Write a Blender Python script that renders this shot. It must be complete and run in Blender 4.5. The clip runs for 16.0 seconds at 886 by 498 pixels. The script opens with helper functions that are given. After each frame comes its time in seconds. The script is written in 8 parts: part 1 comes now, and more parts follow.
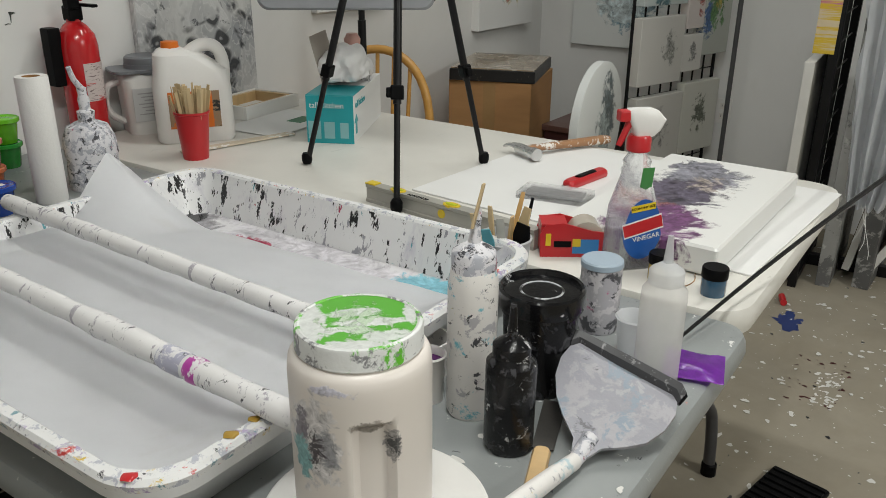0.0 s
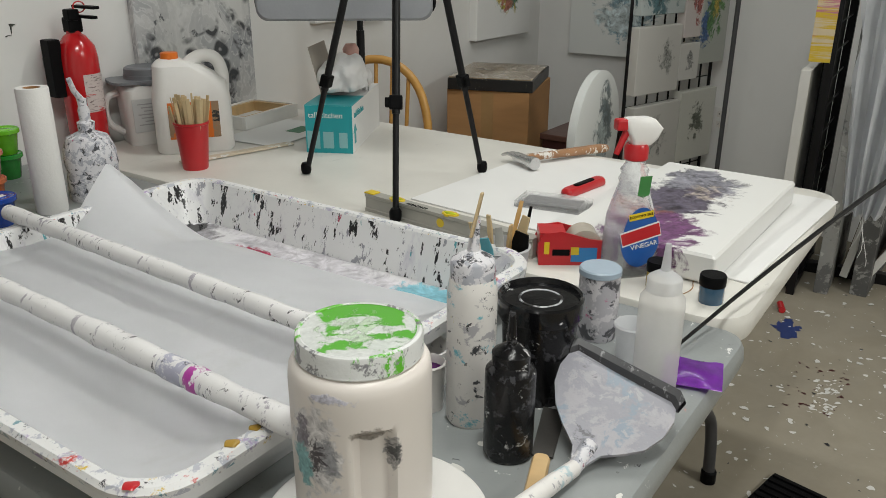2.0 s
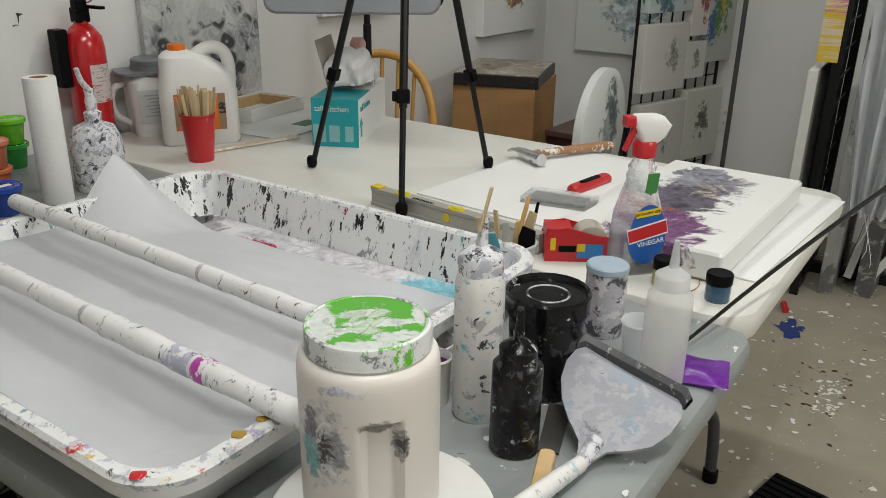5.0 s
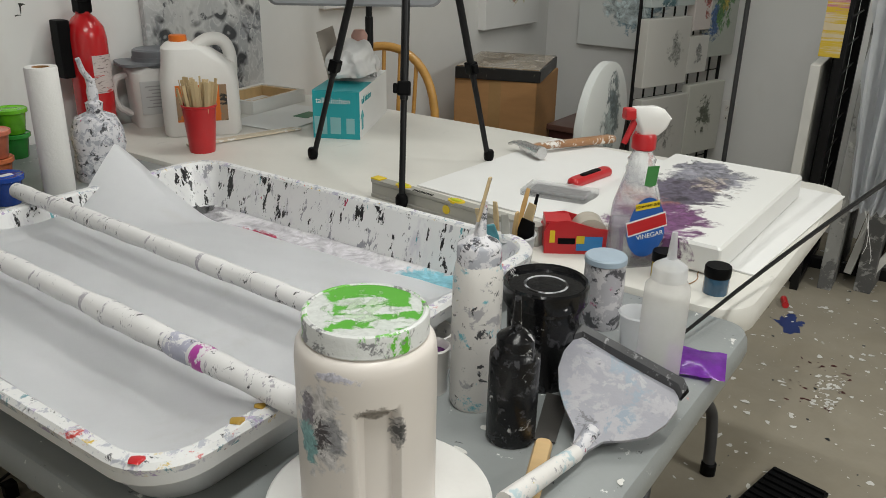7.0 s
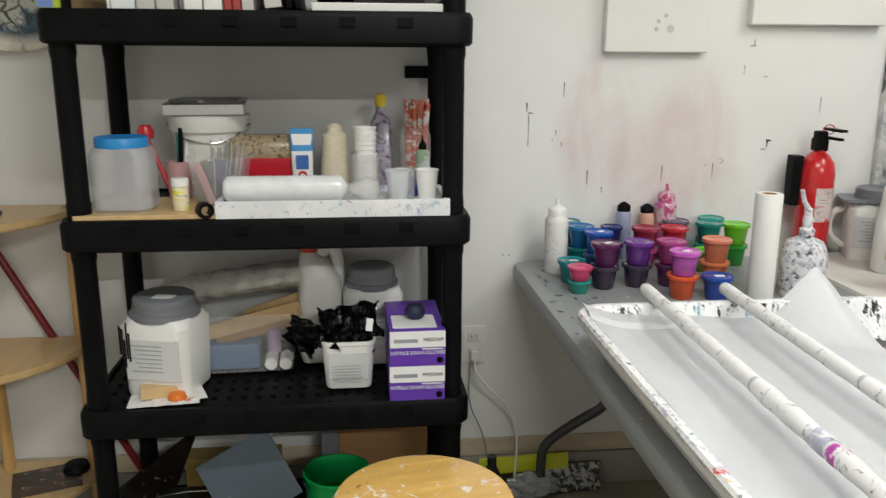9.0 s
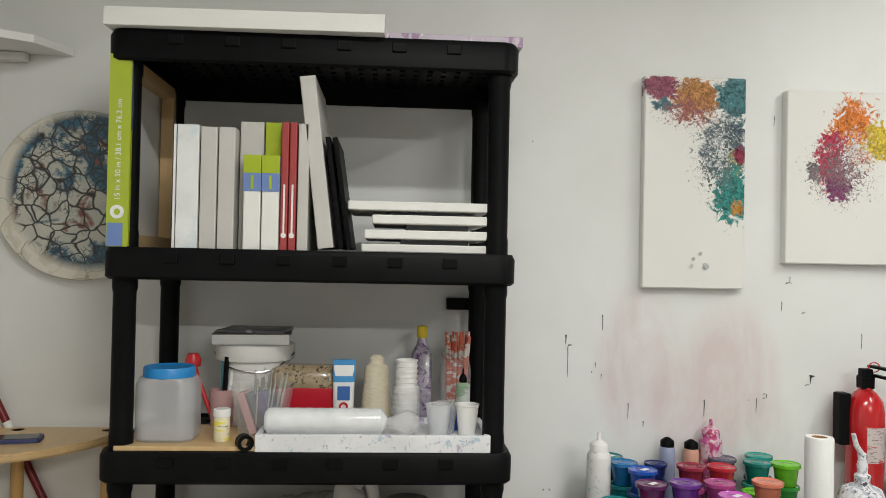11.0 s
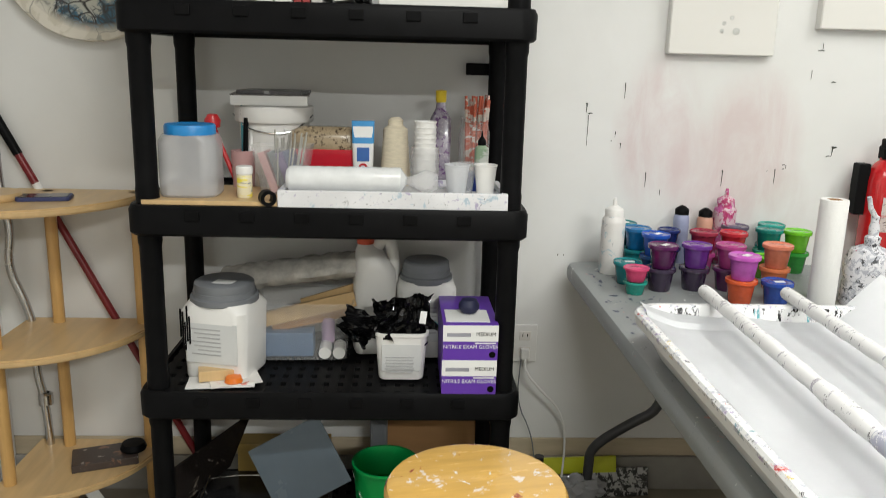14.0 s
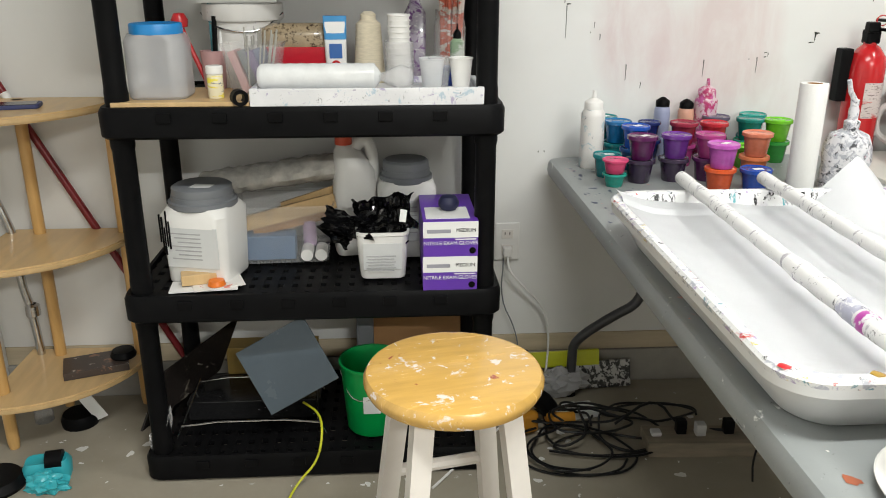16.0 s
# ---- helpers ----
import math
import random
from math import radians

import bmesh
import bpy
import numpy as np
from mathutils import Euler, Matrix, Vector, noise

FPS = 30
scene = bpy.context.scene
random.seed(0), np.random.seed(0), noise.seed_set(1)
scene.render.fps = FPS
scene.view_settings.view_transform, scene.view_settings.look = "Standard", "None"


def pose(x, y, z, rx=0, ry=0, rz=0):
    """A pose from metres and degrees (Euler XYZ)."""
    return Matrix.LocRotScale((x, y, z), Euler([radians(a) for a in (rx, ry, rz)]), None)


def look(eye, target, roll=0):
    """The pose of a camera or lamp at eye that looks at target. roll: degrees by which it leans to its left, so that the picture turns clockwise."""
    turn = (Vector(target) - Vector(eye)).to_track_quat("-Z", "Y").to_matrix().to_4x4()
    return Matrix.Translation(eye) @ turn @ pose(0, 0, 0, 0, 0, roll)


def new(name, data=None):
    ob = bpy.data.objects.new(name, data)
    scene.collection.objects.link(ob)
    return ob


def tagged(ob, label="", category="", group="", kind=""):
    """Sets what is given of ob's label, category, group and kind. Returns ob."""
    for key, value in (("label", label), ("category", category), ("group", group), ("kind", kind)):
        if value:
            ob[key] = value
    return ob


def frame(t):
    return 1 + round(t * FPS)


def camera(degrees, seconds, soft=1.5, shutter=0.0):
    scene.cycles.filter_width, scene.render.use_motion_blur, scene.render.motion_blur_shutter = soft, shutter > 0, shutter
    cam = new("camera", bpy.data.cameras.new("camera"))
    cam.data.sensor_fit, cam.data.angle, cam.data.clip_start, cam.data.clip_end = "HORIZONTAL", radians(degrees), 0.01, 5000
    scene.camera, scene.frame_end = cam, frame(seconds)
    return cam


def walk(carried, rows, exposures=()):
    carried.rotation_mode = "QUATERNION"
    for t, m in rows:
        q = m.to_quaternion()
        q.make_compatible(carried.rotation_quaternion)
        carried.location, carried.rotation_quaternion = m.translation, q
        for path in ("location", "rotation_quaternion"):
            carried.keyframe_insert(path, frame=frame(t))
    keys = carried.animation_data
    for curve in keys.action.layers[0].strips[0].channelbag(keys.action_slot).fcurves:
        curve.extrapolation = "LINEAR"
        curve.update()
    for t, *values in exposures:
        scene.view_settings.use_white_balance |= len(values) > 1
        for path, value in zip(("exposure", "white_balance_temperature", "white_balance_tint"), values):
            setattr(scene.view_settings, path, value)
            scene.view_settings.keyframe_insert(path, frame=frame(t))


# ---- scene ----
cam = camera(57.8, 16.0, soft=0.75, shutter=0.3)
PATH = [
    (0.0, (0.765, -2.02, 1.27), (2.297, -0.97, 0.527), 0.4),
    (0.5, (0.764, -2.022, 1.272), (2.295, -0.977, 0.522), 0.2),
    (1.0, (0.759, -2.024, 1.273), (2.295, -0.975, 0.537), 0.2),
    (1.5, (0.76, -2.026, 1.272), (2.302, -0.975, 0.552), 0.1),
    (2.0, (0.76, -2.023, 1.272), (2.3, -0.971, 0.55), 0.2),
    (2.5, (0.758, -2.019, 1.275), (2.299, -0.966, 0.554), 0.4),
    (3.0, (0.758, -2.018, 1.272), (2.3, -0.967, 0.552), 0.4),
    (3.5, (0.758, -2.017, 1.271), (2.298, -0.965, 0.549), 0.6),
    (4.0, (0.758, -2.016, 1.27), (2.295, -0.962, 0.546), 0.8),
    (6.5, (0.754, -2.018, 1.268), (2.286, -0.967, 0.527), 1.0),
    (7.0, (0.754, -2.023, 1.266), (2.282, -0.969, 0.522), 1.2),
    (7.5, (0.749, -2.07, 1.27), (2.038, -0.732, 0.528), 0.7),
    (8.0, (0.728, -2.17, 1.281), (1.487, -0.456, 0.583), 0.3),
    (8.5, (0.697, -2.199, 1.29), (1.137, -0.339, 0.704), 0.8),
    (9.0, (0.649, -2.222, 1.31), (0.861, -0.29, 0.837), 0.3),
    (9.5, (0.64, -2.229, 1.357), (0.783, -0.268, 0.99), 0.7),
    (10.0, (0.629, -2.231, 1.379), (0.781, -0.245, 1.195), 1.4),
    (11.3, (0.628, -2.233, 1.379), (0.75, -0.24, 1.42), 1.0),
    (12.3, (0.622, -2.234, 1.377), (0.724, -0.237, 1.38), 0.5),
    (12.5, (0.617, -2.226, 1.375), (0.721, -0.229, 1.323), 0.7),
    (13.0, (0.614, -2.227, 1.35), (0.719, -0.245, 1.102), 1.5),
    (13.5, (0.621, -2.233, 1.313), (0.732, -0.266, 0.968), 1.5),
    (14.0, (0.627, -2.237, 1.286), (0.722, -0.293, 0.826), 1.5),
    (14.5, (0.624, -2.233, 1.257), (0.722, -0.313, 0.707), 1.3),
    (15.0, (0.632, -2.242, 1.251), (0.728, -0.343, 0.631), 1.2),
    (15.5, (0.637, -2.242, 1.244), (0.729, -0.346, 0.613), 1.0),
    (16.0, (0.656, -2.246, 1.246), (0.772, -0.364, 0.582), -0.0),
]
walk(cam, [(t, look(e, g, r)) for t, e, g, r in PATH],
     [(0.0, -0.6), (7.0, -0.6), (7.6, -0.6), (8.2, -0.46), (9.0, 0.0), (10.0, 0.0), (12.3, -0.14), (13.0, -0.02), (14.0, 0.22), (15.0, 0.33), (16.0, 0.36)])

# ---- light: assumed ceiling strip lights of a workshop, with added fill ----
world = bpy.data.worlds.new("room_air")
scene.world = world
world.use_nodes = True
world.node_tree.nodes["Background"].inputs[0].default_value = (0.9, 0.95, 1.0, 1)
world.node_tree.nodes["Background"].inputs[1].default_value = 0.02
scene.view_settings.exposure = 0.0


def strip_lamp(x, y, z, length, watts, rz=0, width=0.12):
    lamp = bpy.data.lights.new("strip_light", "AREA")
    lamp.shape, lamp.size, lamp.size_y, lamp.energy = "RECTANGLE", length, width, watts
    lamp.color = (0.97, 0.98, 0.935)
    ob = new("strip_light_lamp", lamp)
    ob.matrix_world = pose(x, y, z, 0, 0, rz)
    return ob


# Third lamp stands in for an unseen lower front source; fourth is added fill.
LAMPS = [(2.5, -1.25, 1.2, 23, 90), (0.95, -2.0, 1.0, 34, 0), (2.0, -4.5, 1.2, 105, 0), (3.6, -1.3, 1.2, 6, 90)]
for lx, ly, ll, lw, lr in LAMPS:
    strip_lamp(lx, ly, 2.54, ll, lw, lr)


# ---- materials ----
def nodes_of(name):
    m = bpy.data.materials.new(name)
    m.use_nodes = True
    nt = m.node_tree
    return m, nt, nt.nodes["Principled BSDF"]


def add(nt, kind, **values):
    n = nt.nodes.new(kind)
    for k, v in values.items():
        n.inputs[k].default_value = v
    return n


def coords(nt, scale=(1, 1, 1)):
    c = nt.nodes.new("ShaderNodeTexCoord")
    mp = nt.nodes.new("ShaderNodeMapping")
    mp.inputs["Scale"].default_value = scale
    nt.links.new(c.outputs["Object"], mp.inputs[0])
    return mp.outputs[0]


def noise_of(nt, vec, scale, detail=4.0, rough=0.55, distort=0.0, seed=0.0):
    n = nt.nodes.new("ShaderNodeTexNoise")
    n.noise_dimensions = "4D"
    for k, v in (("Scale", scale), ("Detail", detail), ("Roughness", rough), ("Distortion", distort), ("W", seed)):
        n.inputs[k].default_value = v
    nt.links.new(vec, n.inputs["Vector"])
    return n.outputs["Fac"]


def step_of(nt, val, lo, hi):
    n = nt.nodes.new("ShaderNodeMapRange")
    n.inputs["From Min"].default_value, n.inputs["From Max"].default_value = lo, hi
    nt.links.new(val, n.inputs["Value"])
    return n.outputs[0]


def mix_of(nt, fac, a, b):
    n = nt.nodes.new("ShaderNodeMix")
    n.data_type = "RGBA"
    if isinstance(fac, float):
        n.inputs[0].default_value = fac
    else:
        nt.links.new(fac, n.inputs[0])
    for sock, v in ((n.inputs[6], a), (n.inputs[7], b)):
        if isinstance(v, tuple):
            sock.default_value = (*v[:3], 1)
        else:
            nt.links.new(v, sock)
    return n.outputs[2]


def math_of(nt, op, a, b=0.0):
    n = nt.nodes.new("ShaderNodeMath")
    n.operation = op
    n.use_clamp = op in ("MULTIPLY", "ADD", "SUBTRACT")
    for sock, v in ((n.inputs[0], a), (n.inputs[1], b)):
        if isinstance(v, (int, float)):
            sock.default_value = v
        else:
            nt.links.new(v, sock)
    return n.outputs[0]


def bump_of(nt, bs, val, strength, dist=0.002):
    b = nt.nodes.new("ShaderNodeBump")
    b.inputs["Strength"].default_value, b.inputs["Distance"].default_value = strength, dist
    nt.links.new(val, b.inputs["Height"])
    nt.links.new(b.outputs[0], bs.inputs["Normal"])


SEED = [0.0]


def surf(name, col, rough=0.5, metal=0.0, var=0.12, scale=9.0, bump=0.15, fine=180.0, layers=(), stretch=(1, 1, 1), coat=0.0, spec=0.5, trans=0.0, alpha=1.0):
    """A worn surface: a base colour with broad and fine variation and layers of paint marks.
    layers: (colour, scale, from, to, distortion, stretch)."""
    m, nt, bs = nodes_of(name)
    SEED[0] += 3.7
    v = coords(nt, stretch)
    broad = noise_of(nt, v, scale, 5, 0.6, 0, SEED[0])
    grain = noise_of(nt, v, fine, 3, 0.6, 0, SEED[0] + 1)
    dark = tuple(c * (1 - var) for c in col[:3])
    light = tuple(min(1.0, c * (1 + var)) for c in col[:3])
    c = mix_of(nt, step_of(nt, broad, 0.3, 0.7), dark, light)
    c = mix_of(nt, math_of(nt, "MULTIPLY", grain, 0.25 * min(1, var * 6)), c, dark)
    for i, (lc, ls, lo, hi, ld, lst) in enumerate(layers):
        f = step_of(nt, noise_of(nt, coords(nt, lst), ls, 8, 0.68, ld, SEED[0] + 11.3 * (i + 1)), lo, hi)
        c = mix_of(nt, f, c, lc)
    nt.links.new(c, bs.inputs["Base Color"])
    r = nt.nodes.new("ShaderNodeMapRange")
    r.inputs["To Min"].default_value, r.inputs["To Max"].default_value = max(0.02, rough - 0.09), min(1, rough + 0.09)
    nt.links.new(broad, r.inputs["Value"])
    nt.links.new(r.outputs[0], bs.inputs["Roughness"])
    bs.inputs["Metallic"].default_value = metal
    bs.inputs["Coat Weight"].default_value = coat
    bs.inputs["Specular IOR Level"].default_value = spec
    bs.inputs["Transmission Weight"].default_value = trans
    bs.inputs["Alpha"].default_value = alpha
    if bump:
        bump_of(nt, bs, grain, bump, 0.0015)
    return m


def splat(name, col, marks, rough=0.4, **kw):
    """Painted and spattered: marks are (colour, amount 0..1, scale)."""
    lay = []
    for mc, amount, sc in marks:
        edge = 0.665 - 0.27 * amount
        lay.append((mc, sc * 1.5, edge, edge + 0.035, 0.5, kw.get("run", (1, 1, 1))))
    kw.pop("run", None)
    return surf(name, col, rough, layers=lay, **kw)


BLACK, WHITE = (0.012, 0.012, 0.014), (0.78, 0.78, 0.77)
one = (1, 1, 1)
M = {}
M["wall"] = surf("painted drywall", (0.74, 0.74, 0.73), 0.6, var=0.03, scale=2.5, bump=0.12, fine=90,
                 layers=[((0.64, 0.63, 0.6), 1.6, 0.56, 0.9, 0.3, (1, 1, 0.6))])


def smeared_wall():
    """White wall with a faint rubbed patch of pink paint."""
    m, nt, bs = nodes_of("drywall with pink smears")
    tc = nt.nodes.new("ShaderNodeTexCoord").outputs["Object"]
    c = mix_of(nt, step_of(nt, noise_of(nt, tc, 2.2, 5, 0.6, 0.3, 2), 0.35, 0.75), (0.75, 0.75, 0.74), (0.68, 0.675, 0.655))
    for i, (cx, cz, rx, rz, col, amt) in enumerate(((1.33, 1.10, 0.11, 0.20, (0.60, 0.46, 0.47), 0.62), (1.60, 1.06, 0.13, 0.20, (0.60, 0.47, 0.47), 0.62), (1.46, 0.98, 0.10, 0.14, (0.62, 0.50, 0.51), 0.55), (1.72, 0.92, 0.06, 0.09, (0.58, 0.50, 0.48), 0.4))):
        mp = nt.nodes.new("ShaderNodeMapping")
        mp.inputs["Scale"].default_value = (1 / rx, 0.0, 1 / rz)
        mp.inputs["Location"].default_value = (-cx / rx, 0, -cz / rz)
        nt.links.new(tc, mp.inputs[0])
        ln = nt.nodes.new("ShaderNodeVectorMath")
        ln.operation = "LENGTH"
        nt.links.new(mp.outputs[0], ln.inputs[0])
        near = step_of(nt, ln.outputs["Value"], 1.25, 0.75)
        brushed = step_of(nt, noise_of(nt, coords(nt, (1, 1, 0.35)), 9, 5, 0.65, 0.8, 4 + i), 0.3, 0.62)
        c = mix_of(nt, math_of(nt, "MULTIPLY", math_of(nt, "MULTIPLY", near, brushed), amt), c, col)
    nt.links.new(c, bs.inputs["Base Color"])
    bs.inputs["Roughness"].default_value = 0.55
    bump_of(nt, bs, noise_of(nt, tc, 70, 3, 0.6, 0, 9), 0.12, 0.0015)
    return m


M["wallnorth"] = smeared_wall()
# Ceiling is out of view; its grey keeps bounced light low.
M["ceiling"] = surf("ceiling paint", (0.50, 0.49, 0.47), 0.7, var=0.03)
M["sill"] = surf("bare sill plank", (0.50, 0.42, 0.30), 0.7, var=0.2, stretch=(1, 8, 8), scale=4)
M["stem"] = surf("rough concrete", (0.30, 0.285, 0.26), 0.85, var=0.22, scale=5, bump=0.5, fine=70)
M["floor"] = surf("paint-spattered concrete floor", (0.14, 0.10, 0.036), 0.8, spec=0.12, var=0.3, scale=3.2, bump=0.25, fine=60, layers=[
    ((0.235, 0.175, 0.075), 1.3, 0.52, 0.72, 0.4, one), ((0.12, 0.095, 0.065), 6.0, 0.6, 0.75, 0.3, one),
    ((0.72, 0.71, 0.68), 26.0, 0.655, 0.675, 0.2, one), ((0.75, 0.74, 0.7), 9.0, 0.70, 0.72, 0.7, (1, 1.8, 1)),
    ((0.03, 0.03, 0.035), 34.0, 0.71, 0.72, 0.1, one), ((0.45, 0.12, 0.13), 15.0, 0.755, 0.765, 0.3, one)])


def floor_paler_by_x(m):
    """The concrete turns paler towards low x, the shelving side of the room."""
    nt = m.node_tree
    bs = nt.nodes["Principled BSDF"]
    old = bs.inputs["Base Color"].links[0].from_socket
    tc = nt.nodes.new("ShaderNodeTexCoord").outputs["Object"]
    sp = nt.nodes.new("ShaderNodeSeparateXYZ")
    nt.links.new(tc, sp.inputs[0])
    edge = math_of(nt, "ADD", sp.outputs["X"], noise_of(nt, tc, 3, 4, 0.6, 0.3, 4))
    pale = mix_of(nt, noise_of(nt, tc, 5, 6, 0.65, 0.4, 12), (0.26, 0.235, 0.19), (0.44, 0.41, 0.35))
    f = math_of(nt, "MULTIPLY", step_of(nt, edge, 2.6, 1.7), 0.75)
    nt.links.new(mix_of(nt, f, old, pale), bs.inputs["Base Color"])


floor_paler_by_x(M["floor"])
M["black"] = surf("black moulded plastic", (0.005, 0.005, 0.0055), 0.42, var=0.25, scale=20, bump=0.12, fine=350, spec=0.07)
M["blackmetal"] = surf("black painted metal", (0.006, 0.006, 0.007), 0.4, metal=0.0, var=0.2, bump=0.05, spec=0.3)
M["tablegrey"] = splat("grey plastic table", (0.262, 0.278, 0.278), [((0.70, 0.70, 0.69), 0.13, 24), ((0.05, 0.05, 0.06), 0.12, 34), ((0.55, 0.2, 0.18), 0.03, 16)], 0.42, var=0.06)
M["tablewhite"] = surf("off-white plastic table", (0.66, 0.645, 0.60), 0.4, var=0.05, bump=0.12, fine=260,
                       layers=[((0.55, 0.54, 0.5), 12, 0.63, 0.7, 0.6, (1, 2.5, 1)), ((0.62, 0.62, 0.6), 30, 0.68, 0.72, 0.2, one)])
M["legsteel"] = surf("grey powder-coated steel", (0.075, 0.075, 0.08), 0.4, metal=0.3, var=0.15)
M["tray"] = surf("white plastic with thin paint drips", (0.74, 0.74, 0.745), 0.3, var=0.04, layers=[
    ((0.58, 0.56, 0.62), 16.0, 0.54, 0.66, 0.4, (1, 1, 0.5)), ((0.30, 0.30, 0.33), 54.0, 0.575, 0.59, 0.08, (1, 1, 0.05)), (BLACK, 72.0, 0.57, 0.582, 0.08, (1, 1, 0.06)),
    (BLACK, 26.0, 0.62, 0.63, 0.5, (1, 1, 0.35)), ((0.10, 0.33, 0.37), 40.0, 0.64, 0.65, 0.2, (1, 1, 0.14)), ((0.38, 0.04, 0.09), 34.0, 0.66, 0.67, 0.2, (1, 1, 0.2)), ((0.55, 0.52, 0.08), 12.0, 0.73, 0.74, 0.2, (1, 1, 0.4)), ((0.76, 0.76, 0.76), 30.0, 0.60, 0.62, 0.3, (1, 1, 0.3))])

M["traywhite"] = surf("white plastic", (0.74, 0.745, 0.75), 0.35, var=0.04)
M["trayrim"] = splat("white rim flecked with colours", (0.74, 0.74, 0.74), [((0.45, 0.46, 0.52), 0.45, 40), ((0.40, 0.33, 0.5), 0.30, 28), ((0.55, 0.05, 0.04), 0.2, 24), ((0.60, 0.42, 0.04), 0.2, 26), ((0.15, 0.3, 0.35), 0.18, 30), ((0.03, 0.03, 0.04), 0.22, 60)], 0.35, var=0.05)
M["paper"] = surf("freezer paper", (0.91, 0.915, 0.935), 0.45, var=0.035, scale=9, bump=0.3, fine=24, layers=[((0.85, 0.85, 0.85), 7.0, 0.58, 0.72, 0.3, one)])
M["sheet"] = surf("white card", (0.76, 0.76, 0.75), 0.5, var=0.02, bump=0.03)
M["rod"] = splat("white rod with paint rings", (0.75, 0.74, 0.74), [((0.4, 0.38, 0.42), 0.34, 30), ((0.05, 0.05, 0.06), 0.22, 34), ((0.40, 0.28, 0.42), 0.12, 20)], 0.4, var=0.05, run=(0.8, 0.8, 1.7))
M["canvas"] = surf("primed canvas", (0.76, 0.75, 0.72), 0.75, var=0.03, bump=0.35, fine=900)
M["canvasgrey"] = surf("wrapped canvas", (0.52, 0.50, 0.475), 0.45, var=0.05, bump=0.1, fine=500)
M["wood"] = surf("varnished pine", (0.60, 0.36, 0.13), 0.35, var=0.16, scale=6, stretch=(9, 1, 1), bump=0.05, coat=0.2)
M["woodpale"] = surf("pale birch", (0.60, 0.41, 0.20), 0.4, var=0.12, scale=5, stretch=(8, 1, 1), bump=0.05, coat=0.15)
M["honey"] = surf("honey oak", (0.56, 0.30, 0.075), 0.3, var=0.14, scale=8, stretch=(1, 1, 5), coat=0.3, bump=0.04)
M["seat"] = splat("varnished stool seat with paint", (0.60, 0.36, 0.095), [((0.74, 0.66, 0.6), 0.28, 13), ((0.30, 0.07, 0.04), 0.12, 19), ((0.75, 0.73, 0.72), 0.22, 21)], 0.25, var=0.14, stretch=(1, 7, 1), coat=0.4)
M["seatedge"] = surf("orange wood edge", (0.58, 0.27, 0.07), 0.3, var=0.12, coat=0.3)
M["stoolleg"] = surf("white painted wood", (0.72, 0.68, 0.64), 0.45, var=0.07, layers=[((0.5, 0.4, 0.33), 14, 0.66, 0.72, 0.3, one)])
M["carton"] = surf("brown corrugated card", (0.36, 0.19, 0.075), 0.75, var=0.1, scale=5, stretch=(1, 1, 6))
M["white"] = surf("white plastic jug", (0.76, 0.75, 0.73), 0.35, var=0.04, spec=0.45)
M["offwhite"] = surf("milky plastic", (0.72, 0.69, 0.65), 0.4, var=0.05)
M["red"] = surf("red enamel", (0.52, 0.012, 0.016), 0.22, var=0.08, coat=0.5)
M["redplastic"] = surf("red plastic", (0.50, 0.02, 0.025), 0.3, var=0.08)
M["greyplastic"] = surf("grey plastic lid", (0.17, 0.18, 0.195), 0.45, var=0.1)
M["teal"] = surf("teal printed card", (0.015, 0.33, 0.37), 0.4, var=0.05)
M["chrome"] = surf("brushed steel", (0.62, 0.62, 0.62), 0.25, metal=1.0, var=0.1)
M["alu"] = surf("dull aluminium", (0.40, 0.39, 0.355), 0.45, metal=0.25, var=0.08)
M["ink"] = surf("pale grey print", (0.42, 0.42, 0.43), 0.5)
M["yellow"] = surf("yellow plastic", (0.72, 0.52, 0.02), 0.35, var=0.08)


def glass_of(name, col, rough=0.1, alpha=0.35, bend=0.6):
    m, nt, bs = nodes_of(name)
    v = coords(nt)
    n = noise_of(nt, v, 30, 4, 0.6, 0.2, 5)
    nt.links.new(mix_of(nt, n, col, tuple(min(1, c * 1.25) for c in col)), bs.inputs["Base Color"])
    bs.inputs["Roughness"].default_value, bs.inputs["Alpha"].default_value = rough, alpha
    bs.inputs["Transmission Weight"].default_value, bs.inputs["IOR"].default_value = bend, 1.2
    return m


M["clear"] = glass_of("clear plastic", (0.80, 0.81, 0.82), 0.12, 0.35)
M["frosted"] = glass_of("frosted plastic", (0.70, 0.71, 0.73), 0.35, 0.6, 0.3)
M["film"] = glass_of("crinkled film", (0.80, 0.80, 0.81), 0.15, 0.55)


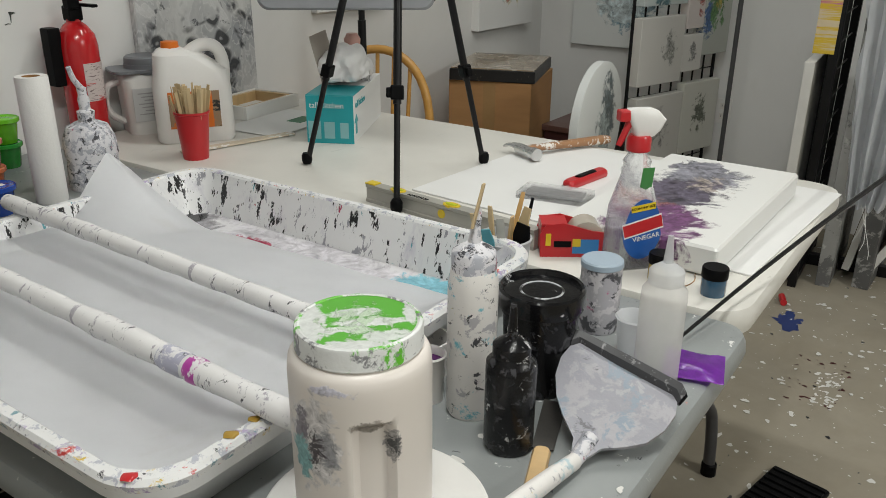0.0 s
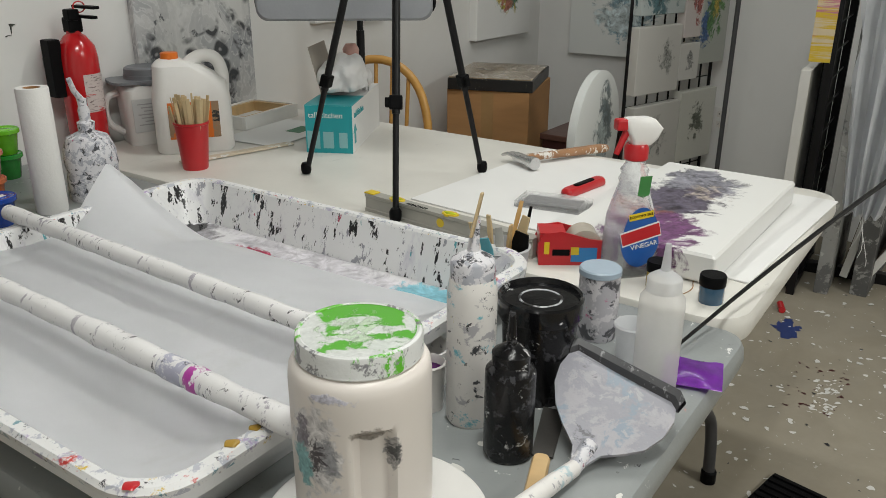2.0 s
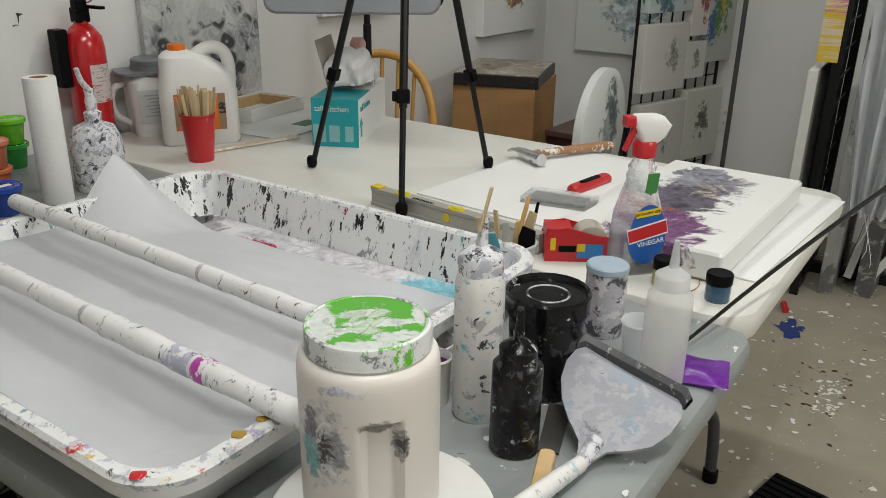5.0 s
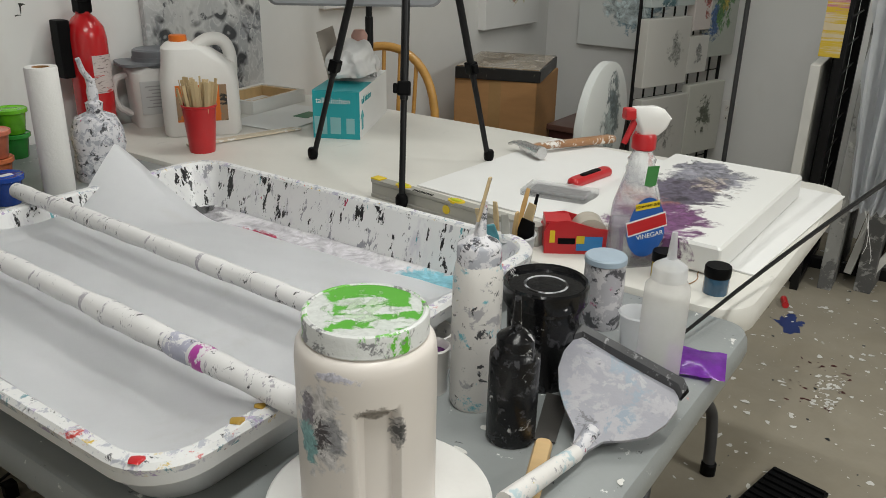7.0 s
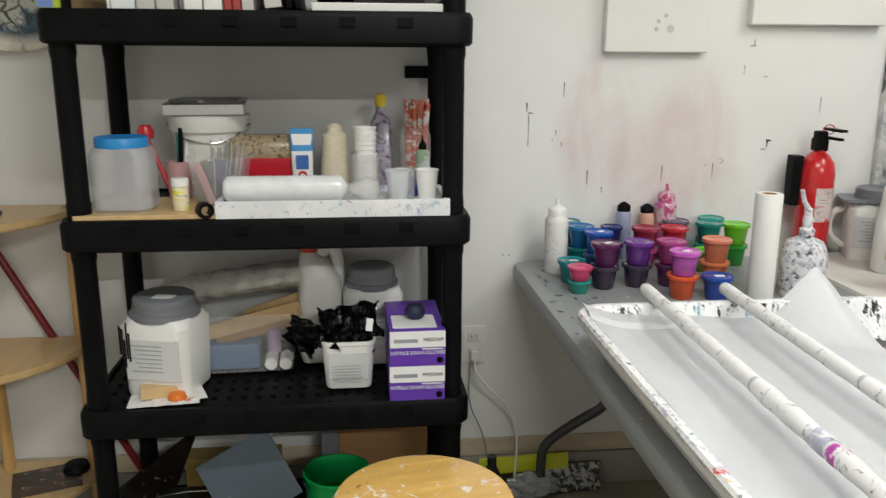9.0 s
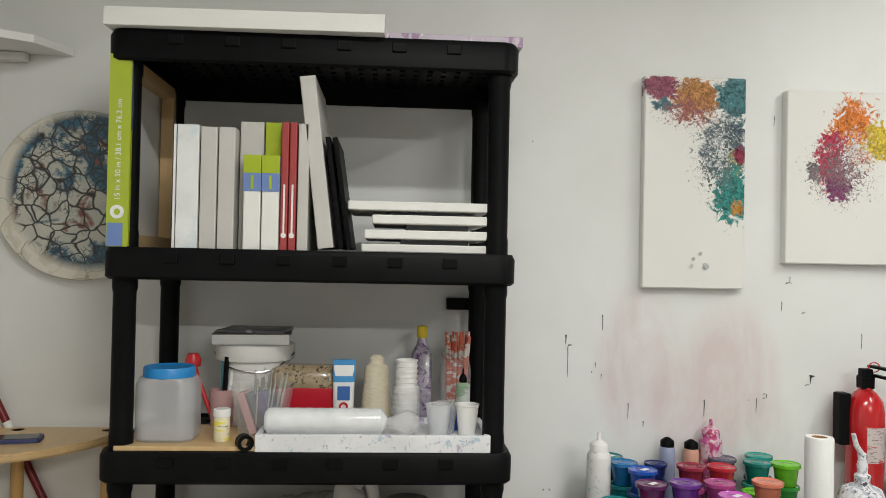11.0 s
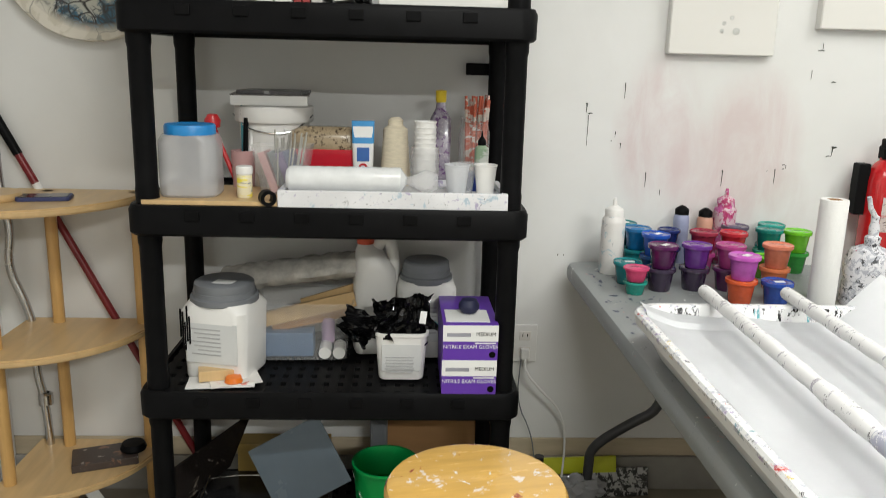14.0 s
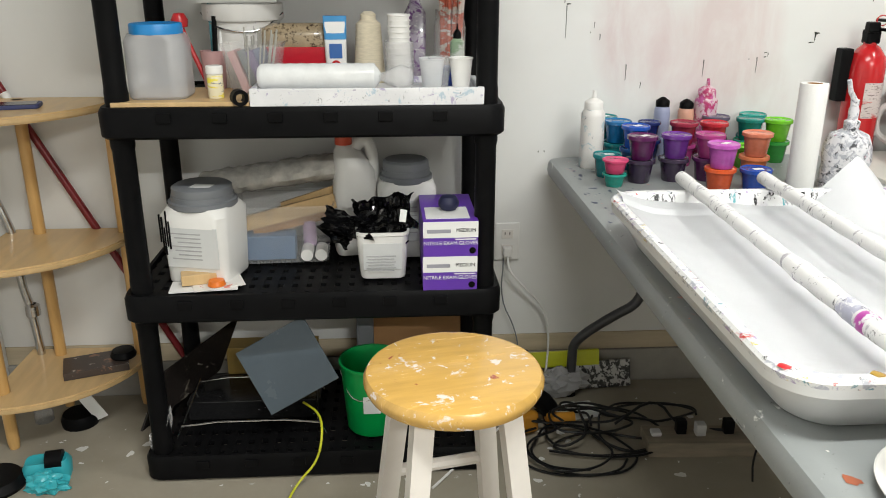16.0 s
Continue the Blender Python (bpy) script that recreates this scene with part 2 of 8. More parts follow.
def art(name, base, blobs, rough=0.45, bump=0.25, fine=0.85, tone=(0.25, 1.55)):
    """Poured paint: blobs are (colour, centre, radii, noise scale, amount) in the thing's own metres."""
    m, nt, bs = nodes_of(name)
    SEED[0] += 5.1
    tc = nt.nodes.new("ShaderNodeTexCoord").outputs["Object"]
    c = mix_of(nt, noise_of(nt, tc, 7, 4, 0.6, 0, SEED[0]), tuple(x * 0.96 for x in base), base)
    h = None
    for i, (col, cen, rad, sc, amount) in enumerate(blobs):
        mp = nt.nodes.new("ShaderNodeMapping")
        mp.inputs["Scale"].default_value = tuple(1 / r for r in rad)
        mp.inputs["Location"].default_value = tuple(-a / r for a, r in zip(cen, rad))
        nt.links.new(tc, mp.inputs[0])
        ln = nt.nodes.new("ShaderNodeVectorMath")
        ln.operation = "LENGTH"
        nt.links.new(mp.outputs[0], ln.inputs[0])
        n = noise_of(nt, tc, sc * fine, 8, 0.66, 1.2, SEED[0] + i * 7.7)
        sub = nt.nodes.new("ShaderNodeMath")
        sub.operation = "SUBTRACT"
        nt.links.new(n, sub.inputs[0])
        mul = nt.nodes.new("ShaderNodeMath")
        mul.operation = "MULTIPLY"
        nt.links.new(ln.outputs["Value"], mul.inputs[0])
        mul.inputs[1].default_value = 0.38
        nt.links.new(mul.outputs[0], sub.inputs[1])
        f = step_of(nt, sub.outputs[0], 0.29 - amount, 0.37 - amount)
        shade = mix_of(nt, step_of(nt, noise_of(nt, tc, sc * fine * 1.7, 7, 0.62, 2.2, SEED[0] + i), 0.33, 0.67), tuple(x * tone[0] for x in col), tuple(min(1, x * tone[1] + 0.04 * (tone[1] - 1)) for x in col))
        c = mix_of(nt, f, c, shade)
        h = f
    nt.links.new(c, bs.inputs["Base Color"])
    bs.inputs["Roughness"].default_value = rough
    if h is not None and bump:
        bump_of(nt, bs, h, bump, 0.002)
    return m


# ---- mesh helpers ----
def part(name, bm, material, parent=None, label="", smooth=False):
    me = bpy.data.meshes.new(name)
    bm.normal_update()
    bm.to_mesh(me)
    bm.free()
    mats = material if isinstance(material, (list, tuple)) else [material]
    for m in mats:
        me.materials.append(M[m] if isinstance(m, str) else m)
    if smooth:
        me.shade_smooth()
        me.set_sharp_from_angle(angle=radians(38))
    ob = new(name, me)
    if parent is not None:
        ob.parent = parent
    if label:
        ob["label"] = label
    return ob


def thing(name, loc, rz=0.0, label="", category="", group="", rx=0.0, ry=0.0):
    e = new(name)
    e.empty_display_size = 0.05
    e.matrix_world = pose(*loc, rx, ry, rz)
    return tagged(e, label, category, group)


def box(c, s, r=0.0, bm=None, rot=None):
    """A box at centre c with size s and bevelled edges."""
    bm = bm or bmesh.new()
    got = bmesh.ops.create_cube(bm, size=1)["verts"]
    bmesh.ops.scale(bm, vec=s, verts=got)
    if r:
        es = list({e for v in got for e in v.link_edges})
        out = bmesh.ops.bevel(bm, geom=es, offset=min(r, min(s) * 0.45), segments=2, affect="EDGES", profile=0.6)
        got = list({v for f in out["faces"] for v in f.verts} | {v for v in got if v.is_valid})
    if rot is not None:
        bmesh.ops.rotate(bm, verts=got, cent=(0, 0, 0), matrix=rot)
    bmesh.ops.translate(bm, verts=got, vec=c)
    return bm


def boxes(items, r=0.0):
    bm = bmesh.new()
    for c, s in items:
        box(c, s, r, bm)
    return bm


def lathe(profile, seg=32, bm=None, at=(0, 0, 0), wob=0.0):
    """Turn (radius, z) pairs round the z axis; a zero radius closes an end."""
    bm = bm or bmesh.new()
    rings = []
    for r, z in profile:
        if r < 1e-6:
            rings.append([bm.verts.new((at[0], at[1], at[2] + z))])
        else:
            ring = []
            for i in range(seg):
                a = 2 * math.pi * i / seg
                k = r * (1 + wob * math.sin(3 * a + z * 60))
                ring.append(bm.verts.new((at[0] + k * math.cos(a), at[1] + k * math.sin(a), at[2] + z)))
            rings.append(ring)
    for a, b in zip(rings, rings[1:]):
        if len(a) == 1 and len(b) == 1:
            continue
        for i in range(seg):
            j = (i + 1) % seg
            if len(a) == 1:
                bm.faces.new((a[0], b[j], b[i]))
            elif len(b) == 1:
                bm.faces.new((a[i], a[j], b[0]))
            else:
                bm.faces.new((a[i], a[j], b[j], b[i]))
    bmesh.ops.recalc_face_normals(bm, faces=bm.faces[:])
    return bm


def rr_loop(w, d, r, seg=5):
    r = max(0.0005, min(r, w / 2 - 1e-4, d / 2 - 1e-4))
    pts = []
    for k, (sx, sy) in enumerate(((1, 1), (-1, 1), (-1, -1), (1, -1))):
        for i in range(seg + 1):
            a = math.pi / 2 * (k + i / seg)
            pts.append((sx * (w / 2 - r) + r * math.cos(a), sy * (d / 2 - r) + r * math.sin(a)))
    return pts


def loft(sections, seg=5, caps=(True, True), bm=None):
    """Join rounded rectangles: each section is (width, depth, corner radius, z[, dx, dy])."""
    bm = bm or bmesh.new()
    loops = []
    for w, d, r, z, *o in sections:
        dx, dy = o if o else (0, 0)
        loops.append([bm.verts.new((x + dx, y + dy, z)) for x, y in rr_loop(w, d, r, seg)])
    for a, b in zip(loops, loops[1:]):
        n = len(a)
        for i in range(n):
            j = (i + 1) % n
            bm.faces.new((a[i], a[j], b[j], b[i]))
    if caps[0]:
        bm.faces.new(loops[0][::-1])
    if caps[1]:
        bm.faces.new(loops[-1])
    return bm


def tube(points, r, seg=10, bm=None, smooth=0, taper=None):
    """A round bar along points; smooth: rounds of corner cutting."""
    bm = bm or bmesh.new()
    pts = [Vector(p) for p in points]
    for _ in range(smooth):
        cut = [pts[0]]
        for a, b in zip(pts, pts[1:]):
            cut += [a.lerp(b, 0.25), a.lerp(b, 0.75)]
        pts = cut + [pts[-1]]
    rings, up = [], None
    for i, p in enumerate(pts):
        d = (pts[min(i + 1, len(pts) - 1)] - pts[max(i - 1, 0)]).normalized()
        if up is None:
            up = d.orthogonal().normalized()
        up = (up - d * up.dot(d)).normalized()
        side = d.cross(up)
        k = r if taper is None else r + (taper - r) * i / (len(pts) - 1)
        rings.append([bm.verts.new(p + k * (math.cos(2 * math.pi * j / seg) * up + math.sin(2 * math.pi * j / seg) * side)) for j in range(seg)])
    for a, b in zip(rings, rings[1:]):
        for j in range(seg):
            bm.faces.new((a[j], a[(j + 1) % seg], b[(j + 1) % seg], b[j]))
    bm.faces.new(rings[0][::-1])
    bm.faces.new(rings[-1])
    bmesh.ops.recalc_face_normals(bm, faces=bm.faces[:])
    return bm


def plate(points, h, z=0.0, bm=None):
    """A flat outline of (x, y) points given thickness h."""
    bm = bm or bmesh.new()
    lo = [bm.verts.new((x, y, z)) for x, y in points]
    hi = [bm.verts.new((x, y, z + h)) for x, y in points]
    bm.faces.new(lo[::-1])
    bm.faces.new(hi)
    n = len(lo)
    for i in range(n):
        bm.faces.new((lo[i], lo[(i + 1) % n], hi[(i + 1) % n], hi[i]))
    bmesh.ops.recalc_face_normals(bm, faces=bm.faces[:])
    return bm


def move(bm, m):
    bmesh.ops.transform(bm, matrix=m, verts=bm.verts[:])
    return bm


def words(text, size, material, parent, m, name="lettering", thick=0.0004):
    cu = bpy.data.curves.new(name, "FONT")
    cu.body, cu.size, cu.align_x, cu.align_y, cu.extrude = text, size, "CENTER", "CENTER", thick
    tmp = bpy.data.objects.new(name, cu)
    scene.collection.objects.link(tmp)
    bpy.context.view_layer.update()
    me = bpy.data.meshes.new_from_object(tmp.evaluated_get(bpy.context.evaluated_depsgraph_get()))
    bpy.data.objects.remove(tmp)
    me.materials.clear()
    me.materials.append(M[material])
    ob = new(name, me)
    ob.parent = parent
    ob.matrix_local = m
    return ob


def structure(name, bm, material, label):
    return tagged(part(name, bm, material), label, kind="structure")


FRONT = (90, 0, 0)  # upright lettering that faces -y

# ---- the room ----
XL, XR, YB, HC = -0.52, 4.60, -5.2, 2.6
gx = boxes([(((XL + XR) / 2, YB / 2, -0.06), (XR - XL + 0.6, -YB + 0.6, 0.12))])
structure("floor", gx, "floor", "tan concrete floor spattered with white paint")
structure("wall_north", boxes([(((XL + XR) / 2, 0.06, 0.17 + (HC - 0.17) / 2), (XR - XL + 0.24, 0.12, HC - 0.17))]), "wallnorth", "white drywall wall with paint smears")
structure("wall_east", boxes([((XR + 0.06, YB / 2 - 0.06, HC / 2), (0.12, -YB + 0.12, HC))]), "wall", "white drywall wall")
structure("wall_west", boxes([((XL - 0.06, YB / 2 - 0.06, HC / 2), (0.12, -YB + 0.12, HC))]), "wall", "white drywall wall")
# South wall and ceiling lie out of view, dulled to cut bounced light.
structure("wall_south", boxes([(((XL + XR) / 2, YB - 0.06, HC / 2), (XR - XL, 0.12, HC))]), "stem", "unseen grey wall behind the camera, dark to cut bounced light")
structure("ceiling", boxes([(((XL + XR) / 2, YB / 2, HC + 0.05), (XR - XL + 0.3, -YB + 0.3, 0.1))]), "ceiling", "unseen plain ceiling, greyed to cut bounced light")
structure("wall_footing", boxes([(((XL + XR) / 2, 0.055, 0.055), (XR - XL, 0.13, 0.11))], 0.004), "stem", "rough concrete footing below the wall")
structure("trim_sill", boxes([(((XL + XR) / 2, 0.057, 0.14), (XR - XL, 0.12, 0.058))], 0.004), "sill", "bare wooden sill plank along the wall foot")
# Housings for all four lamps, the two added ones too; none is in view.
for lx, ly, ll, lw, lr in LAMPS:
    fx = thing("assumed_ceiling_light", (lx, ly, 2.595), lr, "assumed white enamel strip light on the unseen ceiling", "ceiling light", "strip lights")
    part("housing", loft([(ll + 0.08, 0.24, 0.01, 0.0), (ll + 0.06, 0.2, 0.01, -0.035)]), "white", fx)

# ---- tables ----
TZ = 0.74


def folding_table(x0, x1, y0, y1, material, label, zt=TZ, inset=0.10, r=0.07, yin=0.10):
    w, d = x1 - x0, y1 - y0
    t = thing("folding_table", ((x0 + x1) / 2, (y0 + y1) / 2, 0), 0, label, "table", "folding tables")
    part("tabletop", loft([(w - 0.05, d - 0.05, r - 0.02, zt - 0.05), (w - 0.008, d - 0.008, r - 0.005, zt - 0.043), (w, d, r, zt - 0.028),
                           (w - 0.003, d - 0.003, r, zt - 0.012), (w - 0.012, d - 0.012, r - 0.004, zt - 0.003), (w - 0.03, d - 0.03, r - 0.01, zt)], 8), material, t, smooth=True)
    for sy in (-1, 1):
        y = sy * (d / 2 - yin)
        for sx in (-1, 1):
            xf, xt = sx * (w / 2 - inset), sx * (w / 2 - inset - 0.18)
            leg = part("leg", tube([(xf, y + sy * 0.06, 0.0), (xf, y + sy * 0.055, 0.12), (xf, y + sy * 0.045, 0.19), (xf - sx * 0.10, y + sy * 0.02, 0.275), (xt, y, 0.33), (xt, y, 0.42), (xt, y, zt - 0.05)], 0.0145, 12, smooth=2), "legsteel", t, smooth=True)
            part("rubber_foot", lathe([(0.0, 0.0), (0.019, 0.0), (0.019, 0.03), (0.015, 0.034)], 16, at=(xf, y + sy * 0.06, 0.0)), "black", leg)
        part("crossbar", tube([(-w / 2 + inset + 0.18, y, 0.42), (w / 2 - inset - 0.18, y, 0.42)], 0.012, 10), "legsteel", t, smooth=True)
        part("brace", tube([(0, y, 0.42), (0, y - sy * 0.4, zt - 0.05)], 0.011, 10), "legsteel", t, smooth=True)
    for sx in (-1, 1):
        part("side_rail", box((sx * (w / 2 - 0.06), 0, zt - 0.062), (0.02, d - 0.24, 0.03), 0.003), "legsteel", t)
    return t


T1 = (1.080, 1.872, -1.808, -0.045)
T2 = (1.884, 2.70, -1.79, -0.02)
folding_table(*T1, "tablegrey", "grey plastic folding table with paint spots", r=0.042)
folding_table(*T2, "tablewhite", "off-white plastic folding table with steel legs", inset=0.18, yin=0.22)

# ---- shelving unit ----
SW, SD = 0.905, 0.455
LEVELS = (0.072, 0.512, 0.955, 1.396, 1.870)
SX, SY = 0.457, -0.24


def shelving():
    t = thing("shelving_unit", (SX, SY, 0), 0, "black plastic five-tier shelving unit against the white wall", "shelf")
    for z in LEVELS:
        lip = 0.07
        bm = bmesh.new()
        loft([(SW - 0.016, SD - 0.016, 0.034, z - lip), (SW - 0.002, SD - 0.002, 0.04, z - lip + 0.006), (SW, SD, 0.042, z - 0.012), (SW - 0.012, SD - 0.012, 0.038, z),
              (SW - 0.03, SD - 0.03, 0.03, z), (SW - 0.03, SD - 0.03, 0.03, z - lip + 0.004), (SW - 0.016, SD - 0.016, 0.034, z - lip)], 6, (False, False), bm)
        lv = part("shelf_tier", bm, "black", t, smooth=True)
        nx, ny = 26, 9
        grid = []
        for i in range(1, nx):
            grid.append(((-SW / 2 + SW * i / nx, 0, z - 0.014), (0.021, SD - 0.04, 0.014)))
        for j in range(1, ny):
            grid.append(((0, -SD / 2 + SD * j / ny, z - 0.0135), (SW - 0.04, 0.03, 0.012)))
        for gc, gs in grid:
            part("slat", box(gc, gs), "black", lv)
        for i in range(6):
            part("notch", box((-SW / 2 + 0.15 + 0.121 * i, -SD / 2 - 0.0005, z - 0.022), (0.032, 0.008, 0.022), 0.002), "black", lv)
    for a, b in zip(LEVELS, LEVELS[1:]):
        for sx in (-1, 1):
            for sy in (-1, 1):
                part("post", lathe([(0.026, a - 0.002), (0.026, a + 0.03), (0.0245, a + 0.04), (0.0245, b - 0.10), (0.027, b - 0.09), (0.027, b - 0.06)], 18, at=(sx * (SW / 2 - 0.042), sy * (SD / 2 - 0.044), 0)), "black", t, smooth=True)
    part("wall_bracket", boxes([((SW / 2 - 0.075, SD / 2 - 0.012, 1.262), (0.10, 0.02, 0.032))], 0.003), "black", t)


shelving()

# ---- paint tray with paper and rods ----
TX0, TX1, TY0, TY1 = 1.068, 1.772, -1.512, -0.735
TRW, TRD = TX1 - TX0, TY1 - TY0
RIM = 0.088


BLOBS = []
M["goldpaint"] = surf("gold brown paint", (0.36, 0.22, 0.03), 0.35, var=0.2)


def tray():
    for px, py, pr, mat_, lab in ((-0.338, -0.352, 0.0062, "redplastic", "dried red paint blob"), (-0.245, -0.376, 0.0062, "goldpaint", "dried gold paint blob"), (-0.215, -0.374, 0.005, "goldpaint", "dried gold paint blob")):
        blob = bmesh.new()
        bmesh.ops.create_icosphere(blob, subdivisions=3, radius=pr)
        for v in blob.verts:
            v.co = Vector((v.co.x * (1.2 + 0.7 * noise.noise(v.co * 160)), v.co.y * (0.9 + 0.8 * noise.noise(v.co * 150 + Vector((9, 0, 0)))), v.co.z * 0.25))
        BLOBS.append((move(blob, pose(px, py, RIM + 0.0005)), mat_, lab))
    t = thing("paint_tray", ((TX0 + TX1) / 2, (TY0 + TY1) / 2, TZ), 0, "large white plastic tray streaked with dried paint, on the grey table", "tray")
    part("outer_wall", loft([(TRW - 0.104, TRD - 0.104, 0.05, 0.0), (TRW - 0.092, TRD - 0.092, 0.055, 0.004), (TRW - 0.03, TRD - 0.03, 0.06, RIM - 0.026), (TRW - 0.004, TRD - 0.004, 0.064, RIM - 0.024), (TRW, TRD, 0.065, RIM - 0.012)], 8, (True, False)), "traywhite", t, smooth=True)
    part("rim", loft([(TRW, TRD, 0.065, RIM - 0.012), (TRW + 0.002, TRD + 0.002, 0.065, RIM - 0.005), (TRW - 0.006, TRD - 0.006, 0.062, RIM), (TRW - 0.03, TRD - 0.03, 0.055, RIM), (TRW - 0.036, TRD - 0.036, 0.052, RIM - 0.004)], 8, (False, False)), "trayrim", t, smooth=True)
    part("inner_wall", loft([(TRW - 0.036, TRD - 0.036, 0.052, RIM - 0.004), (TRW - 0.090, TRD - 0.090, 0.045, 0.012)], 8, (False, False)), "tray", t, smooth=True)
    for blob, mat_, lab in BLOBS:
        part("paint_blob", blob, mat_, t, lab, smooth=True)
    part("tray_floor", loft([(TRW - 0.090, TRD - 0.090, 0.045, 0.012), (TRW - 0.135, TRD - 0.135, 0.04, 0.009)], 8, (False, True)), TRAY_POOLS, t, smooth=True)


TRAY_POOLS = art("paint pooled in tray", (0.70, 0.69, 0.71), [((0.60, 0.58, 0.62), (0.26, 0.0, 0.01), (0.09, 0.4, 0.2), 14, 0.06), ((0.30, 0.29, 0.31), (0.255, 0.285, 0.01), (0.06, 0.07, 0.2), 20, 0.12), ((0.02, 0.02, 0.022), (0.27, 0.315, 0.01), (0.04, 0.025, 0.2), 30, 0.10), ((0.36, 0.03, 0.075), (0.245, 0.135, 0.01), (0.025, 0.07, 0.2), 26, 0.10), ((0.22, 0.50, 0.60), (0.27, -0.26, 0.01), (0.055, 0.12, 0.2), 16, 0.12), ((0.06, 0.07, 0.08), (0.24, -0.31, 0.01), (0.03, 0.03, 0.2), 40, 0.02), ((0.40, 0.45, 0.48), (0.215, -0.05, 0.01), (0.03, 0.06, 0.2), 34, 0.02)], 0.2, 0.2, tone=(0.6, 1.25))
tray()


def paper_liner():
    """A crumpled sheet that rises over the far rim and dips between the rods."""
    bm = bmesh.new()
    nx, ny = 70, 80
    x0, x1, y0, y1 = TX0 + 0.018, TX1 - 0.125, TY0 + 0.018, TY1 - 0.02
    grid = []
    for j in range(ny + 1):
        row = []
        for i in range(nx + 1):
            u, v = i / nx, j / ny
            x, y = x0 + (x1 - x0) * u, y0 + (y1 - y0) * v
            # far edge runs diagonally: wide near the back wall, narrower toward the near side
            x = x0 + (x - x0) * (1.0 + 0.05 * (1 - v) - 0.08 * max(0, v - 0.75))
            z = TZ + 0.060 - 0.042 * max(0, (u - 0.62) / 0.38) ** 1.4
            z += 0.025 * max(0, 1 - u / 0.12) ** 1.4                      # up the left side
            z += (TZ + 0.084 - z) * max(0, 1 - v / 0.10) ** 1.3 * (1 if u < 0.8 else max(0, (1 - u) / 0.2))
            for rx in (1.225, 1.39):                                    # trough under each rod
                z -= 0.004 * math.exp(-((x - rx) / 0.05) ** 2)
            k = max(0, (v - 0.80) / 0.20)
            z += 0.115 * k ** 1.4 * max(0.0, 1 - abs(x - 1.60) / 0.13) + 0.045 * k * math.exp(-((x - 1.15) / 0.2) ** 2) * (v > 0.93) * 0.3
            z += 0.003 * (noise.noise((x * 6, y * 5, 0.3))) + 0.002 * noise.noise((x * 19, y * 17, 2.0))
            row.append(bm.verts.new((x, y + 0.06 * k ** 2 * max(0.0, 1 - abs(x - 1.60) / 0.14), z)))
        grid.append(row)
    for j in range(ny):
        for i in range(nx):
            bm.faces.new((grid[j][i], grid[j][i + 1], grid[j + 1][i + 1], grid[j + 1][i]))
    bmesh.ops.solidify(bm, geom=bm.faces[:], thickness=0.0012)
    ob = part("paper_liner", bm, "paper", smooth=True)
    tagged(ob, "crumpled white freezer paper lining the paint tray", "paper")


paper_liner()
for (xa, ya), (xb, yb), grip in (((1.238, -0.690), (1.217, -1.56), True), ((1.404, -0.700), (1.379, -1.56), False)):
    d = Vector((xb - xa, yb - ya, 0))
    n = 26
    prof = [(0.0, 0.0)] + [(0.0132 + 0.0008 * math.sin(i * 2.1) + (0.002 if grip and 15 < i < 19 else 0), d.length * i / n) for i in range(n + 1)] + [(0.0, d.length)]
    r = thing("rod", (xa, ya, TZ + RIM + 0.0125), 0, "white rod crusted with rings of dried paint across the tray", "rod", "rods on the tray")
    r.matrix_world = Matrix.Translation((xa, ya, TZ + RIM + 0.0125)) @ d.to_track_quat("Z", "Y").to_matrix().to_4x4()
    part("rod_body", lathe(prof, 16), "rod", r, smooth=True)
    if grip:
        part("magenta_band", lathe([(0.0138, 0.70), (0.0149, 0.703), (0.0147, 0.714), (0.0138, 0.720)], 16), splat("magenta paint", (0.46, 0.06, 0.36), [((0.74, 0.72, 0.74), 0.75, 24)], 0.3), r, "magenta paint ring", smooth=True)
        part("grey_band", lathe([(0.0138, 0.655), (0.0146, 0.66), (0.0146, 0.69), (0.0138, 0.695)], 16), splat("grey blue paint", (0.42, 0.42, 0.52), [((0.74, 0.73, 0.74), 0.58, 26), (BLACK, 0.3, 40)], 0.3), r, "grey-blue paint ring", smooth=True)

# ---- stool ----
st = thing("stool", (0.742, -1.125, 0), 12, "round honey-coloured wooden stool with white painted legs", "stool")
part("seat", lathe([(0, 0.620), (0.125, 0.620), (0.137, 0.624), (0.142, 0.634), (0.142, 0.642), (0.137, 0.650), (0.128, 0.653), (0, 0.6535)], 48), "seat", st, smooth=True)
for k in range(4):
    a = radians(45 + 90 * k)
    c, s = math.cos(a), math.sin(a)
    lg = tube([(c * 0.185, s * 0.185, 0.0), (c * 0.095, s * 0.095, 0.622)], 0.022, 4)
    part("leg", lg, "stoolleg", st)
for k in range(4):
    a, b = radians(45 + 90 * k), radians(135 + 90 * k)
    z = 0.22 if k % 2 else 0.42
    f = 0.185 - 0.09 * z / 0.622
    part("stretcher", tube([(math.cos(a) * f, math.sin(a) * f, z), (math.cos(b) * f, math.sin(b) * f, z)], 0.011, 8), "stoolleg", st)

# ---- quarter-round corner shelf ----
cs = thing("corner_shelf", (-0.405, -0.035, 0), 0, "pale birch three-tier quarter-round corner shelf", "shelf")
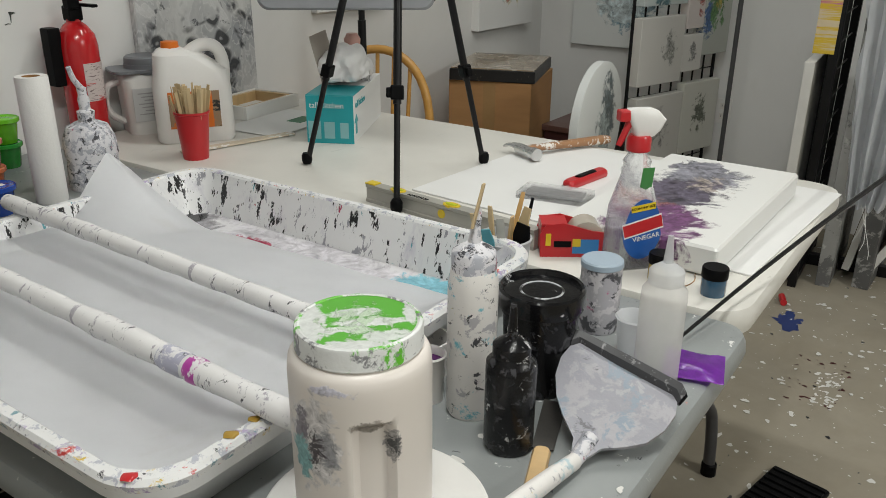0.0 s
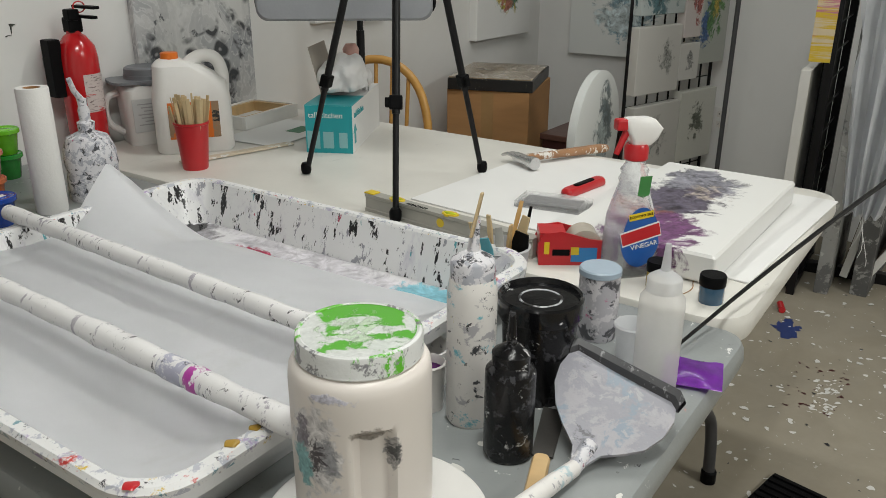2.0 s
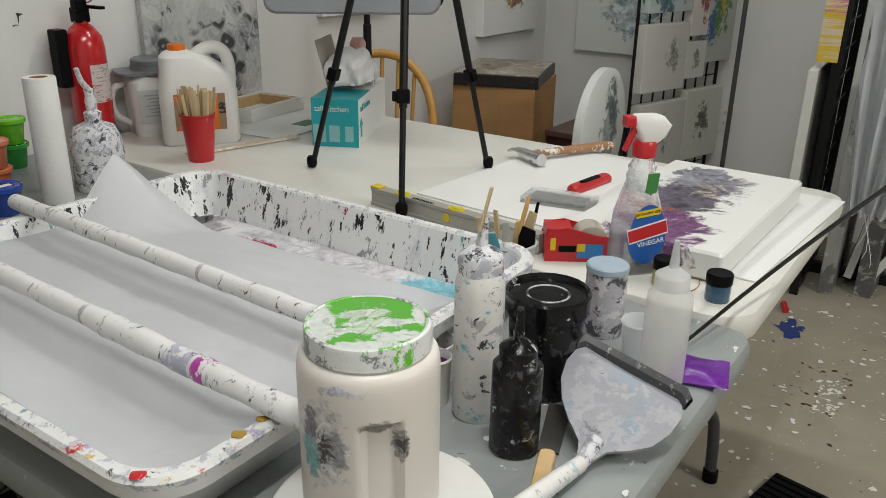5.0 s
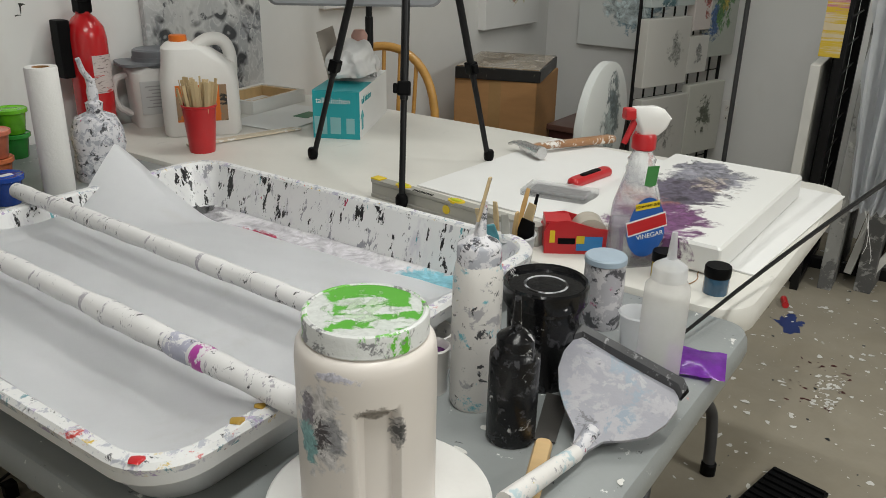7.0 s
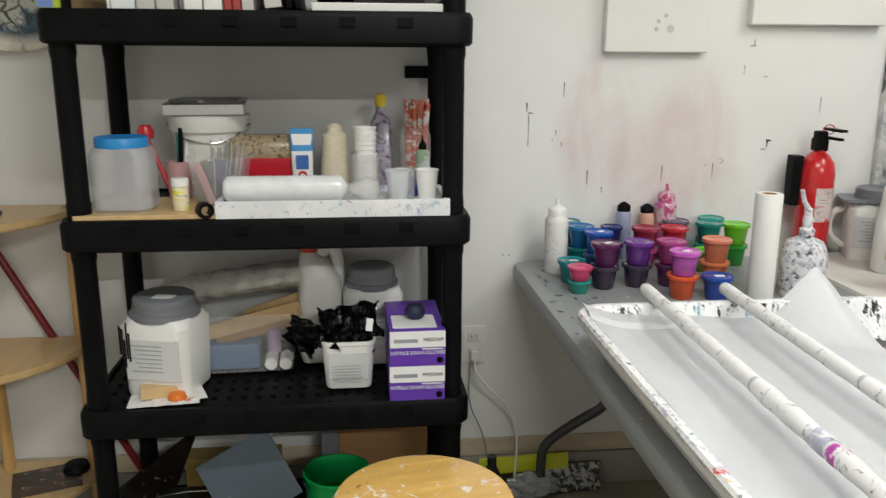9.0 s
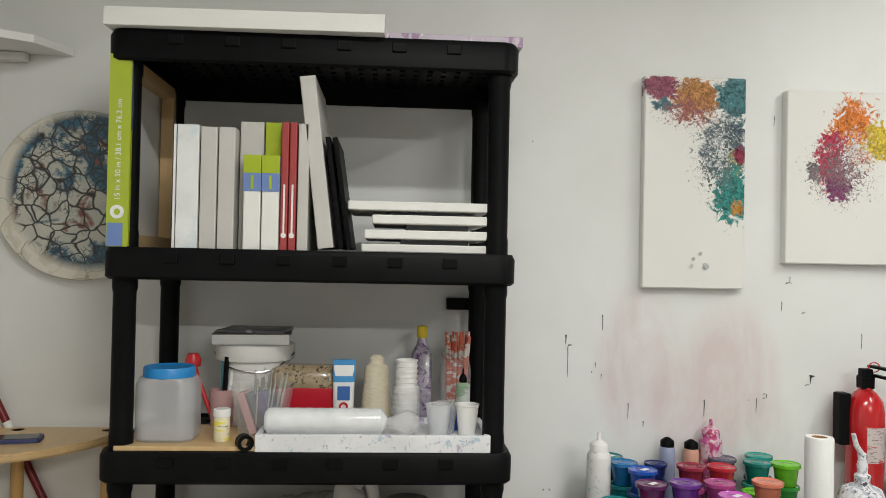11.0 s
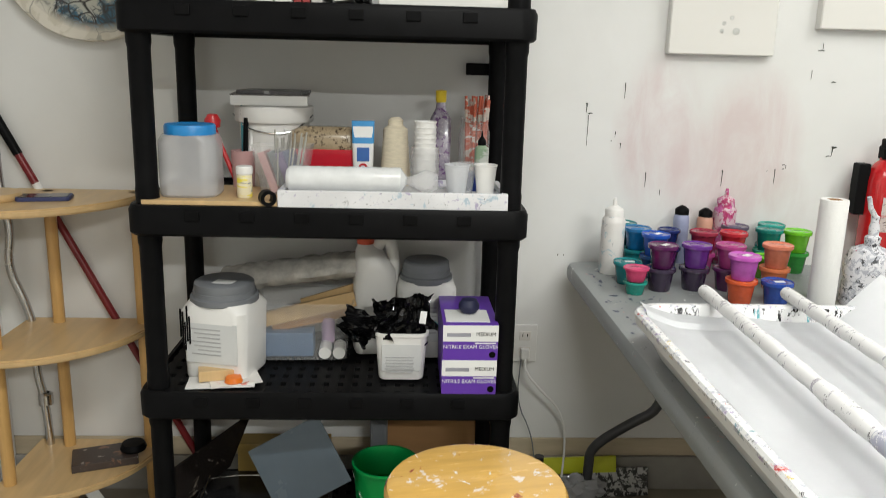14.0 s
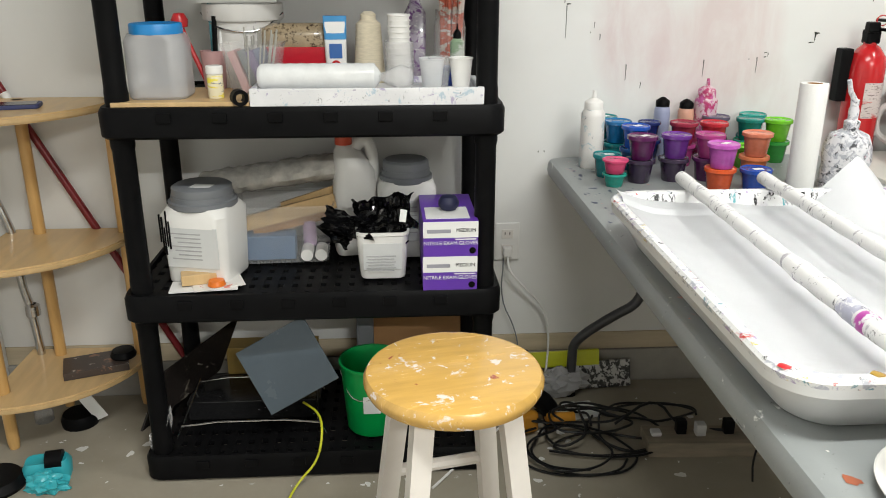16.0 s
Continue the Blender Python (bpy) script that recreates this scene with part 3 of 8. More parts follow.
for z in (0.17, 0.545, 0.915):
    out = [(-0.03, 0.02), (0.335, 0.02)] + [(0.335 * math.cos(math.pi / 2 * i / 20), -0.335 * math.sin(math.pi / 2 * i / 20)) for i in range(21)] + [(-0.03, -0.335)]
    bm = plate(out[::-1], 0.02, z - 0.02)
    bmesh.ops.bevel(bm, geom=[e for e in bm.edges if abs(e.verts[0].co.z - e.verts[1].co.z) < 1e-5], offset=0.005, segments=2, affect="EDGES")
    part("tier", bm, "woodpale", cs)
for x, y in ((0.005, -0.245), (0.07, -0.02), (0.30, -0.02)):
    part("leg", lathe([(0, 0), (0.013, 0), (0.016, 0.02), (0.016, 0.915), (0, 0.915)], 14, at=(x, y, 0)), "wood", cs, smooth=True)


# ---- things on the tables ----
def paint_cup(x, y, z, col, lid=None, k=1.0, sticker=False, rz=0.0, squat=1.0):
    key = "cup%.2f%.2f%.2f" % col
    if key not in M:
        M[key] = surf("tinted cup " + key, tuple(c * 0.72 for c in col), 0.1, var=0.25, scale=35, bump=0.03, coat=0.4, layers=[((0.7, 0.68, 0.7), 60, 0.72, 0.73, 0.2, one)])
        M[key + "l"] = surf("tinted lid " + key, tuple(min(1, c * 0.95 + 0.006) for c in col), 0.2, var=0.2, scale=50, bump=0.05, coat=0.3, layers=[((0.7, 0.68, 0.7), 70, 0.70, 0.72, 0.2, one)])
    lk = key
    if lid:
        lk = "cup%.2f%.2f%.2f" % lid
        if lk + "l" not in M:
            M[lk + "l"] = surf("tinted lid " + lk, lid, 0.2, var=0.2, scale=50, bump=0.05, coat=0.3)
    t = thing("paint_cup", (x, y, z), rz, "small lidded plastic cup of " + tint(col) + " paint on the grey table", "paint cup", "lidded paint cups")
    t.matrix_world = pose(x, y, z, 0, 0, rz) @ Matrix.Diagonal((1, 1, squat, 1))
    part("cup_body", lathe([(0, 0.0), (0.029 * k, 0), (0.031 * k, 0.003), (0.0375 * k, 0.055 * k), (0.041 * k, 0.056 * k), (0.041 * k, 0.060 * k), (0, 0.060 * k)], 28), key, t, smooth=True)
    part("lid", lathe([(0.0405 * k, 0.057 * k), (0.0435 * k, 0.058 * k), (0.0435 * k, 0.067 * k), (0.041 * k, 0.0685 * k), (0.038 * k, 0.0655 * k), (0.022 * k, 0.065 * k), (0.020 * k, 0.0665 * k), (0, 0.0665 * k)], 28), lk + "l", t, smooth=True)
    if sticker:
        part("sticker", box((0.003, -0.004, 0.0672 * k), (0.024, 0.013, 0.0008)), "sheet", t, "white paper sticker")
    return t


def tint(c):
    r, g, b = c
    if max(c) - min(c) < 0.06:
        return "grey"
    if r > 0.25 and g > 0.10 and b < 0.12:
        return "orange"
    if r > 0.25 and b > 0.12:
        return "pink"
    if r > 0.2 and b < 0.1:
        return "red"
    if g > r and g > b:
        return "green" if b < 0.6 * g else "teal"
    if b > 0.08 and r < 0.05:
        return "blue"
    return "purple"


TEAL, BLUE, NAVY, DPURP, PURP = (0.005, 0.20, 0.22), (0.008, 0.15, 0.38), (0.008, 0.02, 0.13), (0.10, 0.012, 0.09), (0.14, 0.03, 0.26)
MAG, PINK, RED, DRED, ORNG, GRN, LIME = (0.38, 0.04, 0.20), (0.55, 0.10, 0.50), (0.52, 0.02, 0.035), (0.30, 0.02, 0.05), (0.70, 0.20, 0.08), (0.02, 0.28, 0.03), (0.16, 0.55, 0.02)
CORAL, DGREY, ORED = (0.62, 0.07, 0.10), (0.035, 0.02, 0.05), (0.65, 0.09, 0.02)
H1 = 0.0581
STACKS = [
    (1.196, -0.275, [TEAL], True), (1.283, -0.205, [(0.01, 0.06, 0.2), (0.01, 0.08, 0.45)], True), (1.255, -0.13, [TEAL, BLUE], False), (1.235, -0.06, [BLUE, TEAL], True),
    (1.262, -0.335, [DGREY, DPURP], True), (1.350, -0.325, [DGREY, PURP], False), (1.436, -0.325, [DPURP, MAG], False), (1.425, -0.435, [ORED, PINK], True),
    (1.352, -0.10, [NAVY, NAVY], False), (1.425, -0.165, [MAG, DRED], False), (1.505, -0.17, [MAG, RED], False), (1.560, -0.315, [ORNG, CORAL], False),
    (1.695, -0.14, [GRN, LIME], False), (1.625, -0.12, [(0.02, 0.3, 0.2), (0.005, 0.22, 0.19)], False), (1.662, -0.05, [TEAL, (0.01, 0.3, 0.25)], False),
    (1.545, -0.08, [DGREY, (0.13, 0.11, 0.17)], False), (1.588, -0.20, [LIME], False), (1.505, -0.452, [(0.01, 0.06, 0.35)], True)]
for x, y, cols, st_ in STACKS:
    for i, c in enumerate(cols):
        if len(cols) == 2 and cols[1] == CORAL:
            c = (ORNG, (0.72, 0.22, 0.13))[i]
        paint_cup(x + 0.002 * i, y, TZ + H1 * i, c, None, 0.86 if not (c == NAVY and i) else 0.72, st_ and i == len(cols) - 1, rz=37 * i)
paint_cup(1.190, -0.372, TZ, (0.01, 0.28, 0.22), None, 0.68, squat=0.70)
paint_cup(1.190, -0.372, TZ + 0.0330, (0.65, 0.05, 0.16), None, 0.72, squat=0.70)


def squeeze_bottle(name, x, y, r, h, body, cap, label, tip=0.05, crust=False, z=TZ, capr=None, lean=0.0):
    t = thing(name, (x, y, z), 0, label, "bottle")
    cr = capr or r * 0.78
    part("bottle_body", lathe([(0, 0), (r * 0.9, 0), (r, 0.006), (r, h * 0.78), (r * 0.98, h * 0.83), (cr * 1.02, h * 0.88), (cr * 0.98, h * 0.9), (0, h * 0.9)], 32, wob=0.012 if crust else 0.0), body, t, smooth=True)
    part("cap", lathe([(cr, h * 0.885), (cr, h * 0.985), (cr * 0.92, h), (cr * 0.35, h + 0.008), (0, h + 0.01)], 28, wob=0.02 if crust else 0.0), cap, t, smooth=True)
    if tip:
        part("nozzle", tube([(0, 0, h), (lean * 0.3, 0, h + tip * 0.5), (lean, 0, h + tip)], cr * 0.32, 12, taper=cr * 0.16), cap, t, smooth=True)
    return t


M["wspat"] = splat("white bottle with teal and grey paint", (0.72, 0.70, 0.68), [((0.45, 0.56, 0.60), 0.40, 16), ((0.35, 0.34, 0.36), 0.25, 30), ((0.06, 0.06, 0.06), 0.10, 50), ((0.6, 0.5, 0.1), 0.04, 30)], 0.45, var=0.08)
M["wspat2"] = splat("marbled painted bottle", (0.68, 0.67, 0.70), [((0.40, 0.41, 0.46), 0.62, 46), ((0.05, 0.05, 0.06), 0.42, 52), ((0.45, 0.12, 0.2), 0.12, 28), ((0.74, 0.73, 0.75), 0.30, 24)], 0.5, var=0.1)
M["bspat"] = splat("black bottle with white scuffs", (0.007, 0.007, 0.008), [((0.05, 0.05, 0.055), 0.42, 44), ((0.5, 0.5, 0.5), 0.2, 22)], 0.25, var=0.3, spec=0.28, bump=0.9, fine=55)
M["pinkspat"] = splat("pink marbled bottle", (0.60, 0.45, 0.5), [((0.42, 0.03, 0.13), 0.65, 40), ((0.5, 0.1, 0.3), 0.5, 30)], 0.35)
squeeze_bottle("squeeze_bottle", 1.178, -0.175, 0.031, 0.175, "wspat", "white", "white squeeze bottle smudged with teal paint", 0.028)
squeeze_bottle("squeeze_bottle", 1.530, -0.028 - 0.012, 0.031, 0.185, "pinkspat", "pinkspat", "white squeeze bottle marbled with crimson paint", 0.028, True)
squeeze_bottle("craft_bottle", 1.405, -0.045, 0.022, 0.155, surf("periwinkle paint", (0.33, 0.36, 0.52), 0.35), "black", "periwinkle craft paint bottle with a black cap", 0, capr=0.019)
squeeze_bottle("craft_bottle", 1.475, -0.04, 0.022, 0.148, surf("salmon paint", (0.62, 0.33, 0.24), 0.35), "black", "salmon craft paint bottle with a black cap", 0, capr=0.019)

# paper towel roll
t = thing("paper_towel_roll", (1.612, -0.458, TZ), 0, "white roll of paper towel standing on the table", "paper towel")
part("paper_roll", lathe([(0.017, 0.0), (0.030, 0.0), (0.031, 0.004), (0.031, 0.252), (0.030, 0.256), (0.017, 0.256), (0.017, 0.0)], 40, wob=0.01), surf("quilted towel paper", (0.78, 0.77, 0.75), 0.85, var=0.03, fine=110, bump=0.7), t, smooth=True)
part("core", lathe([(0.0172, 0.001), (0.0172, 0.2555), (0.0155, 0.2555), (0.0155, 0.001), (0.0172, 0.001)], 24), "carton", t, "brown card core", smooth=True)
# crusted spray bottle
t = thing("pump_bottle", (1.724, -0.442, TZ), 20, "round pump bottle crusted with white and grey paint", "bottle")
part("bottle_body", lathe([(0, 0), (0.05, 0), (0.054, 0.01), (0.054, 0.05), (0.051, 0.06), (0.055, 0.075), (0.053, 0.11), (0.042, 0.135), (0.02, 0.145), (0, 0.146)], 32, wob=0.02), "wspat2", t, smooth=True)
part("pump", lathe([(0.016, 0.14), (0.018, 0.165), (0.011, 0.17), (0.012, 0.19), (0.009, 0.2), (0.01, 0.215), (0, 0.218)], 16, wob=0.06), "wspat2", t, smooth=True)
part("spout", tube([(0, 0, 0.212), (-0.02, 0.0, 0.235), (-0.03, 0, 0.262)], 0.007, 8, taper=0.005), "wspat2", t, smooth=True)
squeeze_bottle("yellow_bottle", 1.645, -0.375, 0.02, 0.15, "yellow", "yellow", "yellow plastic bottle behind the towel roll", 0)

# red cup of sticks
t = thing("stick_cup", (2.004, -0.432, TZ), 0, "red plastic cup full of wooden craft sticks", "cup")
part("cup_body", lathe([(0, 0), (0.030, 0), (0.031, 0.004), (0.0405, 0.11), (0.043, 0.112), (0.043, 0.117), (0.040, 0.117), (0.0385, 0.108), (0.029, 0.01), (0, 0.01)], 32), "redplastic", t, smooth=True)
rng = random.Random(4)
for i in range(44):
    a, rr = rng.uniform(0, 6.28), 0.027 * math.sqrt(rng.random())
    bx, by = rr * 0.75 * math.cos(a), rr * 0.75 * math.sin(a)
    tx, ty = rr * 1.75 * math.cos(a) + rng.uniform(-.006, .006), rr * 1.75 * math.sin(a) + rng.uniform(-.006, .006)
    hgt = rng.uniform(0.138, 0.168)
    bm = box((0, 0, hgt / 2), (0.0095, 0.002, hgt), 0.0009)
    d = Vector((tx - bx, ty - by, hgt)).normalized()
    move(bm, Matrix.Translation((bx, by, 0.012)) @ d.to_track_quat("Z", "Y").to_matrix().to_4x4() @ Matrix.Rotation(rng.uniform(0, 3.1), 4, "Z"))
    part("stick", bm, "stickwood" if "stickwood" in M else M.setdefault("stickwood", surf("craft stick wood", (0.55, 0.42, 0.24), 0.6, var=0.15)), t)


def jug(x, y, rz, w, d, h, body, cap, label, name="jug", z=TZ, capm=None):
    t = thing(name, (x, y, z), rz, label, "jug")
    part("jug_body", loft([(w * 0.92, d * 0.92, 0.02, 0), (w, d, 0.028, 0.008), (w, d, 0.03, h * 0.55), (w * 0.93, d * 0.93, 0.035, h * 0.72), (w * 0.62, d * 0.75, 0.035, h * 0.88, -w * 0.14, 0), (w * 0.34, d * 0.4, 0.02, h * 0.93, -w * 0.22, 0), (w * 0.26, d * 0.34, 0.02, h * 0.945, -w * 0.22, 0)], 6), body, t, smooth=True)
    part("handle", tube([(-w * 0.04, 0, h * 0.86), (w * 0.16, 0, h * 0.97), (w * 0.36, 0, h * 0.95), (w * 0.44, 0, h * 0.8), (w * 0.42, 0, h * 0.56), (w * 0.40, 0, h * 0.45)], 0.017, 12, smooth=2), body, t, smooth=True)
    part("cap", lathe([(0, h * 0.935), (0.022, h * 0.935), (0.023, h * 0.94), (0.022, h), (0.02, h * 1.005), (0, h * 1.005)], 24, at=(-w * 0.22, 0, 0)), cap, t, smooth=True)
    return t


M["orange"] = surf("orange plastic", (0.72, 0.17, 0.015), 0.35, var=0.06)
j = jug(2.142, -0.267, -36, 0.198, 0.13, 0.254, "white", "orange", "white plastic gallon jug with an orange cap")
part("label", box((0.0, -0.0656, 0.088), (0.128, 0.0015, 0.095), 0.0006), surf("printed label", (0.30, 0.20, 0.12), 0.4, var=0.1, layers=[((0.6, 0.16, 0.03), 14, 0.5, 0.52, 0, one), ((0.02, 0.02, 0.02), 24, 0.57, 0.58, 0, (0.4, 1, 2))]), j, "orange, grey and black printed label")
part("label_stripe", box((0.03, -0.0667, 0.088), (0.03, 0.001, 0.093)), "orange", j)
part("label_band", box((-0.01, -0.0667, 0.052), (0.05, 0.001, 0.02)), "black", j)


def lidded_tub(name, x, y, z, rz, w, d, h, label, body="white", lid="greyplastic", lab=None, text=None):
    t = thing(name, (x, y, z), rz, label, "tub")
    part("tub_body", loft([(w * 0.9, d * 0.9, 0.02, 0), (w * 0.93, d * 0.93, 0.025, 0.006), (w, d, 0.03, h * 0.72), (w * 0.9, d * 0.9, 0.045, h * 0.8)], 6), body, t, smooth=True)
    r = min(w, d) * 0.45
    part("collar", lathe([(r * 1.12, h * 0.78), (r * 1.15, h * 0.79), (r * 1.15, h * 0.84), (r * 1.05, h * 0.85), (r * 1.05, h * 0.9), (0, h * 0.9)], 36), lid, t, smooth=True)
    part("lid", lathe([(r * 1.0, h * 0.88), (r * 1.02, h * 0.9), (r * 1.0, h * 0.98), (r * 0.9, h), (0, h * 0.985)], 36), lid, t, smooth=True)
    if lab:
        part("label", box((0, -d * 0.485, h * 0.40), (w * 0.78, 0.003, h * 0.44), 0.001), lab, t, "printed paper label")
        for i in range(7):
            part("print_line", box((-w * 0.08 + 0.004 * (i % 3), -d * 0.485 - 0.0022, h * (0.55 - 0.045 * i)), (w * (0.45 - 0.05 * (i % 3)), 0.0008, 0.003)), "ink", t)
    if text:
        words(text, 0.03, "teal", t, pose(0.01, -d * 0.485 - 0.003, h * 0.36, 90, 0, 0))
    return t


M["labelpale"] = surf("pale printed label", (0.62, 0.63, 0.63), 0.45, var=0.06)
M["labelteal"] = surf("teal printed label", (0.08, 0.28, 0.33), 0.4, var=0.1)
g = lidded_tub("paint_tub", 2.135, -0.095, TZ, -22, 0.155, 0.125, 0.205, "white paint tub with a grey lid and teal label", lab="labelpale")
part("side_handle", tube([(-0.078, 0, 0.14), (-0.115, 0, 0.13), (-0.118, 0, 0.06), (-0.074, 0, 0.03)], 0.009, 8, smooth=2), "white", g, smooth=True)
part("label_panel", box((0.052, -0.0635, 0.085), (0.035, 0.002, 0.088)), "labelteal", g)
part("lid_flange", loft([(0.2, 0.13, 0.03, 0.166), (0.2, 0.13, 0.03, 0.173)]), "greyplastic", g)

# shallow wooden frame lying face down
t = thing("small_canvas", (2.47, -0.125, TZ), 8, "small white canvas lying face down, wooden frame showing", "canvas")
part("canvas_back", box((0, 0, 0.004), (0.245, 0.175, 0.006)), "canvas", t)
for c, s in (((0, 0.083, 0.02), (0.255, 0.012, 0.04)), ((0, -0.083, 0.02), (0.255, 0.012, 0.04)), ((-0.122, 0, 0.02), (0.012, 0.156, 0.04)), ((0.122, 0, 0.02), (0.012, 0.156, 0.04))):
    part("frame_side", box(c, s, 0.002), "canvas", t)
for c, s in (((0, 0.070, 0.022), (0.228, 0.014, 0.03)), ((0, -0.070, 0.022), (0.228, 0.014, 0.03)), ((-0.108, 0, 0.022), (0.014, 0.126, 0.03)), ((0.108, 0, 0.022), (0.014, 0.126, 0.03))):
    part("stretcher_bar", box(c, s, 0.001), "woodpale", t)
t = thing("paper_sheet", (2.40, -0.33, TZ + 0.0025), 6, "white paper sheet with a green tag", "paper")
part("page", box((0, 0, 0.0005), (0.30, 0.2, 0.001)), "sheet", t)
part("green_tag", box((0.05, -0.03, 0.0015), (0.075, 0.05, 0.001)), surf("green card", (0.05, 0.2, 0.1), 0.5), t)
t = thing("paint_stirrer", (2.16, -0.415, TZ + 0.002), -14, "flat wooden paint stirrer smeared with white", "stirrer")
part("blade", box((0, 0, 0.0025), (0.32, 0.028, 0.005), 0.001), splat("stir wood", (0.6, 0.52, 0.4), [((0.75, 0.74, 0.7), 0.6, 14)], 0.6), t)


# box of bin bags
t = thing("bag_box", (2.50, -0.455, TZ), 0, "teal and white card box of white kitchen bags", "box")
BW, BD, BH = 0.125, 0.36, 0.125
t.matrix_world = pose(2.466, -0.520, TZ, 0, 0, -62.5)
part("carton_body", loft([(BW, BD, 0.002, 0), (BW, BD, 0.002, BH)], 2), "sheet", t)
part("teal_end", box((0, -BD / 2 - 0.001, BH / 2), (BW + 0.001, 0.002, BH), 0.0005), "teal", t)
part("teal_side", box((-BW / 2 - 0.001, -0.02, BH / 2 + 0.01), (0.002, BD - 0.05, BH - 0.02)), "teal", t)
part("teal_top", box((0, -BD * 0.30, BH + 0.001), (BW + 0.001, BD * 0.4, 0.002)), "teal", t)
words("tall kitchen", 0.021, "sheet", t, pose(-0.008, -BD / 2 - 0.0025, BH * 0.80, 90, 0, 0))
words("tall kitchen", 0.026, "teal", t, pose(BW / 2 + 0.001, -BD * 0.28, BH * 0.78, 90, 0, 90))
part("arrow_mark", move(plate([(-0.02, 0), (0.0, 0.022), (0.02, 0.0), (0.008, 0), (0.008, -0.03), (-0.008, -0.03), (-0.008, 0)][::-1], 0.001), pose(BW / 2 + 0.0005, -BD * 0.42, BH * 0.42, 90, 0, 90)), "teal", t)
for i in range(3):
    w_ = 0.034 - 0.006 * i
    part("bag_icon", move(box((0, 0, 0), (w_, 0.03 + w_ * 0.5, 0.0008)), pose(-0.042 + 0.04 * i, -BD / 2 - 0.0022, 0.035, 90, 0, 0)), surf("pale teal ink", (0.25, 0.5, 0.52), 0.4), t)
bm = bmesh.new()
bmesh.ops.create_icosphere(bm, subdivisions=5, radius=1)
for v in bm.verts:
    p = v.co.copy()
    k = 1 + 0.34 * noise.noise(p * 1.6) + 0.09 * noise.noise(p * 4.3) + 0.02 * noise.noise(p * 11)
    v.co = Vector((p.x * 0.07 * k, p.y * 0.135 * k, max(-0.01, p.z * 0.075 * k) + 0.02 * (p.y < 0)))
part("bag", move(bm, pose(0, 0.05, BH + 0.008)), surf("thin white plastic", (0.80, 0.80, 0.80), 0.3, var=0.02, bump=0.0), t, "crumpled white plastic bag", smooth=True)
part("lid_flap", box((-BW / 2 - 0.012, 0.06, BH + 0.065), (0.002, 0.17, 0.13), 0, None, Euler((0, radians(-14), 0)).to_matrix()), surf("pale grey card", (0.45, 0.41, 0.36), 0.7, var=0.08), t, "raised card flap")
part("pink_tie", lathe([(0, 0), (0.022, 0), (0.024, 0.025), (0.015, 0.04), (0, 0.042)], 16, at=(0.0, 0.10, BH + 0.085)), surf("peach plastic", (0.72, 0.42, 0.36), 0.35), t, smooth=True)


# tripod on the table
def tripod():
    feet = [(1.964, -1.085), (2.372, -1.036), (2.119, -0.695)]
    top = Vector((2.175, -0.945, 1.60))
    t = thing("tripod", (2.15, -0.94, TZ), 0, "black camera tripod standing on the white table", "tripod")
    o = Vector((2.15, -0.94, TZ))
    hub = top - o
    part("hub", lathe([(0, hub.z - 0.05), (0.03, hub.z - 0.05), (0.034, hub.z - 0.02), (0.034, hub.z + 0.03), (0.02, hub.z + 0.06), (0, hub.z + 0.06)], 20, at=(hub.x, hub.y, 0)), "blackmetal", t, smooth=True)
    part("centre_column", tube([hub - Vector((0, 0, 0.16)), hub + Vector((0, 0, 0.12))], 0.011, 12), "blackmetal", t, smooth=True)
    for fx, fy in feet:
        f = Vector((fx, fy, TZ)) - o
        d = hub - f
        leg = part("leg", tube([f + d * 0.012, f + d * 0.27], 0.0065, 10), "blackmetal", t, smooth=True)
        tube_mid = tube([f + d * 0.24, f + d * 0.56], 0.0085, 10)
        part("leg_section", tube_mid, "blackmetal", leg, smooth=True)
        part("leg_section", tube([f + d * 0.53, f + d * 0.97], 0.0105, 10), "blackmetal", leg, smooth=True)
        q = d.to_track_quat("Z", "Y").to_matrix().to_4x4()
        for u in (0.265, 0.545):
            part("clamp", move(boxes([((0, 0, 0), (0.026, 0.022, 0.028)), ((0.016, 0, 0), (0.012, 0.012, 0.02))], 0.003), Matrix.Translation(f + d * u) @ q), "black", leg)
        part("rubber_foot", move(lathe([(0, -0.003), (0.010, 0.0), (0.0125, 0.008), (0.0125, 0.02), (0.009, 0.026), (0, 0.027)], 14), Matrix.Translation(f + Vector((0, 0, 0.003)))), "black", leg, smooth=True)


tripod()

# spirit level
t = thing("spirit_level", (1.976, -1.198, TZ), 84.2, "grey aluminium spirit level with yellow vials", "spirit level")
part("beam", loft([(0.42, 0.024, 0.001, 0.0), (0.42, 0.024, 0.001, 0.006), (0.42, 0.019, 0.001, 0.008), (0.42, 0.019, 0.001, 0.030), (0.42, 0.024, 0.001, 0.032), (0.42, 0.024, 0.001, 0.038)], 2), "alu", t)
for x in (0.128, -0.012, -0.170):
    vial = part("vial_housing", lathe([(0.0085, 0.036), (0.0085, 0.0392), (0.0105, 0.0405), (0.0140, 0.0400), (0.0150, 0.036), (0.0085, 0.036)], 24), "yellow", t, smooth=True)
    vial.matrix_local = pose(x, 0, 0) @ Matrix.Diagonal((1.35, 0.85, 1, 1))
    part("vial", move(lathe([(0, -0.010), (0.004, -0.010), (0.004, 0.010), (0, 0.010)], 12), pose(0, 0, 0.0385, 0, 90, 0)), surf("vial fluid", (0.55, 0.62, 0.05), 0.1), vial, smooth=True)
part("end_cap", box((0.199, 0, 0.0392), (0.026, 0.022, 0.003), 0.001), "yellow", t)
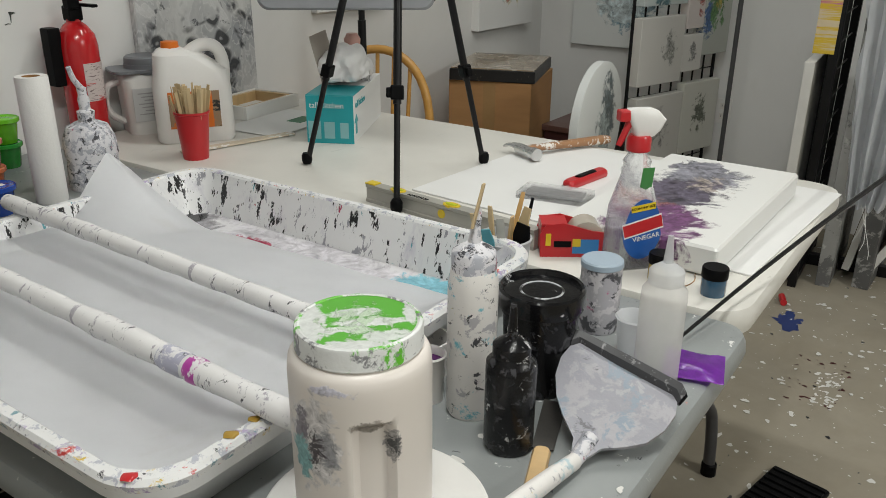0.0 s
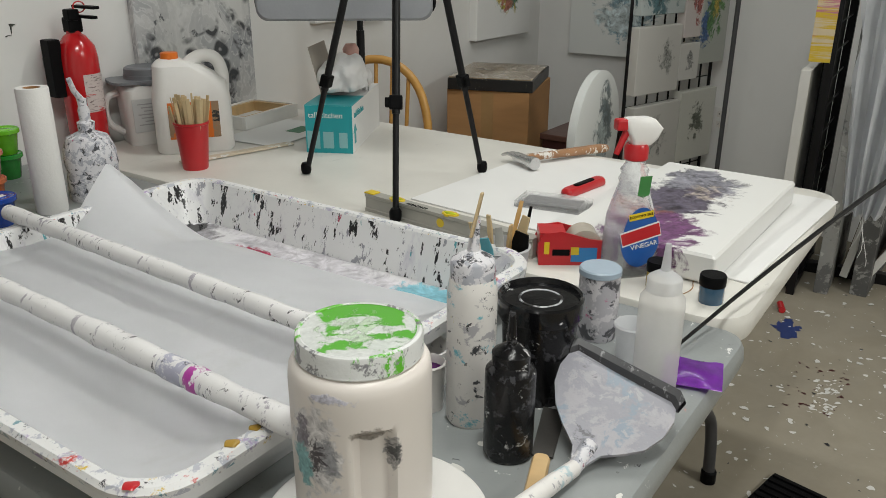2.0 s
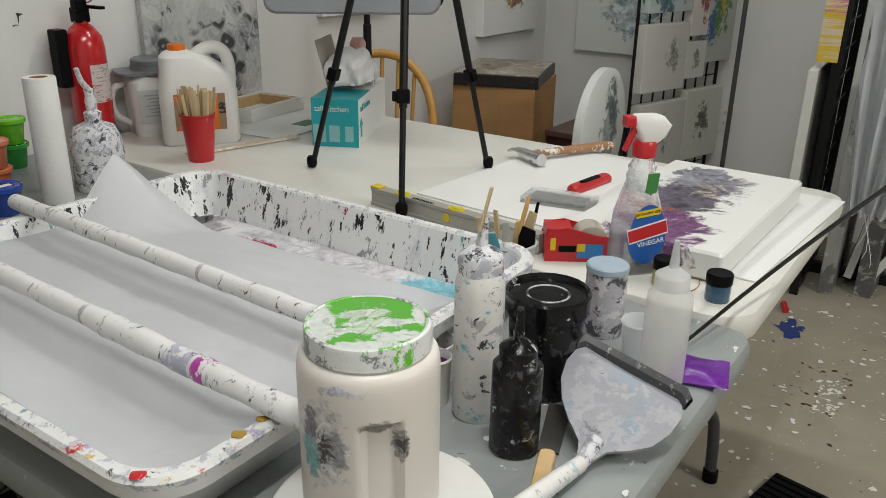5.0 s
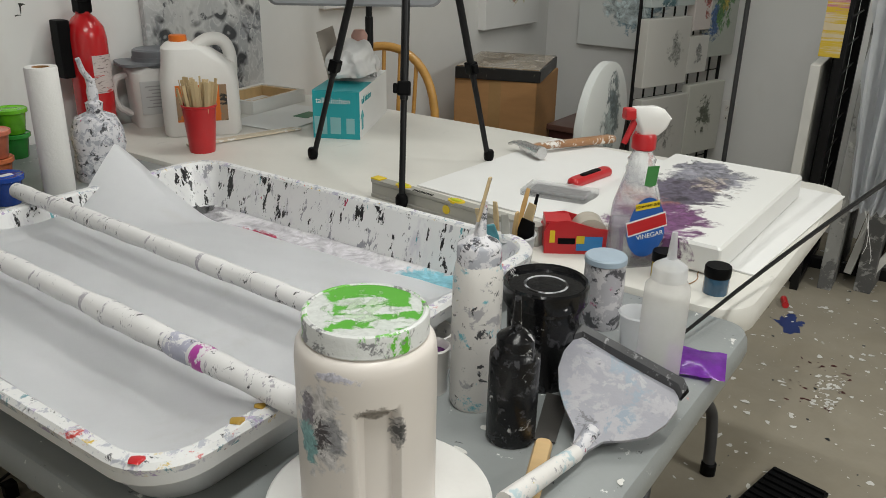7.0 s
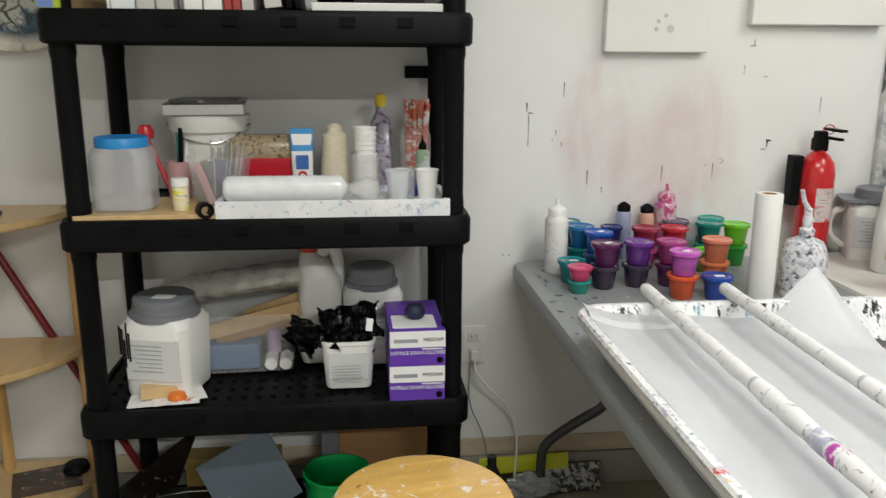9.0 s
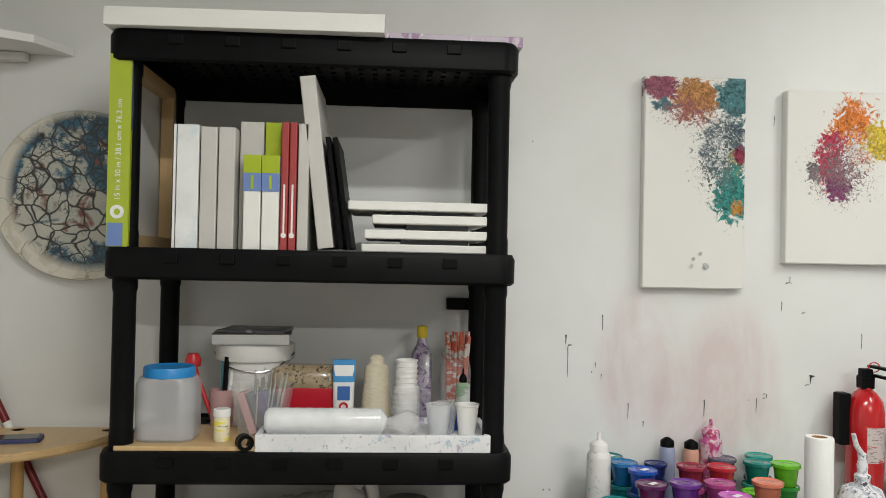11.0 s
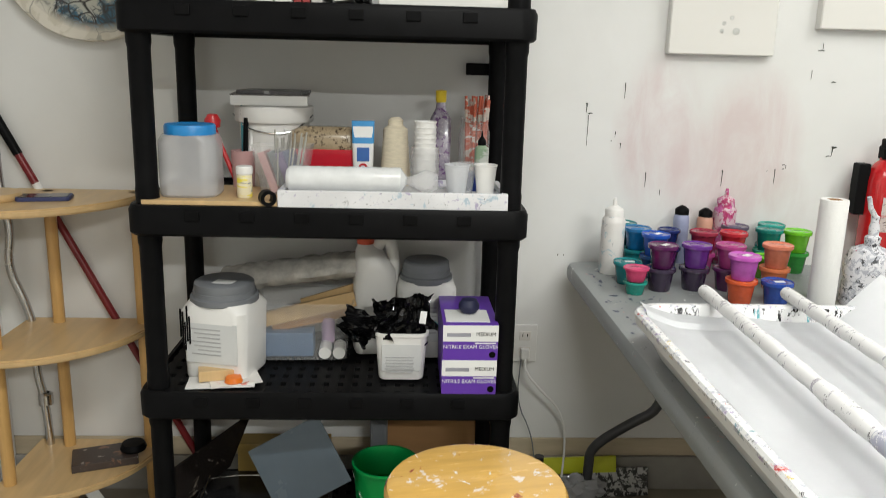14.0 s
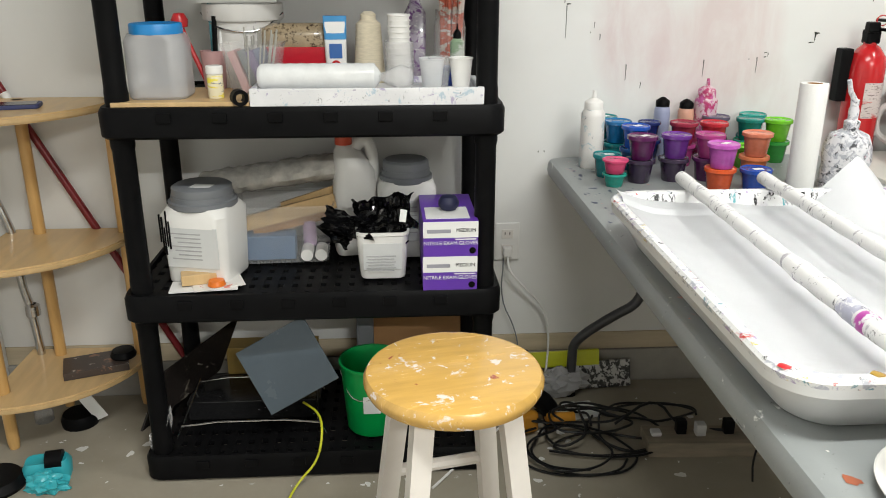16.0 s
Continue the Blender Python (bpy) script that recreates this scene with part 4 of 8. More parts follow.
part("side_window", move(lathe([(0, 0), (0.009, 0), (0.009, 0.0012), (0, 0.0012)], 20), pose(0.005, 0.0096, 0.019, -90, 0, 0)), "yellow", t)
for k in range(9):
    part("scale_mark", box((0.045 + 0.006 * k, 0.006, 0.0384), (0.003, 0.008, 0.0008)), "black", t)

# card under the canvas, canvas, tools
t = thing("card_sheet", (2.36, -1.40, TZ + 0.0005), 0, "large sheet of white card over the table", "card")
part("card", box((0.0, 0, 0.0015), (0.565, 0.735, 0.003), 0.0008), "sheet", t)
t.matrix_world = pose(2.357, -1.408, TZ + 0.0005, 0, 0, -4)
CNV = art("purple pour painting", (0.78, 0.78, 0.76), [((0.22, 0.22, 0.26), (0.14, 0.02, 0.06), (0.11, 0.10, 0.3), 16, 0.13), ((0.42, 0.36, 0.32), (0.06, -0.01, 0.06), (0.08, 0.07, 0.3), 22, 0.05), ((0.10, 0.085, 0.125), (-0.02, 0.03, 0.06), (0.13, 0.10, 0.3), 18, 0.13), ((0.40, 0.16, 0.13), (-0.14, 0.04, 0.06), (0.09, 0.06, 0.3), 20, 0.08), ((0.15, 0.05, 0.15), (-0.19, -0.01, 0.06), (0.11, 0.085, 0.3), 18, 0.14)], 0.3)
t = thing("painted_canvas", (2.272, -1.572, TZ + 0.0035), -0.8, "thick white canvas with poured purple and grey paint", "painting")
part("canvas_wrap", loft([(0.53, 0.275, 0.004, 0.0), (0.535, 0.28, 0.005, 0.004), (0.535, 0.28, 0.005, 0.045), (0.528, 0.273, 0.005, 0.05)], 3), CNV, t, smooth=False)
drip_p = surf("purple paint", (0.2, 0.06, 0.22), 0.3)
for k, (dx, dl) in enumerate(((-0.2675, 0.03), (-0.2675, 0.018), (-0.2675, 0.04))):
    part("paint_drip", box((dx - 0.0005, -0.03 + 0.03 * k, 0.049 - dl / 2), (0.002, 0.006, dl), 0.0008), drip_p, t)


def hammer():
    a, b = Vector((2.475, -1.085, TZ + 0.022)), Vector((2.72, -1.205, TZ + 0.016))
    t = thing("hammer", (0, 0, 0), 0, "claw hammer with a worn wooden handle flecked with paint", "hammer")
    d = (b - a).normalized()
    up = Vector((0, 0, 1))
    t.matrix_world = Matrix.Translation(a) @ d.to_track_quat("X", "Z").to_matrix().to_4x4()
    L = (b - a).length
    part("handle", move(loft([(0.016, 0.022, 0.007, 0.0), (0.017, 0.024, 0.008, L * 0.3), (0.02, 0.029, 0.009, L * 0.7), (0.022, 0.031, 0.01, L * 0.95), (0.018, 0.026, 0.009, L)], 5), Matrix.Rotation(radians(90), 4, "Y")), splat("worn hickory", (0.33, 0.17, 0.08), [((0.72, 0.70, 0.66), 0.5, 30)], 0.45, var=0.2), t, smooth=True)
    hd = part("head", tube([(0, -0.045, 0), (0, 0.02, 0)], 0.0125, 16), "chrome", t, smooth=True)
    part("face", tube([(0, -0.062, 0), (0, -0.045, 0)], 0.0155, 16), "chrome", hd, smooth=True)
    for s in (-1, 1):
        part("claw", tube([(s * 0.003, 0.015, 0.0), (s * 0.006, 0.045, 0.004), (s * 0.009, 0.07, -0.006)], 0.0075, 8, taper=0.003, smooth=1), "chrome", hd, smooth=True)


hammer()
t = thing("utility_knife", (2.372, -1.305, TZ + 0.0035), -8, "red utility knife with a black grip", "knife")
part("knife_body", loft([(0.15, 0.026, 0.01, 0.0), (0.152, 0.03, 0.011, 0.005), (0.15, 0.028, 0.011, 0.013), (0.14, 0.02, 0.009, 0.018)], 5), "redplastic", t, smooth=True)
part("grip", loft([(0.075, 0.016, 0.007, 0.0175), (0.07, 0.012, 0.006, 0.0205)], 5), "black", t, smooth=True)
part("slider", box((-0.03, 0, 0.0195), (0.014, 0.008, 0.004), 0.001), "black", t)
part("blade", plate([(-0.095, 0.004), (-0.072, -0.008), (-0.072, 0.008)], 0.001, 0.008), "chrome", t)
t = thing("blade_pack", (2.225, -1.315, TZ + 0.0035), 66, "clear plastic pack of dark blades on the card", "pack")
t.matrix_world = pose(2.235, -1.30, TZ + 0.0035, 0, 0, -80)
part("sleeve", loft([(0.15, 0.085, 0.004, 0.0), (0.15, 0.085, 0.004, 0.012), (0.14, 0.075, 0.004, 0.014)], 3), "film", t)
part("contents", box((0, 0, 0.006), (0.12, 0.05, 0.006), 0.001), surf("dark grey steel", (0.1, 0.1, 0.11), 0.35, 0.6), t)

# tape dispenser
t = thing("tape_dispenser", (1.985, -1.455, TZ), 0, "red plastic packing tape dispenser with a roll of clear tape", "tape")
t.matrix_world = pose(1.98, -1.462, TZ, 0, 0, -56)
for s in (-1, 1):
    part("side_plate", move(plate([(-0.058, 0.0), (0.05, 0.0), (0.058, 0.012), (0.058, 0.045), (0.03, 0.048), (-0.02, 0.062), (-0.05, 0.058), (-0.06, 0.04)], 0.003), pose(0, s * 0.025 + 0.0015, 0, 90, 0, 0)), "redplastic", t)
part("back_strip", box((-0.052, 0, 0.03), (0.012, 0.05, 0.05), 0.002), "redplastic", t)
part("top_strip", box((-0.035, 0, 0.058), (0.045, 0.05, 0.003)), "redplastic", t)
part("tape_roll", move(lathe([(0.014, -0.022), (0.03, -0.022), (0.03, 0.022), (0.014, 0.022), (0.014, -0.022)], 28), pose(0.022, 0, 0.033, 90, 0, 0)), surf("tape roll", (0.5, 0.45, 0.38), 0.2, coat=0.5), t, smooth=True)
part("blue_label", box((0.02, -0.0270, 0.02), (0.045, 0.001, 0.026)), surf("blue ink", (0.03, 0.2, 0.48), 0.4), t)
part("yellow_label", box((0.004, -0.0276, 0.027), (0.014, 0.001, 0.014)), "yellow", t)
part("dark_label", box((-0.02, -0.0270, 0.024), (0.03, 0.001, 0.011)), "black", t)
part("arrow_label", box((-0.045, -0.0270, 0.032), (0.009, 0.001, 0.022)), "yellow", t)

# spray cleaner
t = thing("spray_cleaner", (2.0, -1.56, TZ), -48, "clear spray cleaner bottle with a red and white trigger head", "spray bottle")
t.matrix_world = pose(1.982, -1.566, TZ, 0, 0, -42) @ Matrix.Scale(0.93, 4)
M["cleardark"] = glass_of("clear bottle plastic", (0.80, 0.83, 0.85), 0.06, 0.6, 0.85)
part("bottle_body", loft([(0.088, 0.052, 0.02, 0), (0.094, 0.058, 0.024, 0.006), (0.094, 0.058, 0.026, 0.07), (0.088, 0.054, 0.026, 0.115), (0.062, 0.044, 0.02, 0.155), (0.05, 0.042, 0.018, 0.172), (0.053, 0.042, 0.018, 0.18), (0.046, 0.04, 0.018, 0.188), (0.05, 0.04, 0.018, 0.196), (0.034, 0.034, 0.016, 0.208), (0.03, 0.03, 0.014, 0.222)], 6), "cleardark", t, smooth=True)
part("liquid", loft([(0.084, 0.048, 0.02, 0.003), (0.088, 0.052, 0.022, 0.01), (0.088, 0.052, 0.022, 0.085)], 6), glass_of("pale liquid", (0.75, 0.79, 0.81), 0.02, 0.3, 0.8), t, smooth=True)
lb = part("front_label", move(plate([(0.036 * math.cos(a) * (1.05 if math.sin(a) < 0 else 0.95), 0.056 * math.sin(a)) for a in [2 * math.pi * i / 28 for i in range(28)]], 0.001), pose(0.008, -0.0285, 0.078, 90, 0, 0)), surf("blue label", (0.02, 0.10, 0.36), 0.3, var=0.15), t, "blue oval label with red and white marks")
part("red_banner", move(box((0, 0, 0), (0.074, 0.022, 0.0008)), pose(0.008, -0.0298, 0.084, 90, -14, 0)), "redplastic", lb)
part("white_banner", move(box((0, 0, 0), (0.076, 0.028, 0.0006)), pose(0.008, -0.0294, 0.084, 90, -14, 0)), "sheet", lb)
words("VINEGAR", 0.0125, "sheet", lb, pose(0.016, -0.0300, 0.063, 90, -10, 0))
part("yellow_band", move(box((0, 0, 0), (0.046, 0.012, 0.0008)), pose(0.006, -0.0298, 0.119, 90, -8, 0)), "yellow", lb)
words("ECONOMY SIZE", 0.0062, "black", lb, pose(0.006, -0.0304, 0.119, 90, -8, 0))
part("green_tag", move(plate([(-0.011, 0.02), (-0.011, -0.016), (0, -0.021), (0.011, -0.016), (0.011, 0.02)][::-1], 0.001), pose(0.01, -0.0235, 0.17, 98, 0, 0)), surf("green label", (0.06, 0.26, 0.07), 0.4), t)
hd = part("trigger_collar", lathe([(0.019, 0.214), (0.021, 0.216), (0.021, 0.236), (0.018, 0.242), (0, 0.242)], 24), "redplastic", t, smooth=True)
part("trigger_head", loft([(0.034, 0.022, 0.006, 0.24, 0.006, 0), (0.05, 0.026, 0.008, 0.25, 0.010, 0), (0.068, 0.026, 0.008, 0.268, 0.010, 0), (0.058, 0.022, 0.008, 0.284, 0.0, 0), (0.044, 0.018, 0.006, 0.288, -0.004, 0)], 5), "white", hd, smooth=True)
part("nozzle", box((-0.033, 0, 0.277), (0.02, 0.02, 0.02), 0.004), "redplastic", hd)
part("trigger", tube([(-0.02, 0, 0.268), (-0.028, 0, 0.248), (-0.038, 0, 0.225)], 0.007, 8, smooth=1, taper=0.005), "redplastic", hd, smooth=True)


def small_jar(x, y, z, r, h, body, label):
    t = thing("small_jar", (x, y, z), 0, label, "jar", "small pigment jars")
    part("jar_body", lathe([(0, 0), (r * 0.92, 0), (r * 0.95, 0.003), (r * 0.95, h * 0.6), (r * 0.85, h * 0.64), (0, h * 0.64)], 28), body, t, smooth=True)
    part("lid", lathe([(r * 0.98, h * 0.62), (r, h * 0.64), (r, h * 0.95), (r * 0.94, h), (0, h * 0.99)], 28), "black", t, smooth=True)


small_jar(1.948, -1.722, TZ, 0.0205, 0.046, surf("blue pigment", (0.03, 0.09, 0.16), 0.15, coat=0.5), "small jar of blue pigment with a black lid")
small_jar(1.955, -1.632, TZ, 0.0195, 0.046, surf("gold pigment", (0.45, 0.33, 0.08), 0.2, coat=0.5), "small jar of gold pigment with a black lid")
small_jar(1.81, -1.605 + 0.02, TZ, 0.0195, 0.052, "clear", "small clear jar with a black lid")
t = thing("string", (1.96, -1.665, TZ), 0, "thin dark thread lying on the table", "thread")
part("strand", tube([(-0.03, 0.0, 0.001), (-0.01, -0.015, 0.001), (0.02, -0.02, 0.001), (0.05, -0.008, 0.001), (0.09, -0.012, 0.001)], 0.0008, 5, smooth=2), "carton", t)

# cup of brushes
t = thing("brush_cup", (1.79, -1.432, TZ), 0, "grey plastic cup holding brushes and palette knives", "brush cup")
part("cup_body", lathe([(0, 0), (0.036, 0), (0.044, 0.078), (0.046, 0.08), (0.043, 0.082), (0.041, 0.078), (0.034, 0.006), (0, 0.006)], 28), surf("grey plastic", (0.42, 0.42, 0.43), 0.4), t, smooth=True)
BR = [((-.02, .01), (-.045, .03), .14, "stickwood", .006), ((-.01, -.01), (-.03, -.01), .135, "alu", .007), ((.0, .01), (-.01, .02), .145, "stickwood", .005), ((.01, 0), (.0, -.015), .13, "woodpale", .006), ((.02, 0), (.04, -.02), .135, "stickwood", .009), ((.02, .01), (.06, .0), .155, "wood", .004), ((.015, -.015), (.055, -.02), .15, "black", .003), ((0, -.02), (0.01, -.03), .115, "black", .016), ((-.02, -.01), (-.055, -.0), .12, "labelteal", .009)]
for (ax, ay), (bx, by), L, mm, w_ in BR:
    d = Vector((bx - ax, by - ay, L * 0.84))
    bm = loft([(w_ * 2 * 0.7, 0.003, 0.001, 0), (w_ * 2 * 0.8, 0.004, 0.001, d.length * 0.6), (w_ * 2, 0.004, 0.001, d.length * 0.8), (w_ * 1.6, 0.003, 0.001, d.length)], 2)
    part("brush", move(bm, Matrix.Translation((ax, ay, 0.008)) @ d.to_track_quat("Z", "Y").to_matrix().to_4x4() @ Matrix.Rotation(radians(35), 4, "Z")), mm, t)

# bottles at the near end
M["wbot"] = splat("white squeeze bottle, blue and grey stains", (0.72, 0.70, 0.675), [((0.16, 0.46, 0.54), 0.36, 20), ((0.40, 0.39, 0.41), 0.40, 26), ((0.05, 0.05, 0.055), 0.30, 44), ((0.5, 0.45, 0.05), 0.03, 30)], 0.4, var=0.07)
b = squeeze_bottle("squeeze_bottle", 1.455, -1.588, 0.0285, 0.205, "wbot", "wspat2", "white squeeze bottle stained with blue and grey paint", 0.045, True, capr=0.025, lean=0.008)
part("stuck_stick", box((0.0, -0.004, 0.255), (0.012, 0.003, 0.05), 0.001, None, Euler((0.2, 0.2, 0.4)).to_matrix()), "stickwood", b)
squeeze_bottle("squeeze_bottle", 1.420, -1.660, 0.0275, 0.128, "bspat", "bspat", "black squeeze bottle with white paint scuffs", 0.045, True, capr=0.0205)
squeeze_bottle("squeeze_bottle", 1.634, -1.746, 0.0275, 0.158, M.setdefault("frostb", glass_of("frosted white plastic", (0.80, 0.79, 0.78), 0.3, 0.5, 0.3)), "frosted", "frosted clear squeeze bottle with a thin nozzle", 0.042, False, capr=0.021)
b = thing("paint_bucket", (1.553, -1.622, TZ), 0, "small black plastic bucket with a lid ringed with white paint", "bucket")
b.matrix_world = pose(1.553, -1.624, TZ) @ Matrix.Scale(0.93, 4)
M["bucketlid"] = splat("black lid with white ring", (0.007, 0.007, 0.008), [((0.65, 0.65, 0.66), 0.12, 20)], 0.16, var=0.2, coat=0.12, spec=0.3, bump=0.4, fine=60)
part("bucket_body", lathe([(0, 0), (0.043, 0), (0.045, 0.004), (0.0495, 0.112), (0.0525, 0.113), (0.0525, 0.118), (0.05, 0.12), (0, 0.12)], 36), splat("black bucket", (0.007, 0.007, 0.008), [((0.5, 0.5, 0.5), 0.14, 20), ((0.04, 0.04, 0.045), 0.4, 30)], 0.22, coat=0.05, spec=0.3, bump=0.5, fine=50), b, smooth=True)
lid = part("lid", lathe([(0.0525, 0.118), (0.056, 0.119), (0.057, 0.122), (0.0565, 0.142), (0.054, 0.145), (0.051, 0.143), (0.0495, 0.138), (0, 0.138)], 40), "bucketlid", b, smooth=True)
part("paint_ring", lathe([(0.0255, 0.1382), (0.0262, 0.1390), (0.0282, 0.1390), (0.0290, 0.1382)], 36), surf("white paint ring", (0.42, 0.43, 0.45), 0.3, layers=[((0.02, 0.02, 0.02), 40, 0.46, 0.52, 0.3, one)]), lid, "ring of white paint", smooth=True)
part("handle_ear", box((0.056, -0.006, 0.108), (0.01, 0.016, 0.02), 0.003), "carton", b)
t = thing("paint_can", (1.737, -1.622, TZ), 0, "small can crusted with grey and pink paint, blue lid", "can")
part("can_body", lathe([(0, 0), (0.026, 0), (0.0275, 0.004), (0.029, 0.05), (0.0285, 0.098), (0, 0.098)], 32, wob=0.012), splat("grey pink crust", (0.42, 0.41, 0.44), [((0.07, 0.07, 0.08), 0.5, 32), ((0.62, 0.6, 0.62), 0.5, 26), ((0.5, 0.12, 0.25), 0.14, 30)], 0.45), t, smooth=True)
part("lid", lathe([(0.0285, 0.097), (0.0298, 0.098), (0.0295, 0.105), (0.0275, 0.107), (0, 0.107)], 32), surf("pale blue lid", (0.34, 0.42, 0.50), 0.4, var=0.15), t, smooth=True)
t = thing("plastic_cup", (1.678, -1.698, TZ), 0, "small clear cup with dried paint", "cup")
part("cup_body", lathe([(0, 0), (0.018, 0), (0.024, 0.062), (0.026, 0.063), (0.024, 0.065), (0.0225, 0.062), (0.017, 0.003), (0, 0.003)], 24), "frosted", t, smooth=True)
t = thing("paint_pot", (1.448, -1.532, TZ), 0, "small white pot with purple paint inside", "pot")
part("pot_body", lathe([(0, 0), (0.018, 0), (0.0205, 0.058), (0.022, 0.06), (0.020, 0.062), (0.0185, 0.058), (0.0183, 0.05)], 24), "wspat", t, smooth=True)
part("paint", lathe([(0, 0.05), (0.0184, 0.05)], 24), surf("dark purple paint", (0.08, 0.01, 0.1), 0.2), t)
t = thing("paint_pot", (1.495, -1.492, TZ), 0, "white paint-smeared pot lying under the tray rim", "pot")
part("pot_body", lathe([(0, 0), (0.03, 0), (0.034, 0.05), (0.031, 0.05), (0.028, 0.004), (0, 0.004)], 24), "wspat", t, smooth=True)


# scoop
def scoop():
    t = thing("scoop", (1.462, -1.718, TZ + 0.016), 0, "wide flat scoop coated in pale dried paint, with a thick handle", "scoop")
    ex = Vector((0.137, -0.007, 0.045)).normalized()
    up = Vector((-0.315, -0.135, 0.94))
    ey = up.cross(ex).normalized()
    ez = ex.cross(ey)
    t.matrix_world = Matrix.Translation((1.430, -1.740, TZ + 0.010)) @ Matrix((ex, ey, ez)).transposed().to_4x4() @ Matrix.Diagonal((0.9, 0.86, 1, 1))
    far = [(0.040, 0.046), (0.062, 0.068), (0.090, 0.086), (0.118, 0.094), (0.140, 0.093), (0.152, 0.084)]
    near = [(0.139, -0.058), (0.131, -0.068), (0.112, -0.074), (0.085, -0.072), (0.057, -0.061), (0.038, -0.041), (0.022, -0.019)]
    bm = plate([(0.0, 0.010), (0.018, 0.018)] + far + near + [(0.0, -0.010)], 0.004, 0.0)
    bmesh.ops.subdivide_edges(bm, edges=bm.edges[:], cuts=1)
    for v in bm.verts:
        v.co.z += 0.004 * min(1.5, (v.co.x - 0.09) ** 2 / 0.01 + v.co.y ** 2 / 0.008)
    part("pan", bm, splat("pale paint film on the pan", (0.30, 0.30, 0.335), [((0.37, 0.36, 0.39), 0.6, 10), ((0.25, 0.30, 0.36), 0.42, 8), ((0.15, 0.15, 0.165), 0.26, 14), ((0.38, 0.375, 0.40), 0.35, 26)], 0.36, var=0.1, bump=0.4, fine=60), t)
    rim = [(0.138, 0.094), (0.152, 0.085), (0.1455, 0.013), (0.139, -0.059), (0.128, -0.070)]
    bm = bmesh.new()
    rows = [[bm.verts.new((x + dx, y + (dx * 0.6 if y > 0.08 else -dx * 0.4 if y < -0.05 else 0), 0.006 + dz)) for x, y in rim] for dx, dz in ((0.0, 0.0), (0.004, 0.009), (0.012, 0.013), (0.015, 0.004), (0.004, -0.004))]
    for a, b in zip(rows, rows[1:] + rows[:1]):
        for i in range(len(rim) - 1):
            bm.faces.new((a[i], a[i + 1], b[i + 1], b[i]))
    bmesh.ops.recalc_face_normals(bm, faces=bm.faces[:])
    part("raised_edge", bm, splat("charcoal edge", (0.07, 0.07, 0.075), [((0.28, 0.28, 0.29), 0.35, 60)], 0.5), t, "charcoal raised edge", smooth=True)
    part("neck", tube([(0.03, 0, 0.004), (0.0, 0, 0.004), (-0.015, 0, 0.008)], 0.011, 12, taper=0.0085), "wspat2", t, smooth=True)
    part("handle", tube([(-0.010, 0, 0.006), (-0.05, 0.006, 0.021), (-0.10, 0.012, 0.040), (-0.14, 0.016, 0.055)], 0.010, 14, taper=0.013), "wspat", t, smooth=True)


scoop()
t = thing("palette_knife", (1.45, -1.69, TZ), 20, "steel palette knife with a wooden handle under the scoop", "palette knife")
part("blade", plate([(-0.02, 0.012), (-0.02, -0.012), (0.075, -0.016), (0.08, 0.012)], 0.0015, 0.002), surf("dark stained steel", (0.09, 0.085, 0.08), 0.4, 0.5), t)
part("handle", loft([(0.10, 0.018, 0.006, 0.0005, -0.07, 0), (0.10, 0.020, 0.007, 0.004, -0.07, 0), (0.098, 0.016, 0.006, 0.0075, -0.07, 0)], 4), "woodpale", t, smooth=True)
t = thing("purple_sachet", (1.70, -1.775, TZ), 15, "clear sachet of purple pigment hanging over the table edge", "sachet")
bm = bmesh.new()
gr = [[bm.verts.new((0.075 * (i / 8 - 0.5), 0.075 * (j / 8 - 0.5), 0.006 + 0.006 * math.sin(i * 0.39) * math.sin(j * 0.39) + 0.002 * noise.noise((i * .7, j * .7, 0)))) for i in range(9)] for j in range(9)]
for j in range(8):
    for i in range(8):
        bm.faces.new((gr[j][i], gr[j][i + 1], gr[j + 1][i + 1], gr[j + 1][i]))
bmesh.ops.solidify(bm, geom=bm.faces[:], thickness=0.004)
part("sachet_body", bm, surf("purple pigment in film", (0.28, 0.05, 0.52), 0.15, var=0.3, scale=40, coat=0.6), t, smooth=True)

# big jar on a plate
JX, JY = 1.2295, -1.615
t = thing("paper_plate", (JX + 0.01, JY - 0.005, TZ), 0, "white disposable plate under the jar", "plate")
part("plate_body", lathe([(0, 0.0), (0.07, 0.0), (0.082, 0.006), (0.108, 0.014), (0.109, 0.016), (0.107, 0.017), (0.081, 0.009), (0.069, 0.003), (0, 0.003)], 56), "white", t, smooth=True)
t = thing("paint_jar", (JX, JY, TZ + 0.0035), 0, "large milky plastic jar of white paint with a green lid", "jar")
t.matrix_world = pose(JX, JY, TZ + 0.0035, 0, 0, -45) @ Matrix.Diagonal((1, 1, 0.92, 1))
bm = lathe([(0, 0), (0.056, 0), (0.0615, 0.005), (0.063, 0.02), (0.063, 0.03)] + [(0.063, 0.03 + 0.0045 * i) for i in range(1, 34)] + [(0.063, 0.190), (0.0625, 0.197), (0.0615, 0.204), (0.0585, 0.2095), (0.0545, 0.2115), (0.0545, 0.213), (0, 0.213)], 144)
for v in bm.verts:  # moulded grip recesses, flat-backed with a sharp upper edge
    a = math.atan2(v.co.y, v.co.x)
    for c in (-1.50, 0.55, 2.65):
        e = max(0.0, min(1.0, (0.30 - abs(a - c)) / 0.07)) * max(0.0, min(1.0, (0.164 - v.co.z) / 0.006)) * max(0.0, min(1.0, (v.co.z - 0.03) / 0.02))
        k = 1 - 0.15 * e
        v.co.x *= k
        v.co.y *= k
